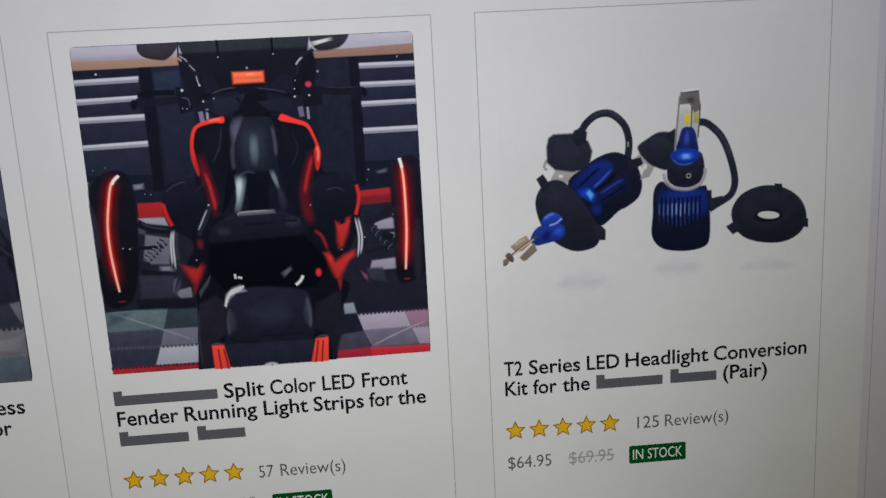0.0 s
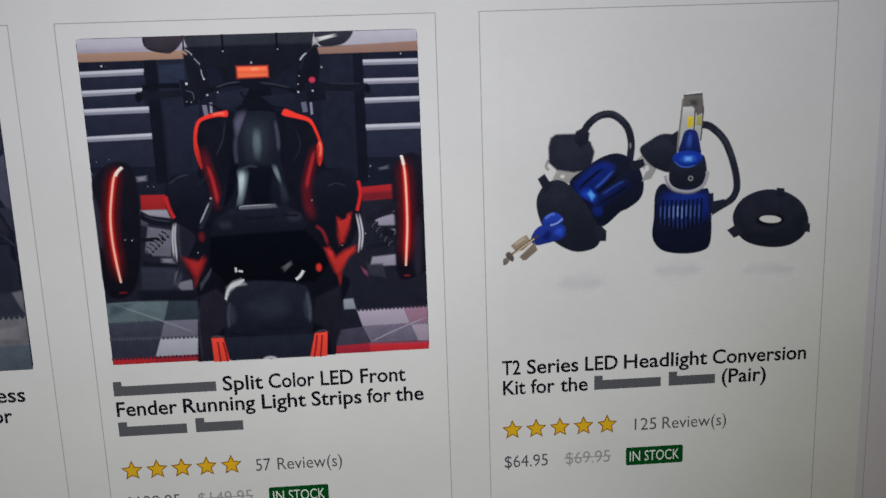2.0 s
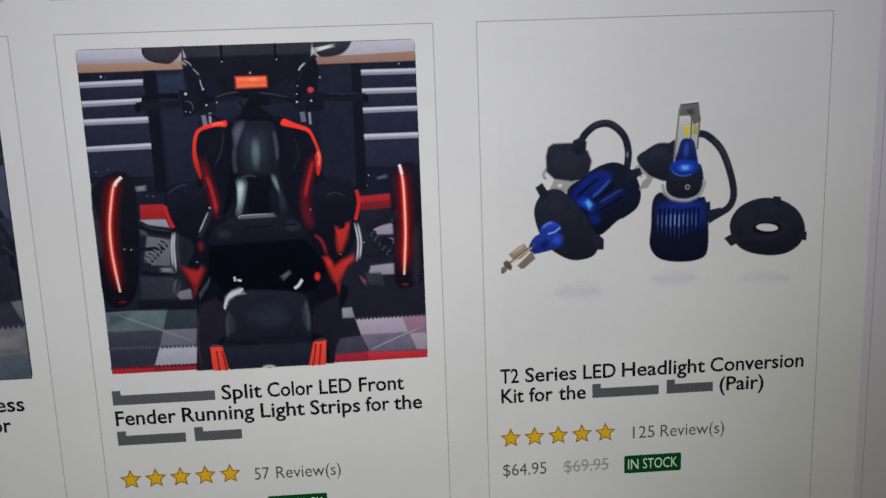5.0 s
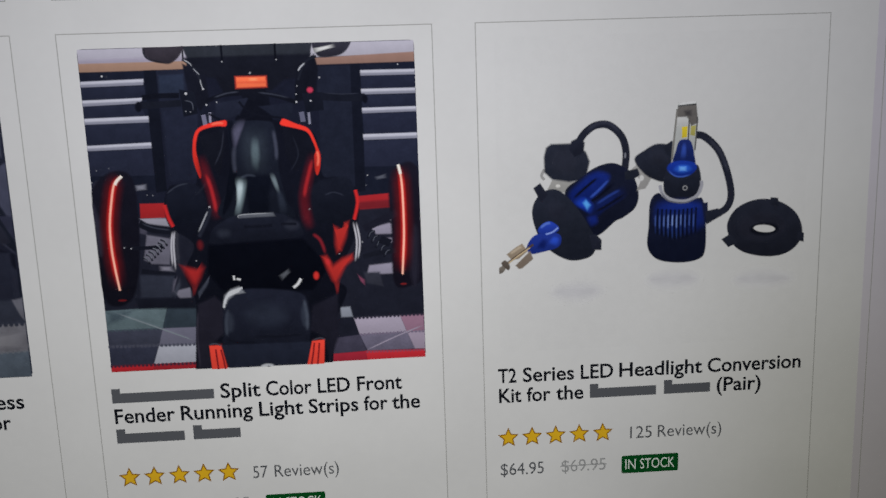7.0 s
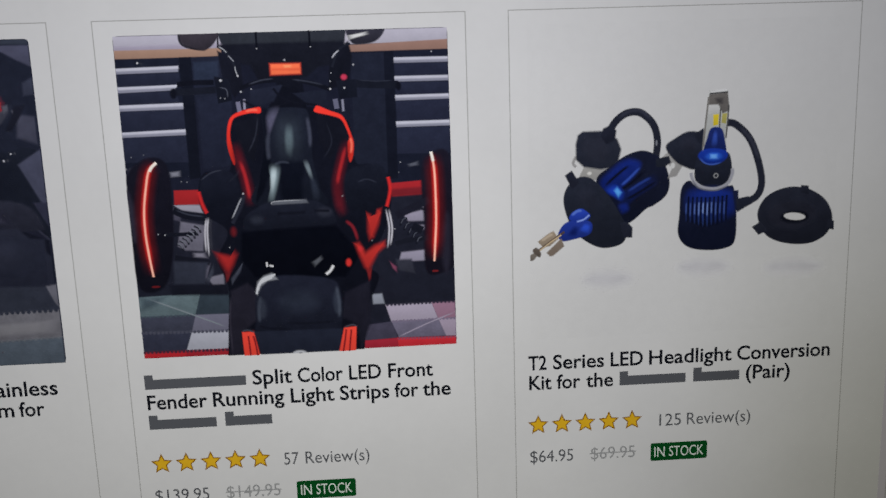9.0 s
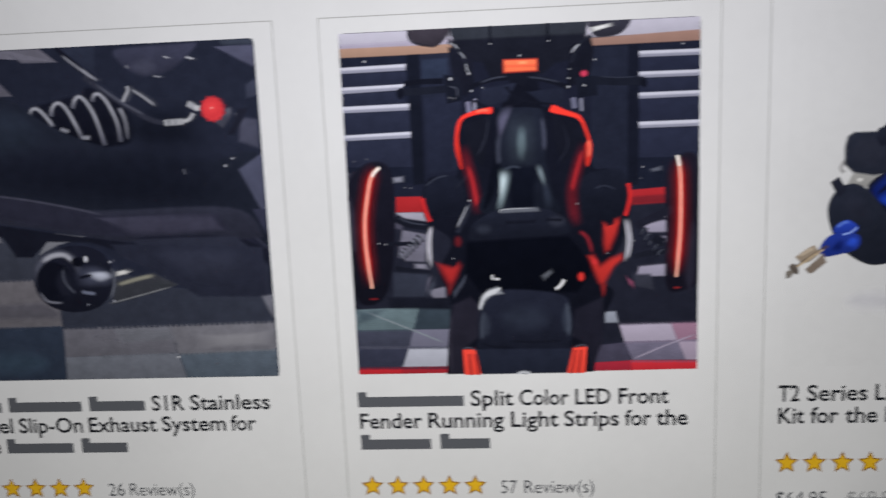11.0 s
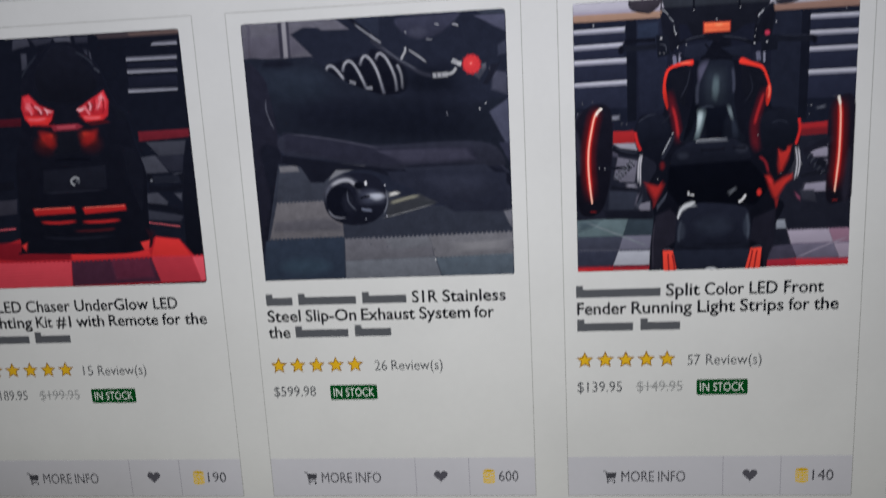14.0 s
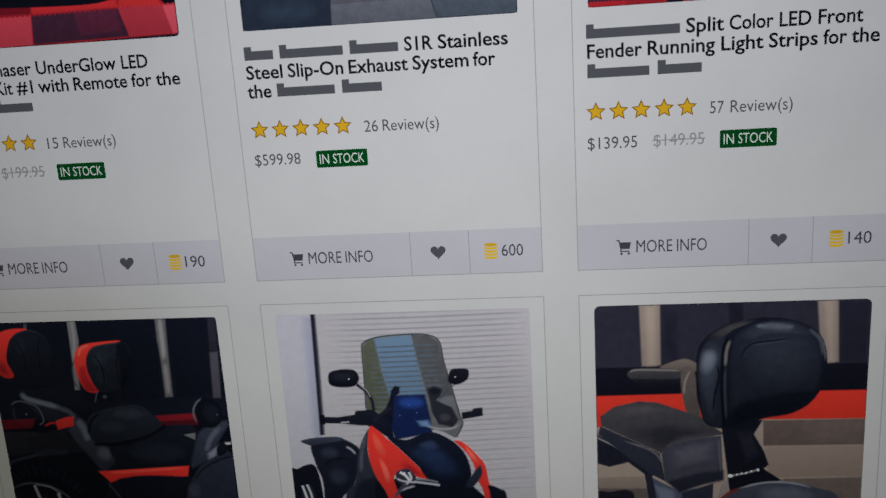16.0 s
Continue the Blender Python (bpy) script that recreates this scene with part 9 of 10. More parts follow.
    oval(ph, "sheen", (30, 34, 40), 53.7, 86.6, 2, 2, 3.1, 0)
    oval(ph, "sheen", (30, 34, 40), 48, 75.4, 1.8, 2.7, 3.1, 0)
    line(ph, "pad_seam", (7, 8, 12), 0.44, [(45, 86.8), (48.8, 80.3), (49.1, 69.9)], 0.6)
    line(ph, "pad_seam", (7, 8, 12), 0.44, [(58.2, 90.4), (55.5, 82.2), (55.5, 71.3)], 0.6)
    line(ph, "pad_edge", (56, 60, 68), 0.33, [(43.8, 85.4), (46.7, 88.5), (52.8, 89.8), (59.2, 90.1)], 0.7)
    line(ph, "backrest_post", (70, 73, 80), 0.56, [(45, 69), (43.5, 64.5)], 0.4)
    oval(ph, "knob", (70, 74, 80), 48.1, 66.9, 0.9, 0.7, 0.7, 0)
    poly(ph, "backrest_post", (15, 16, 20), [(52, 69.8), (55.6, 70.3), (54.4, 62.8), (51.4, 62.8)], 0.7)
    blob(ph, "pillion_seat", (15, 16, 21), [(9.6, 70.1), (17.3, 70.5), (27.4, 70.8), (36.8, 67.6), (41.5, 63), (39.3, 55.4), (34.7, 54.9), (25.3, 59.2), (12.6, 66)], 0.9)
    blob(ph, "tail_cover", (24, 26, 32), [(11.1, 67), (18.8, 64.9), (29.6, 62.2), (37.4, 56.2), (39.9, 48.4), (29, 51.1), (19.9, 57.2), (14.5, 62.4)], 1.3)
    line(ph, "seat_sheen", (104, 110, 122), 1.33, [(11, 69.6), (13.5, 66.7), (21.2, 64.3), (28.9, 62.2)], 2.7)
    line(ph, "seat_sheen", (64, 68, 78), 1.33, [(25.9, 62.7), (31.1, 60.6), (34, 57)], 2.2)
    line(ph, "grab_rail", (74, 78, 85), 0.56, [(6.2, 64.1), (9.2, 65.5), (13.7, 64.7), (17.8, 62.3), (19.3, 56.7), (17.1, 54.7)], 0.6)
    line(ph, "grab_rail", (40, 43, 48), 0.44, [(6.7, 63), (6.4, 58.4), (8, 56.3)], 0.6)
    oval(ph, "glint", (120, 122, 128), 12, 59.6, 0.3, 0.3, 0.4, 0)
    blob(ph, "frame_cover", (40, 42, 50), [(32, 57), (37.4, 56.2), (40, 47.7), (46.7, 42.4), (48.5, 35.1), (44.7, 29.9), (36.8, 40.4), (30.3, 50.4)], 2)
    line(ph, "frame_sheen", (92, 96, 108), 1.78, [(34, 57), (36.7, 52.3), (37.8, 46.7)], 3.6)
    oval(ph, "sheen", (74, 77, 88), 44, 41.4, 2.2, 2.2, 4.9, 0)
    blob(ph, "body", (15, 17, 22), [(46.7, 44), (55.7, 45.4), (71.1, 52.7), (83, 53.8), (86.1, 47.9), (82.1, 35.9), (46.1, 32.5), (48, 38)], 1.3)
    oval(ph, "sheen", (25, 28, 34), 67.6, 41.7, 11.1, 3.1, 6.2, 0)
    blob(ph, "rider_seat", (27, 30, 36), [(38.2, 51.8), (39.9, 57.9), (45.7, 60.9), (55.9, 62.8), (62.7, 62.6), (68, 58.3), (71.1, 54.2), (64.3, 49.7), (53.4, 47), (41.7, 46.1)], 0.9)
    oval(ph, "sheen", (44, 48, 55), 57.3, 59.2, 5.8, 1.8, 3.6, 0)
    oval(ph, "sheen", (36, 39, 46), 49.4, 53.2, 4.9, 2.2, 4, 0)
    line(ph, "seat_crease", (5, 6, 9), 1.11, [(40.1, 45.6), (53.3, 46.2), (64.9, 49.2), (72.8, 53.9)], 1.1)
    line(ph, "seat_crease", (6, 7, 10), 0.89, [(38.1, 49.7), (40.4, 56.1), (45.6, 60.4)], 1.1)
    poly(ph, "tile", (112, 110, 112), [(79.8, 49.5), (85, 50.2), (84.6, 47.2)], 0.7)
    poly(ph, "side_stripe", (224, 44, 33), [(39.9, 33.1), (80.3, 35.4), (79.2, 30.7), (44.6, 28)], 0.7)
    line(ph, "stripe_light", (240, 78, 58), 0.67, [(43.5, 32.3), (61.4, 33.4), (78.9, 34.6)], 1.3)
    blob(ph, "lower_body", (9, 10, 14), [(44.8, 27.8), (78.8, 30.2), (76.3, 22.9), (74.1, -0.7), (43.4, -0.8)], 1.1)
    line(ph, "body_edge", (34, 37, 44), 0.67, [(42.5, 28.8), (46.6, 23), (51.1, 15.5)], 1.3)
    poly(ph, "side_marker", (206, 42, 32), [(24.6, 56.4), (29.7, 58.1), (33, 58.3), (32.3, 54.2), (25.1, 52.5)], 0.7)
    line(ph, "side_marker", (176, 34, 30), 0.67, [(19.3, 54.1), (22.1, 55.4), (24.7, 55.6)], 0.9)
    oval(ph, "wheel", (5, 5, 8), 5.1, 11.4, 28.4, 24, 0.9, 0)
    line(ph, "guard_edge", (36, 38, 42), 0.89, [(-13.5, 31.3), (0.9, 37.6), (11.2, 40.4), (17.2, 42.2)], 1.1)
    line(ph, "guard_edge", (30, 31, 36), 1.78, [(11.8, 40.6), (19.7, 42.1), (28.7, 42.1)], 2.2)
    for i in range(15):
        a = radians(150 - 8.6 * i)
        ux, uz = math.cos(a), math.sin(a)
        line(ph, "tread_block", (15, 16, 19), 0.9, [(10.6 + 24.6 * ux, 14.6 + 21.2 * uz), (10.6 + 19.8 * ux + 1.2, 14.6 + 17.0 * uz)], 0.9)
    oval(ph, "wheel_hub", (9, 9, 12), 3, 7.3, 20.4, 17.8, 1.1, 0)
    line(ph, "rim_edge", (52, 54, 60), 0.67, [(-2.2, 24.2), (4.1, 27.2), (9.9, 27.7), (18.4, 25.8), (25.2, 20.4), (29.2, 13.3)], 0.9)
    line(ph, "spoke", (132, 132, 138), 1.11, [(9.8, 26.9), (11.6, 19.9), (13.4, 12.3)], 0.9)
    line(ph, "spoke", (96, 96, 102), 0.67, [(10.4, 27.4), (17.3, 25.8), (21.4, 22.5)], 0.7)
    line(ph, "spoke", (140, 140, 146), 1.11, [(20, 23.1), (20.8, 18.8), (20.2, 12.8)], 0.9)
    blob(ph, "fork_cover", (44, 48, 58), [(81.5, 34.9), (84.2, 44.1), (87, 50.7), (92.7, 53.6), (98.8, 55.6), (99.5, 53.6), (94.2, 46), (92.7, 39.9), (86.6, 36.9)], 1.8)
    poly(ph, "fork_sheen", (126, 128, 140), [(88.9, 41), (94.5, 45), (93.1, 39.4), (89.2, 37.9)], 1.6)
    line(ph, "fork_sheen", (84, 88, 100), 1.33, [(96.6, 53.6), (91.5, 47.9), (88.7, 41.5)], 2.2)
    blob(ph, "tank", (30, 32, 40), [(77, 20.2), (83.7, 33.3), (91.9, 39.4), (98.9, 41.2), (104.3, 20.7), (101.5, -3.2), (71.2, -3.4)], 1.3)
    oval(ph, "sheen", (48, 51, 61), 81.2, 23.9, 2.2, 3.1, 3.6, 0)
    line(ph, "tank_edge", (16, 17, 22), 0.67, [(80.3, 26.5), (86.2, 33.8), (94.7, 38.4), (101.7, 39.9)], 1.1)
    line(ph, "cable", (214, 214, 218), 0.67, [(96.5, 45.3), (99.7, 45.5)], 0.7)
    blob(ph, "strap", (12, 13, 17), [(93.7, 44), (97.1, 46), (97.6, 41.9), (93.9, 39.9)], 0.7)
    oval(ph, "mirror", (9, 10, 13), 92, 59.2, 5.8, 6.7, 0.7, 0)
    oval(ph, "mirror_face", (19, 21, 26), 93, 59.2, 3.1, 4, 3.1, 0)
    line(ph, "mirror_rim", (92, 97, 106), 0.56, [(86.5, 54.2), (85.5, 59.3), (87, 63.2), (90, 65.9)], 0.8)
    oval(ph, "glint", (70, 74, 80), 95.5, 58.4, 0.3, 0.4, 0.4, 0)


def photo_windscreen(ph):
    poly(ph, "side_wall", (190, 188, 198), [(-1.1, 103.1), (16, 102.6), (15.2, 8.8), (-11.6, 8.8)])
    poly(ph, "wall_edge", (168, 169, 188), [(10.8, 102.7), (16.2, 102.6), (16.1, 40), (10, 40)], 5)
    poly(ph, "roller_shutter", (186, 182, 186), [(16.3, 103.7), (105.2, 103.7), (107.7, 9), (12.8, 8.8)])
    for i in range(36):
        tone = (160, 156, 162) if i % 2 else (174, 170, 175)
        line(ph, "shutter_groove", tone, 0.55 if i % 2 else 0.8, [(17.2 - 0.06 * i, 99.6 - 2.25 * i), (61.6, 99.9 - 2.2 * i), (101.9 + 0.1 * i, 100.7 - 2.14 * i)], 1.3)
    line(ph, "post", (62, 60, 70), 1.98, [(15.3, 101), (15.1, 77.9), (14.4, 48.6)], 1.3)
    line(ph, "post", (26, 25, 32), 1.1, [(15.1, 101), (14.6, 77.9), (14.1, 48.6)], 0.9)
    for i in range(24):
        line(ph, "slat_end", (112, 109, 117), 0.6, [(15.6, 97 - 2.2 * i), (18.2, 97.2 - 2.2 * i)], 1.2)
    blob(ph, "windscreen", (110, 111, 105), [(33.8, 85.1), (35, 88.1), (40.8, 90.1), (52.1, 90.9), (59.9, 90.5), (64.6, 87.8), (66, 79.2), (68.7, 67.3), (71, 56.4), (71.9, 52.8), (69.1, 47.2), (66.2, 48), (58.4, 50.5), (44.5, 49.4), (34.4, 52.8), (33.4, 60.1), (33.7, 72.7)], 0.7)
    poly(ph, "screen_tint", (86, 90, 70), [(34.1, 85.8), (36, 88.5), (39.9, 89.6), (40.6, 76.2), (43.5, 65.8), (42.9, 58.5), (33.7, 59.2), (33.8, 73.9)], 1.1)
    poly(ph, "screen_tint", (106, 132, 160), [(39, 89.4), (53.6, 90.7), (55.8, 77), (58, 65.5), (43.4, 65.6), (41.4, 74.9)], 1.5)
    poly(ph, "screen_tint", (84, 84, 84), [(53.9, 90.7), (60.3, 90.3), (64.3, 87.6), (66.2, 78), (69, 64.4), (59.2, 63.6), (56.1, 77)], 0.9)
    poly(ph, "screen_tint", (104, 104, 106), [(59.2, 63.6), (69, 64.9), (71.7, 53.7), (69.1, 47.9), (61.1, 51.2)], 1.3)
    for i in range(13):
        line(ph, "screen_groove", (88, 100, 110), 0.4, [(35.9 - 0.1 * i, 85.6 - 2.1 * i), (51.4, 86 - 2.1 * i), (64.6 + 0.28 * i, 86.4 - 2.1 * i)], 1.5)
    line(ph, "screen_edge", (62, 66, 66), 0.55, [(33.4, 60.1), (33.7, 72.7), (33.8, 85.1), (35, 88.1), (40.8, 90.1), (52.1, 90.9), (59.9, 90.5), (64.6, 87.8), (66, 79.2), (68.7, 67.3), (71, 56.4), (71.9, 52.8), (69.1, 47.2)], 0.5)
    poly(ph, "dashboard", (17, 28, 68), [(43.9, 65.5), (57.6, 65.8), (59.2, 55.9), (59.6, 49), (44.3, 46.2), (42.1, 54.4)], 1.1)
    oval(ph, "sheen", (34, 64, 140), 51.9, 62.3, 4.4, 1.8, 4, 0)
    oval(ph, "glint", (90, 120, 190), 50.9, 61.3, 0.2, 0.2, 0.4, 0)
    oval(ph, "glint", (90, 120, 190), 46.9, 56.8, 0.2, 0.2, 0.4, 0)
    oval(ph, "glint", (80, 110, 180), 53.8, 57.9, 0.2, 0.2, 0.4, 0)
    poly(ph, "gauge", (15, 17, 25), [(44.1, 67.7), (45.8, 69.6), (47.8, 69.1), (47.4, 66.4), (45.2, 64.8), (44, 54.4), (42.2, 49.7), (36.5, 53.7), (37.7, 56.7), (41.1, 59.5), (43.3, 63.9)], 0.9)
    poly(ph, "gauge", (36, 36, 40), [(58.4, 67.9), (61.4, 69.3), (64.7, 67.8), (63.8, 65), (61.9, 63.1), (68, 60.1), (70.4, 54.7), (68, 51.4), (62.2, 52.9), (59.8, 58.3), (59.2, 64.1)], 1.1)
    oval(ph, "gauge", (22, 22, 26), 61.7, 66.9, 2.2, 1.5, 1.1, 0)
    oval(ph, "gauge", (60, 60, 64), 65.1, 55.8, 2, 1.5, 1.8, 0)
    line(ph, "stalk", (70, 70, 72), 0.55, [(70, 70.1), (66.2, 66.8), (62.8, 63.1)], 0.7)
    blob(ph, "dash_shade", (15, 17, 25), [(33.3, 59.2), (37.8, 58.1), (42.6, 54.4), (44.3, 46.7), (48.7, 43.2), (42, 47), (36.5, 50.8), (33.2, 53.3)], 0.9)
    line(ph, "lower_rim", (150, 150, 152), 0.66, [(55.1, 53.5), (60.7, 51.2), (67, 50.9), (70.8, 53)], 0.9)
    poly(ph, "dash_glint", (104, 134, 178), [(53.4, 54.5), (58.2, 54.9), (60.2, 51.5), (54.8, 52)], 1.5)
    blob(ph, "mirror", (15, 15, 20), [(19.1, 73.5), (20.5, 76.1), (25.6, 77), (30.1, 76.4), (31.7, 73.2), (29.8, 69.9), (24.5, 69.3), (19.9, 70.3)], 0.7)
    blob(ph, "mirror_face", (26, 27, 34), [(20.7, 73.5), (22.2, 75.3), (26.4, 75.7), (29.5, 74.2), (27.9, 71.9), (23.2, 71.2)], 2.2)
    blob(ph, "mirror", (18, 18, 23), [(67.2, 72.5), (68.5, 75.8), (71.7, 76.4), (75.2, 75.9), (75.2, 72.4), (72.7, 70.3), (69.7, 69.6), (67.5, 70.6)], 0.7)
    oval(ph, "glint", (200, 202, 206), 27.5, 72.8, 0.3, 0.3, 0.4, 0)
    oval(ph, "glint", (190, 192, 196), 70.1, 72.9, 0.3, 0.3, 0.4, 0)
    line(ph, "mirror_stem", (28, 28, 34), 1.32, [(30.5, 70.4), (34.4, 66.9), (36.3, 62.5), (36.3, 56.2)], 0.7)
    line(ph, "stem_sheen", (140, 140, 144), 0.44, [(31.7, 70.3), (34.4, 67.6), (35.6, 65)], 0.5)
    poly(ph, "handlebar", (19, 20, 26), [(14.2, 56.8), (21.9, 56.6), (28.5, 57.5), (29.1, 59.2), (36.1, 59.6), (38.6, 57.1), (38.3, 52.7), (30.9, 52.8), (23, 53.7), (14.6, 54)], 0.7)
    line(ph, "handlebar", (26, 27, 34), 1.54, [(35.7, 54.7), (41.1, 58.6), (43.5, 60.5)], 0.9)
    poly(ph, "handlebar", (20, 21, 26), [(71.7, 57.9), (76, 58.5), (76.5, 59.5), (80.1, 59.9), (80.2, 56.3), (76.3, 55.6), (71.8, 54.9)], 0.7)
    line(ph, "glint", (170, 170, 176), 0.55, [(22.6, 54.2), (26.1, 54.4)], 0.4)
    poly(ph, "grip_end", (12, 12, 16), [(14.1, 57.7), (16.2, 57.7), (16.2, 53.5), (14.1, 53.5)], 0.4)
    blob(ph, "rear_wheel", (9, 9, 13), [(-1.5, 30.5), (2.7, 34), (8.6, 36), (11.1, 32.2), (12.3, 20.1), (11.3, -5.7), (-6.4, -5.8)], 0.7)
    oval(ph, "rim", (26, 28, 33), 6, 19.1, 3.1, 7.5, 1.8, 0)
    line(ph, "spoke", (196, 198, 202), 0.88, [(3.8, 26.3), (5, 21.7), (6.2, 16.5)], 0.7)
    line(ph, "spoke", (180, 182, 186), 0.88, [(5.8, 26.8), (7.1, 22.7), (7.8, 17.5)], 0.7)
    blob(ph, "seat_tail", (16, 18, 24), [(9.6, 45.6), (19.9, 47.7), (26.9, 44.9), (30.1, 40.4), (28.3, 32.8), (24.7, 24.7), (19.3, 18), (16.2, -5.7), (11.3, -5.7), (12.8, 25.3), (10.5, 35.5)], 0.9)
    blob(ph, "tail_wing", (46, 50, 60), [(5.1, 46.2), (10.7, 47.6), (20.2, 48), (22.4, 46.5), (11.4, 44.6), (9.4, 44.1)], 0.7)
    oval(ph, "sheen", (40, 46, 58), 16.7, 41, 3.1, 1.8, 3.5, 0)
    oval(ph, "sheen", (34, 38, 48), 19.5, 30.4, 3.1, 3.1, 4, 0)
    line(ph, "tail_sheen", (150, 154, 160), 0.66, [(23.6, 43.7), (25.8, 42.4), (27.7, 40.2)], 0.9)
    line(ph, "tail_edge", (12, 13, 17), 0.66, [(11.7, 33), (17.8, 38), (25.4, 37.9)], 1.1)
    blob(ph, "side_cover", (36, 38, 45), [(34.3, 51.5), (32.7, 40.9), (36, 29.5), (36.1, 25.2), (28.5, 19.5), (25.9, -5.6), (16.2, -5.7), (21.5, 20.6), (26.4, 28.3), (28.4, 39.7), (31.1, 47.1)], 0.9)
    line(ph, "cover_sheen", (70, 72, 80), 0.88, [(32.7, 49.3), (30.1, 40.9), (29.1, 31.3)], 1.8)
    blob(ph, "cover_shade", (16, 17, 22), [(26, 23.7), (32.5, 29.5), (36.1, 25.2), (33.7, -5.6), (19.9, -5.7)], 2.2)
    poly(ph, "lower_cowl", (8, 9, 13), [(34.5, 28.2), (43, 29.2), (73, 27.5), (80.9, 19.4), (80.5, -7.9), (31.5, -8.3)], 0.9)
    blob(ph, "red_cowl", (214, 45, 31), [(34.1, 52), (37.2, 50.8), (41.1, 46.8), (47.6, 40.5), (53.1, 34.2), (56.3, 29.1), (51, 30.2), (44.6, 31.7), (42.5, 29.2), (43.9, 23.1), (47.1, 15.4), (41.8, 13.8), (38.8, 23.1), (34.7, 31.3), (32.7, 41.4)], 0.7)
    blob(ph, "cowl_light", (236, 84, 62), [(35.2, 49.3), (37.8, 46.8), (40.1, 40.8), (38.2, 39.3), (35.7, 43.3)], 2.6)
    blob(ph, "cowl_light", (236, 96, 74), [(37.1, 37.8), (39.7, 35.3), (41.1, 29.2), (39.2, 28.2)], 2.2)
    blob(ph, "cowl_shade", (170, 28, 24), [(47.4, 37.7), (52.6, 33.2), (54.7, 30.2), (50.1, 31.2), (45.2, 34.2)], 2)
    blob(ph, "bonnet", (13, 16, 25), [(41.1, 47.8), (48.9, 46.4), (58.3, 49.8), (66.3, 46.5), (71.9, 40.5), (74.2, 32.5), (72.5, 26.5), (63.7, 26.1), (56.5, 28.9), (53.1, 34.2), (47.6, 40.5)], 0.7)
    blob(ph, "sheen", (26, 38, 66), [(50.4, 41.7), (58.4, 44.1), (65.9, 39.1), (69.1, 31.6), (61.7, 30.1), (55, 35.2)], 5.7)
    blob(ph, "sheen", (40, 52, 80), [(53.8, 44.1), (59, 46.1), (62, 43.1), (57.8, 41.6)], 2.6)
    line(ph, "bonnet_edge", (170, 172, 178), 0.88, [(60.2, 50.2), (64.2, 49), (67.9, 46.5)], 0.9)
    blob(ph, "red_cowl", (204, 44, 32), [(68.1, 45.7), (72.1, 44.7), (77.3, 39), (80, 35), (81.1, 28), (83.1, 18.4), (82.9, -5.3), (79.7, -5.3), (79.1, 20.4), (76.7, 28.5), (75.3, 35.5), (72.4, 41)], 0.7)
    blob(ph, "cowl_light", (246, 106, 82), [(72.5, 43.5), (76.4, 39), (77.1, 36), (74.1, 39)], 1.5)
    blob(ph, "wing", (30, 33, 42), [(72, 26.5), (74.6, 31), (78, 35), (78.5, 31), (75.7, 26.5), (73.3, 25)], 1.1)
    blob(ph, "side_pod", (9, 10, 14), [(80.7, 26), (85.2, 24.7), (88.2, 20.4), (87.6, -5.3), (80.6, -5.3), (81.4, 20.4)], 0.9)
    blob(ph, "headlight", (40, 38, 48), [(43.7, 32.2), (48.5, 33.7), (51.5, 30.2), (50.8, 26.6), (46.5, 26.1), (43.9, 28.2)], 0.9)
    line(ph, "lamp_glint", (220, 220, 226), 0.88, [(45.1, 32.2), (47.3, 30.7), (49, 28.2)], 0.9)
    line(ph, "lamp_glint", (196, 196, 204), 0.88, [(48.8, 32.2), (49.5, 29.2), (47, 26.6)], 0.9)
    line(ph, "lamp_glint", (176, 176, 186), 0.66, [(43.9, 29.2), (46.2, 28.2), (51.3, 27.6)], 0.7)
    oval(ph, "lamp_glint", (230, 230, 234), 46.9, 31.7, 0.4, 0.4, 0.7, 0)
    line(ph, "lamp_glint", (150, 150, 160), 0.66, [(44, 23.6), (47.8, 25.1), (51.2, 26.1)], 0.9)
    line(ph, "lamp_strip", (168, 170, 178), 0.88, [(50.8, 27.9), (56.4, 27.1), (61.2, 26.3)], 0.7)
    line(ph, "lamp_strip", (110, 112, 122), 0.66, [(51.4, 29.2), (56.5, 28.6), (60.6, 27.6)], 0.7)
    line(ph, "fold", (58, 58, 68), 1.1, [(41.4, 20), (45.5, 25.1), (47.6, 27.7)], 1.5)


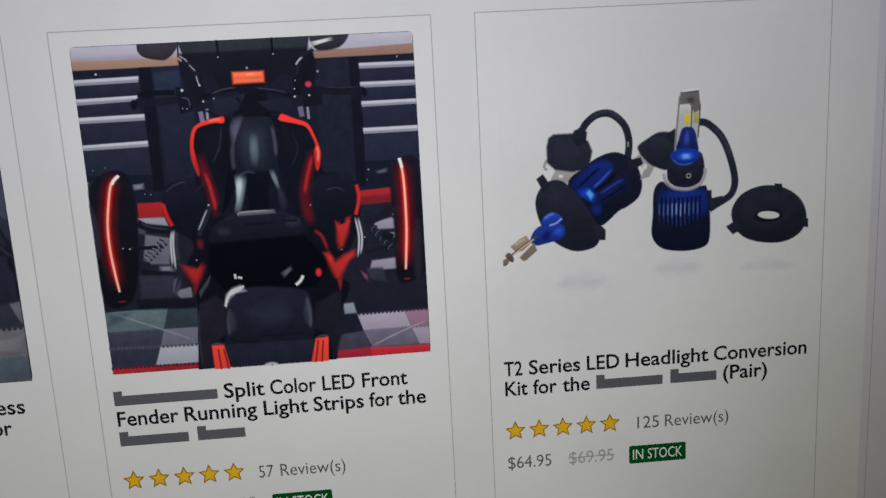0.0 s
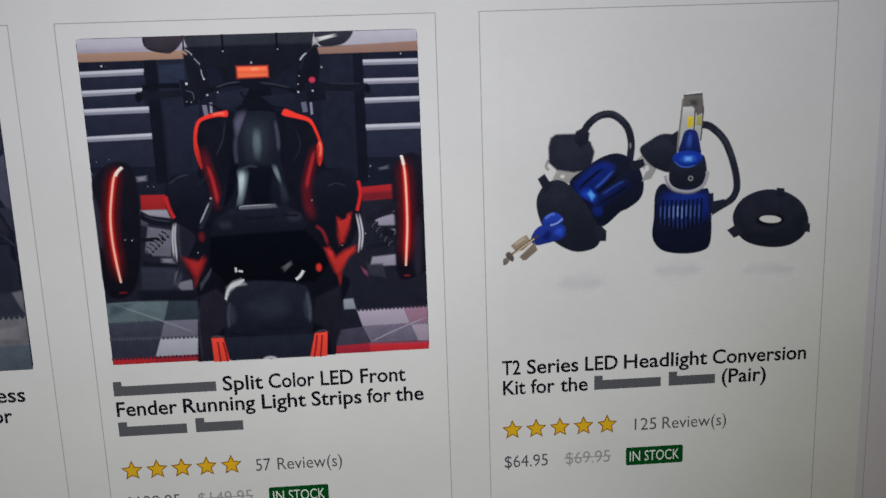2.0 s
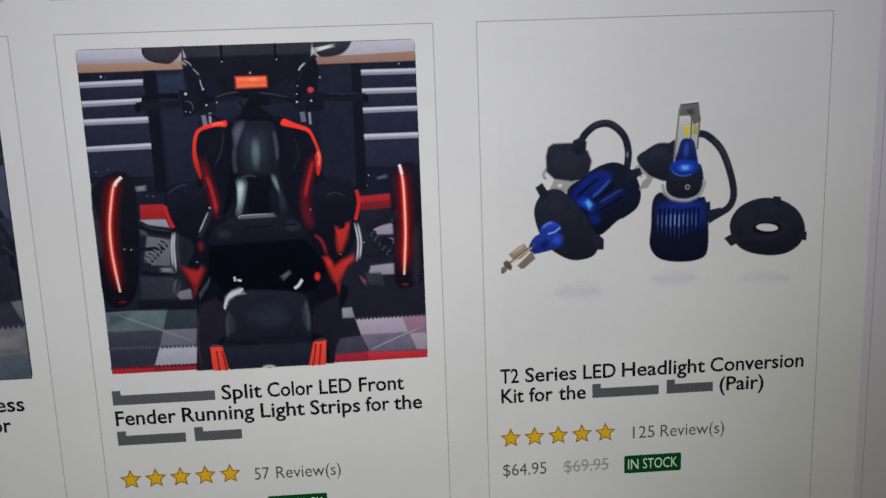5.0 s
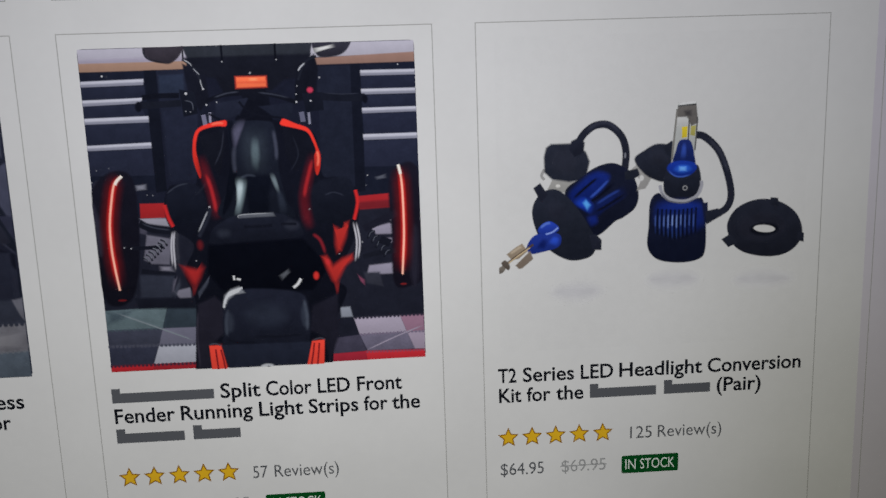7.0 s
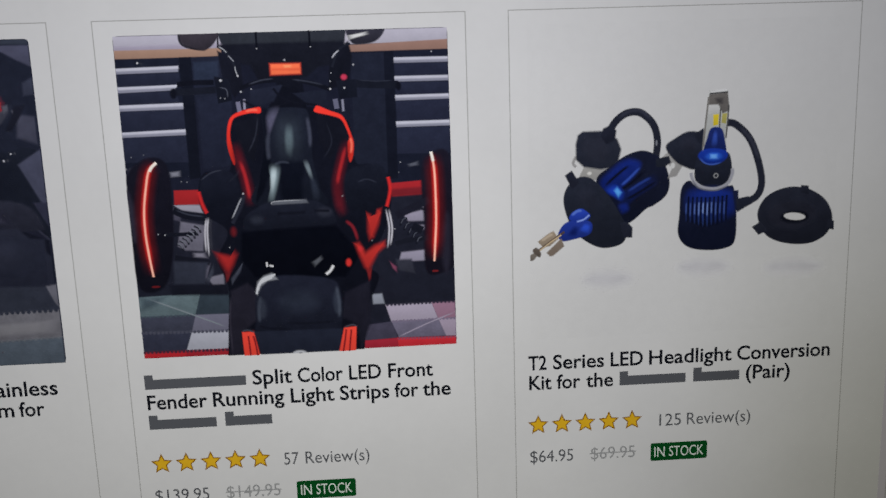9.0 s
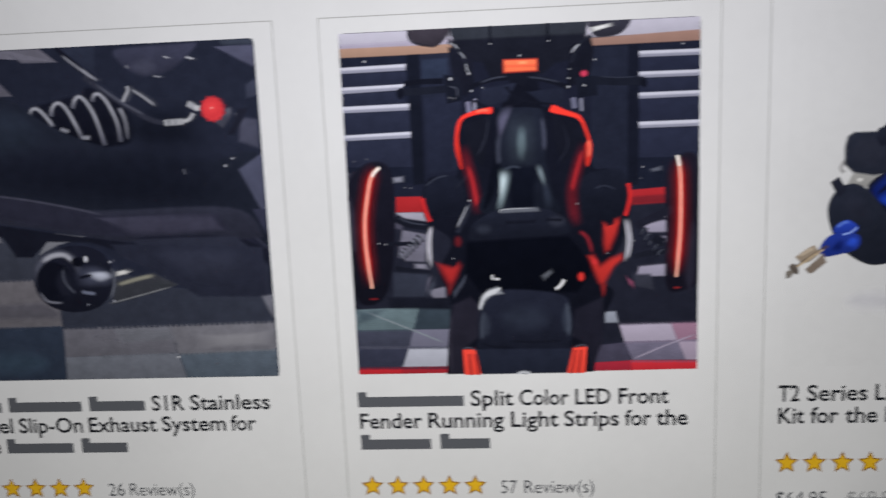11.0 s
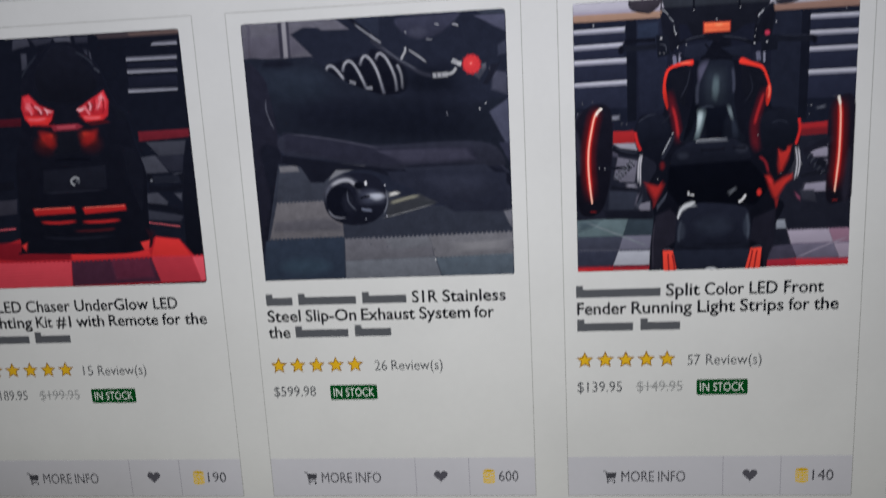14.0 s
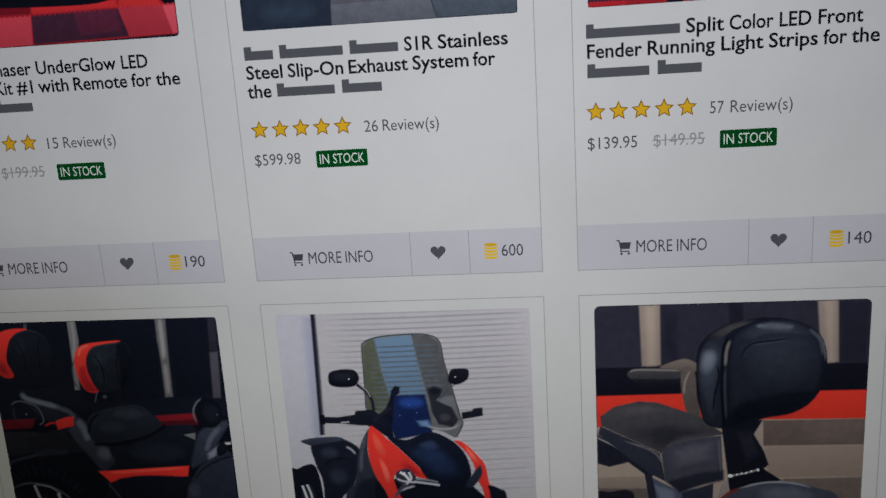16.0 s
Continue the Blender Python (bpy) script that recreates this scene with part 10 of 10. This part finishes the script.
def photo_backrest(ph):
    poly(ph, "door_shade", (30, 29, 37), [(24.4, 104.2), (31, 104), (31.9, 74.4), (24.7, 74.6)], 4.8)
    poly(ph, "door_gap", (25, 24, 31), [(49.1, 103.8), (54.2, 103.7), (55.6, 75.5), (50.4, 75.6)], 1.2)
    poly(ph, "door_shade", (32, 31, 39), [(88.5, 102.6), (101.1, 102.2), (101.8, 75.1), (89.8, 75.4)], 3.2)
    poly(ph, "door_post", (150, 134, 122), [(16.5, 104.4), (24.2, 104.2), (24.5, 75.9), (17.6, 75.6)], 1.2)
    poly(ph, "post_light", (172, 154, 138), [(19, 104.4), (22.3, 104.3), (22.6, 76), (19.7, 75.6)], 2.8)
    line(ph, "post_shade", (112, 98, 92), 1.01, [(17.1, 104.4), (18, 76.1)], 1.8)
    poly(ph, "door_post", (150, 134, 122), [(80.8, 103.3), (88.1, 103.5), (89.3, 75.9), (83.3, 75.6)], 1.2)
    poly(ph, "post_light", (168, 150, 136), [(83.4, 103.2), (86.1, 103.5), (87.7, 75.9), (85.7, 75.5)], 2.4)
    line(ph, "post_shade", (112, 98, 92), 1.01, [(81.4, 103.3), (83.9, 76)], 1.8)
    poly(ph, "black_band", (14, 13, 18), [(-4, 75.2), (104.5, 75.3), (105.2, 63.9), (-4.3, 62.8)], 0.8)
    poly(ph, "red_band", (216, 48, 28), [(-4.3, 63.5), (32.3, 64), (105.1, 64.5), (105.8, 52.7), (31.1, 52.8), (-4.6, 49.7)], 0.8)
    poly(ph, "garage_floor", (150, 134, 120), [(-4.6, 50.2), (31.1, 53.1), (105.8, 52.9), (111.1, -5.6), (-9.2, -6.4)], 0.6)
    poly(ph, "tile", (92, 78, 69), [(62.7, 52.6), (105.8, 52.9), (106.4, 42.3), (63, 42)], 0.8)
    poly(ph, "tile_fade", (100, 86, 76), [(79.3, 52.4), (105.8, 52.7), (106.3, 42.8), (79.6, 42.6)], 5.3)
    poly(ph, "tile", (136, 119, 105), [(63.4, 41.8), (106.4, 42.1), (107.1, 29.1), (65.4, 28.4)], 0.8)
    poly(ph, "tile", (92, 79, 70), [(70.5, 28.1), (107.1, 28.9), (109, -5.6), (75, -5.8)], 1)
    poly(ph, "tile", (146, 130, 118), [(60.2, 52.2), (62.7, 52.4), (63.7, 29.4), (59.7, 39.5)], 0.6)
    poly(ph, "tile", (126, 112, 100), [(-5, 28.8), (17.7, 29.6), (19.8, 23.7), (-5.1, 23.8)], 1)
    poly(ph, "tile", (80, 70, 62), [(-5.1, 24.3), (20.3, 24.2), (23.3, -6.2), (-9.2, -6.4)], 1.2)
    blob(ph, "rubber_foot", (16, 15, 17), [(-1.9, 20.3), (5.3, 22.8), (12.4, 23.3), (14.5, 17.8), (13.4, -6.2), (-4.7, -6.4)], 0.8)
    blob(ph, "armrest", (58, 55, 55), [(12, 72.5), (15, 74.5), (26.8, 74.5), (33.6, 74.1), (33.6, 71.6), (29.4, 69.9), (18.8, 69.4), (13.7, 70.4)], 0.6)
    blob(ph, "armrest_under", (20, 19, 22), [(14.1, 70.6), (20.5, 69.6), (30.2, 69.8), (33.2, 70.7), (32.3, 67.5), (18.4, 67.3)], 1.2)
    line(ph, "armrest_light", (122, 116, 110), 0.61, [(12.9, 73), (15.4, 74.1), (26.8, 73.8), (33.1, 73.5)], 0.8)
    blob(ph, "armrest_edge", (112, 99, 88), [(24.3, 74.8), (31, 77.8), (35.2, 77.8), (39.4, 74.7), (36.9, 72.9), (33.6, 73.9)], 0.8)
    blob(ph, "arm_bracket", (84, 74, 66), [(32.5, 73.9), (36.5, 74.3), (38.2, 65.5), (39.6, 52.5), (37.1, 51.1), (34.1, 56.8), (32.3, 65.7)], 1)
    line(ph, "bracket_light", (136, 126, 116), 0.61, [(35.7, 73.9), (33.6, 68.9), (33.2, 63.3)], 0.8)
    poly(ph, "grab_rail", (22, 22, 28), [(-4.6, 49.7), (4.3, 45.3), (18.2, 36), (22.5, 31.1), (20.3, 28.7), (12, 35.5), (4.6, 33.6), (-4.9, 36.6)], 0.8)
    line(ph, "rail_edge", (128, 124, 124), 0.61, [(-2.2, 47.3), (6.9, 42.4), (21.6, 32.5)], 0.6)
    poly(ph, "rear_frame", (66, 70, 84), [(19.9, 29.6), (31.2, 23.2), (41.1, 24.6), (42.5, 15.3), (43.6, -6), (25.9, -6.2)], 0.8)
    poly(ph, "frame_light", (92, 97, 112), [(22.5, 25.2), (29, 22.7), (32.5, 7.8), (28.1, 5.3)], 2.4)
    poly(ph, "bracket", (26, 26, 32), [(18.1, 31.1), (21.2, 29.6), (27.3, -6.2), (23.7, -6.2)], 0.6)
    poly(ph, "rear_frame", (30, 31, 38), [(32.5, 22.2), (44.6, 26.3), (44.1, -6), (34.4, -6.1)], 0.8)
    poly(ph, "pillion_seat", (60, 57, 58), [(1.4, 55.1), (6.7, 59.1), (16.2, 61.3), (23, 60.7), (32.2, 57.3), (40, 54.3), (44.7, 50), (48.6, 47.2), (33.7, 44.5), (24.7, 39.3), (15.6, 44), (1.8, 51.1)], 0.8)
    blob(ph, "seat_light", (74, 69, 68), [(7.5, 57.2), (16.2, 59.6), (24.7, 58.3), (22.6, 56), (11.8, 54.7)], 3.2)
    blob(ph, "seat_shade", (34, 32, 35), [(11.8, 49), (24.7, 52.2), (39.6, 50.1), (44.3, 48.2), (32.4, 45.5), (25.1, 40.7), (18.2, 43.7)], 4)
    poly(ph, "seat_side", (36, 37, 45), [(1.4, 51.1), (15.6, 44), (24.2, 39.3), (26.4, 27.2), (20.3, 30.6), (9.9, 39.4), (0.4, 47.7)], 0.8)
    poly(ph, "seat_front", (54, 54, 61), [(24.7, 39.3), (29.4, 43.6), (35.8, 45.2), (47.3, 46.7), (48.4, 28), (40.7, 26.1), (31.6, 22.7), (26, 27.6)], 0.8)
    poly(ph, "front_light", (76, 75, 82), [(27.7, 39.8), (35.4, 43), (44.4, 43.9), (43.6, 36.7), (30.3, 32.5)], 4.8)
    poly(ph, "front_shade", (26, 26, 32), [(26.8, 27.1), (39.8, 31), (48.4, 31.9), (48.4, 27.5), (40.7, 25.6), (31.6, 22.2)], 2)
    line(ph, "seat_edge", (92, 89, 91), 0.61, [(9.5, 45), (18.2, 41.8), (22.9, 38.8), (25.1, 35)], 0.8)
    line(ph, "seat_edge", (64, 62, 66), 0.61, [(24.7, 39.8), (29.4, 43.8), (35.8, 45.2), (46, 46.5)], 1)
    line(ph, "seat_edge", (78, 76, 80), 0.61, [(46.3, 45.3), (46.8, 39.6), (47.5, 30.4)], 0.8)
    poly(ph, "support", (13, 13, 16), [(47.2, 51), (62.7, 53.1), (59.5, 47), (63.4, 39.9), (65.3, 34.2), (62.4, 31.3), (50.1, 28.5)], 0.8)
    poly(ph, "support_light", (26, 26, 31), [(53.2, 48.1), (58.6, 48), (62.2, 38.5), (56.8, 34.7)], 2.8)
    poly(ph, "support_foot", (9, 9, 12), [(50.1, 28.5), (63.2, 32.7), (70.5, 27.4), (59.1, 26), (52.8, 22.6), (50.3, 17.7)], 0.8)
    poly(ph, "floor_gap", (128, 118, 112), [(47.6, 25.6), (49.9, 28.5), (50.9, 22.6), (49, 17.7), (45.9, 19.2)], 0.6)
    line(ph, "chrome_bolt", (120, 120, 122), 0.71, [(50.5, 29.5), (56.5, 30.6), (61.9, 32.3)], 0.6)
    oval(ph, "chrome_bolt", (214, 214, 214), 51, 29.5, 1, 0.7, 0.4, 0)
    oval(ph, "chrome_bolt", (200, 200, 200), 61.3, 32, 0.5, 0.6, 0.4, 0)
    line(ph, "bolt_thread", (204, 204, 204), 0.61, [(53.1, 29.9), (53.9, 30.2)], 0.2)
    line(ph, "bolt_thread", (204, 204, 204), 0.61, [(54.8, 30.4), (55.6, 30.6)], 0.2)
    line(ph, "bolt_thread", (204, 204, 204), 0.61, [(56.5, 30.6), (57.3, 30.9)], 0.2)
    line(ph, "bolt_thread", (204, 204, 204), 0.61, [(58.4, 31.3), (59.2, 31.6)], 0.2)
    blob(ph, "mudguard", (48, 49, 56), [(48.1, 17.7), (53.6, 23.6), (63.4, 26.7), (73.9, 26.7), (82.8, 24.5), (92.3, 19.1), (96.3, -5.7), (46.7, -6)], 0.8)
    blob(ph, "guard_light", (74, 77, 86), [(63.4, 23.6), (76.1, 24.5), (82.6, 20.1), (78.5, 15.3), (65.8, 15.3)], 4.8)
    line(ph, "guard_edge", (122, 125, 130), 0.61, [(52.8, 23.6), (63.4, 26.5), (73.9, 26.4), (82.4, 24.2)], 0.8)
    line(ph, "red_glow", (90, 30, 24), 0.81, [(46.4, 18.2), (50.6, 22.2), (54.9, 24.1)], 1.8)
    blob(ph, "backrest", (15, 16, 21), [(37.8, 70.6), (37.9, 80), (39.5, 84.7), (43.8, 89), (51.6, 92.6), (63.7, 94), (73.8, 92.4), (80.8, 88.5), (84.2, 82.7), (85.2, 73.7), (83.9, 66.5), (79.8, 59.8), (73, 55.5), (61.9, 53.3), (59, 49.9), (48.5, 49.3), (41.7, 51.5), (39.6, 56.2), (38, 63.2)], 0.6)
    blob(ph, "side_face", (29, 31, 37), [(38.8, 73.6), (39.4, 81.1), (42.2, 85.5), (48, 87.1), (46.8, 80.2), (46.4, 67.7), (47.2, 51), (42.2, 52), (39.8, 58.1)], 1.2)
    blob(ph, "sheen", (58, 64, 74), [(38.6, 72.4), (39.4, 80.2), (42.7, 83.2), (46.4, 80.9), (45.7, 70.5), (42.9, 62.2), (39.9, 64.6)], 4)
    blob(ph, "sheen", (112, 120, 132), [(39.2, 75.2), (40.4, 80.6), (43.5, 81.4), (45.2, 78.7), (44, 74.1), (41.1, 71.9)], 3.4)
    blob(ph, "sheen", (40, 43, 51), [(40.8, 65.5), (44.1, 67.7), (45.4, 59.6), (44.2, 54.3), (41.7, 56.2)], 2.8)
    line(ph, "side_fold", (10, 11, 14), 0.61, [(45.2, 76.8), (46.1, 70.4), (44.6, 63.1), (44.2, 55)], 1)
    blob(ph, "top_light", (66, 63, 62), [(42.2, 86.8), (47.5, 90.7), (54.8, 92.9), (57.7, 92.2), (51.6, 89.5), (46.7, 86.3)], 1.8)
    blob(ph, "front_face", (27, 29, 35), [(50.9, 83.5), (55.3, 89.2), (63.8, 91.6), (74.3, 90.4), (80.9, 85.4), (82.9, 76), (80.9, 65.2), (72.9, 58.5), (60.5, 56.4), (51.8, 54.2), (50.3, 67.6)], 2.8)
    blob(ph, "sheen", (41, 45, 52), [(55.8, 83.4), (63.9, 87.6), (76, 86.8), (80.4, 78.3), (76.6, 69.4), (62.3, 67.4), (56, 74.3)], 8.1)
    blob(ph, "sheen", (54, 58, 66), [(54.1, 87.4), (58.9, 91.1), (67, 92.4), (74.3, 91.1), (78.4, 87.2), (72, 87.4), (61.9, 87.2), (56.2, 85.1)], 2.8)
    blob(ph, "sheen", (92, 97, 106), [(59.7, 90.8), (65.4, 91.5), (71.9, 90.5), (71.1, 89.2), (64.2, 89.4)], 2)
    line(ph, "sheen", (70, 74, 80), 0.81, [(77.9, 89.4), (82.1, 84.9), (83.8, 78.2)], 1.6)
    line(ph, "rim_light", (88, 92, 98), 0.3, [(81.2, 87.6), (83.6, 82.7), (84.5, 76)], 0.6)
    blob(ph, "low_shade", (8, 9, 12), [(52.1, 58.8), (64.5, 62.8), (76.8, 64.8), (81, 62.5), (73, 56.2), (60.6, 54), (52.3, 51.8)], 3.6)
    line(ph, "piping", (112, 108, 102), 0.81, [(50, 85.7), (48.7, 80.8), (48.4, 74.5)], 1.2)
    line(ph, "piping", (46, 47, 52), 0.81, [(48.5, 75.6), (48.3, 65.4), (49.1, 52.6)], 1.2)
    line(ph, "piping", (5, 5, 7), 0.81, [(49, 86.2), (47.4, 80.9), (47.2, 67.7), (48.3, 50.5)], 0.8)
    line(ph, "pad_seam", (7, 8, 11), 0.4, [(53.5, 76.7), (55.4, 81.6), (58.7, 84), (64.4, 84.7), (72.8, 85.6)], 0.5)
    line(ph, "pad_seam", (56, 60, 66), 0.3, [(57.9, 83.1), (64.4, 84), (72.5, 84.9)], 0.6)
    line(ph, "pad_seam", (26, 28, 34), 0.4, [(53.1, 74.4), (52.5, 65.3), (53.4, 57.2)], 1)


# ---- the page, card by card ----
c = card(0, 0, "white product card, photo of a black three-wheeler from behind")
photo(c, (21, 22, 31), photo_rear_view, "photo of a black three-wheeler with red light strips")
wording(c, [[(11, -1.2, 34.7), ("Split", 36.8, 50.8), ("Color", 52.8, 68.9), ("LED", 71.1, 82.5), ("Front", 85.1, 101.1)],
            [("Fender", -0.6, 20.3), ("Running", 22.4, 47.5), ("Light", 49.9, 65.4), ("Strips", 67.4, 85.1), ("for", 87.1, 95.6), ("the", 97.2, 107.3)],
            [(6, -1.0, 23.2), (5, 25.8, 42.9)]], [("57", 45.9, 51.3), ("Review(s)", 53.6, 76.9)], ("$139.95", -1.2, 18.2), ("$149.95", 24.4, 43.9))
footer(c, "140")

c = card(1, 0, "white product card with photo of two blue headlight bulbs")
photo(c, PAGE_WHITE, photo_headlight_kit, "photo of two blue bulbs, cables and a black ring")
wording(c, [[("T2", -1.0, 5.6), ("Series", 8.0, 26.7), ("LED", 29.2, 41.1), ("Headlight", 43.4, 74.2), ("Conversion", 76.2, 111.2)],
            [("Kit", -0.8, 7.3), ("for", 9.3, 18.0), ("the", 20.1, 30.1), (6, 32.2, 57.3), (5, 59.7, 77.5), ("(Pair)", 79.8, 96.4)]],
        [("125", 47.5, 55.8), ("Review(s)", 57.9, 82.1)], ("$64.95", -0.9, 15.3), ("$69.95", 21.8, 38.5), 7.0)
footer(c)

c = card(-1, 0, "white product card with photo of a motorcycle exhaust pipe")
photo(c, (27, 29, 38), photo_exhaust, "dark photo of an exhaust pipe, spring and red knob")
wording(c, [[(3, -1.0, 11.5), (8, 13.7, 40.2), (6, 42.5, 62.6), ("S1R", 64.9, 76.2), ("Stainless", 78.3, 105.8)],
            [("Steel", -0.7, 14.4), ("Slip-On", 16.7, 39.5), ("Exhaust", 41.8, 65.8), ("System", 67.7, 90.0), ("for", 91.8, 100.5)],
            [("the", -1.0, 9.0), (6, 11.1, 35.6), (5, 38.1, 54.9)]], [("26", 46.1, 51.9), ("Review(s)", 53.7, 76.8)], ("$599.98", -1.2, 18.4), None)
footer(c, "600")

c = card(-2, 0, "white product card, photo of a three-wheeler with red headlights")
photo(c, (15, 16, 22), photo_front_view, "dark photo of a three-wheeler lit in red from below")
wording(c, [[("LED", 8.6, 20.3), ("Chaser", 22.6, 43.9), ("UnderGlow", 46.2, 81.3), ("LED", 83.7, 95.0)],
            [("Lighting", -0.8, 24.4), ("Kit", 26.4, 34.2), ("#1", 36.2, 43.3), ("with", 45.8, 59.2), ("Remote", 61.6, 85.0), ("for", 86.9, 95.7), ("the", 97.5, 107.9)],
            [(6, -1.0, 22.0), (5, 24.4, 42.1)]], [("15", 45.6, 50.6), ("Review(s)", 52.8, 76.3)], ("$189.95", -1.2, 16.4), ("$199.95", 22.6, 42.2))
footer(c, "190")

c = card(-2, 1, "white product card with photo of padded seats with red trim", 115.0, SCREEN_B + ROW)
photo(c, (15, 17, 23), photo_touring_seats, "dark photo of a padded seat with two backrests", 4.0)
c = card(-1, 1, "white product card with photo of a red motorcycle and tinted windscreen", 115.0, SCREEN_B + ROW)
photo(c, (184, 180, 188), photo_windscreen, "photo of a red and black motorcycle before a roller shutter", 4.0)
c = card(0, 1, "white product card with photo of a black leather backrest", 115.0, SCREEN_B + ROW)
photo(c, (42, 40, 49), photo_backrest, "photo of a black padded backrest on a seat", 4.0, 2.4)

for col in (-2, -1, 0):
    c = card(col, -1, "lower edge of a white product card with a lavender button bar", SCREEN_T - ROW, -104.0)
    footer(c, None, SCREEN_T - ROW)
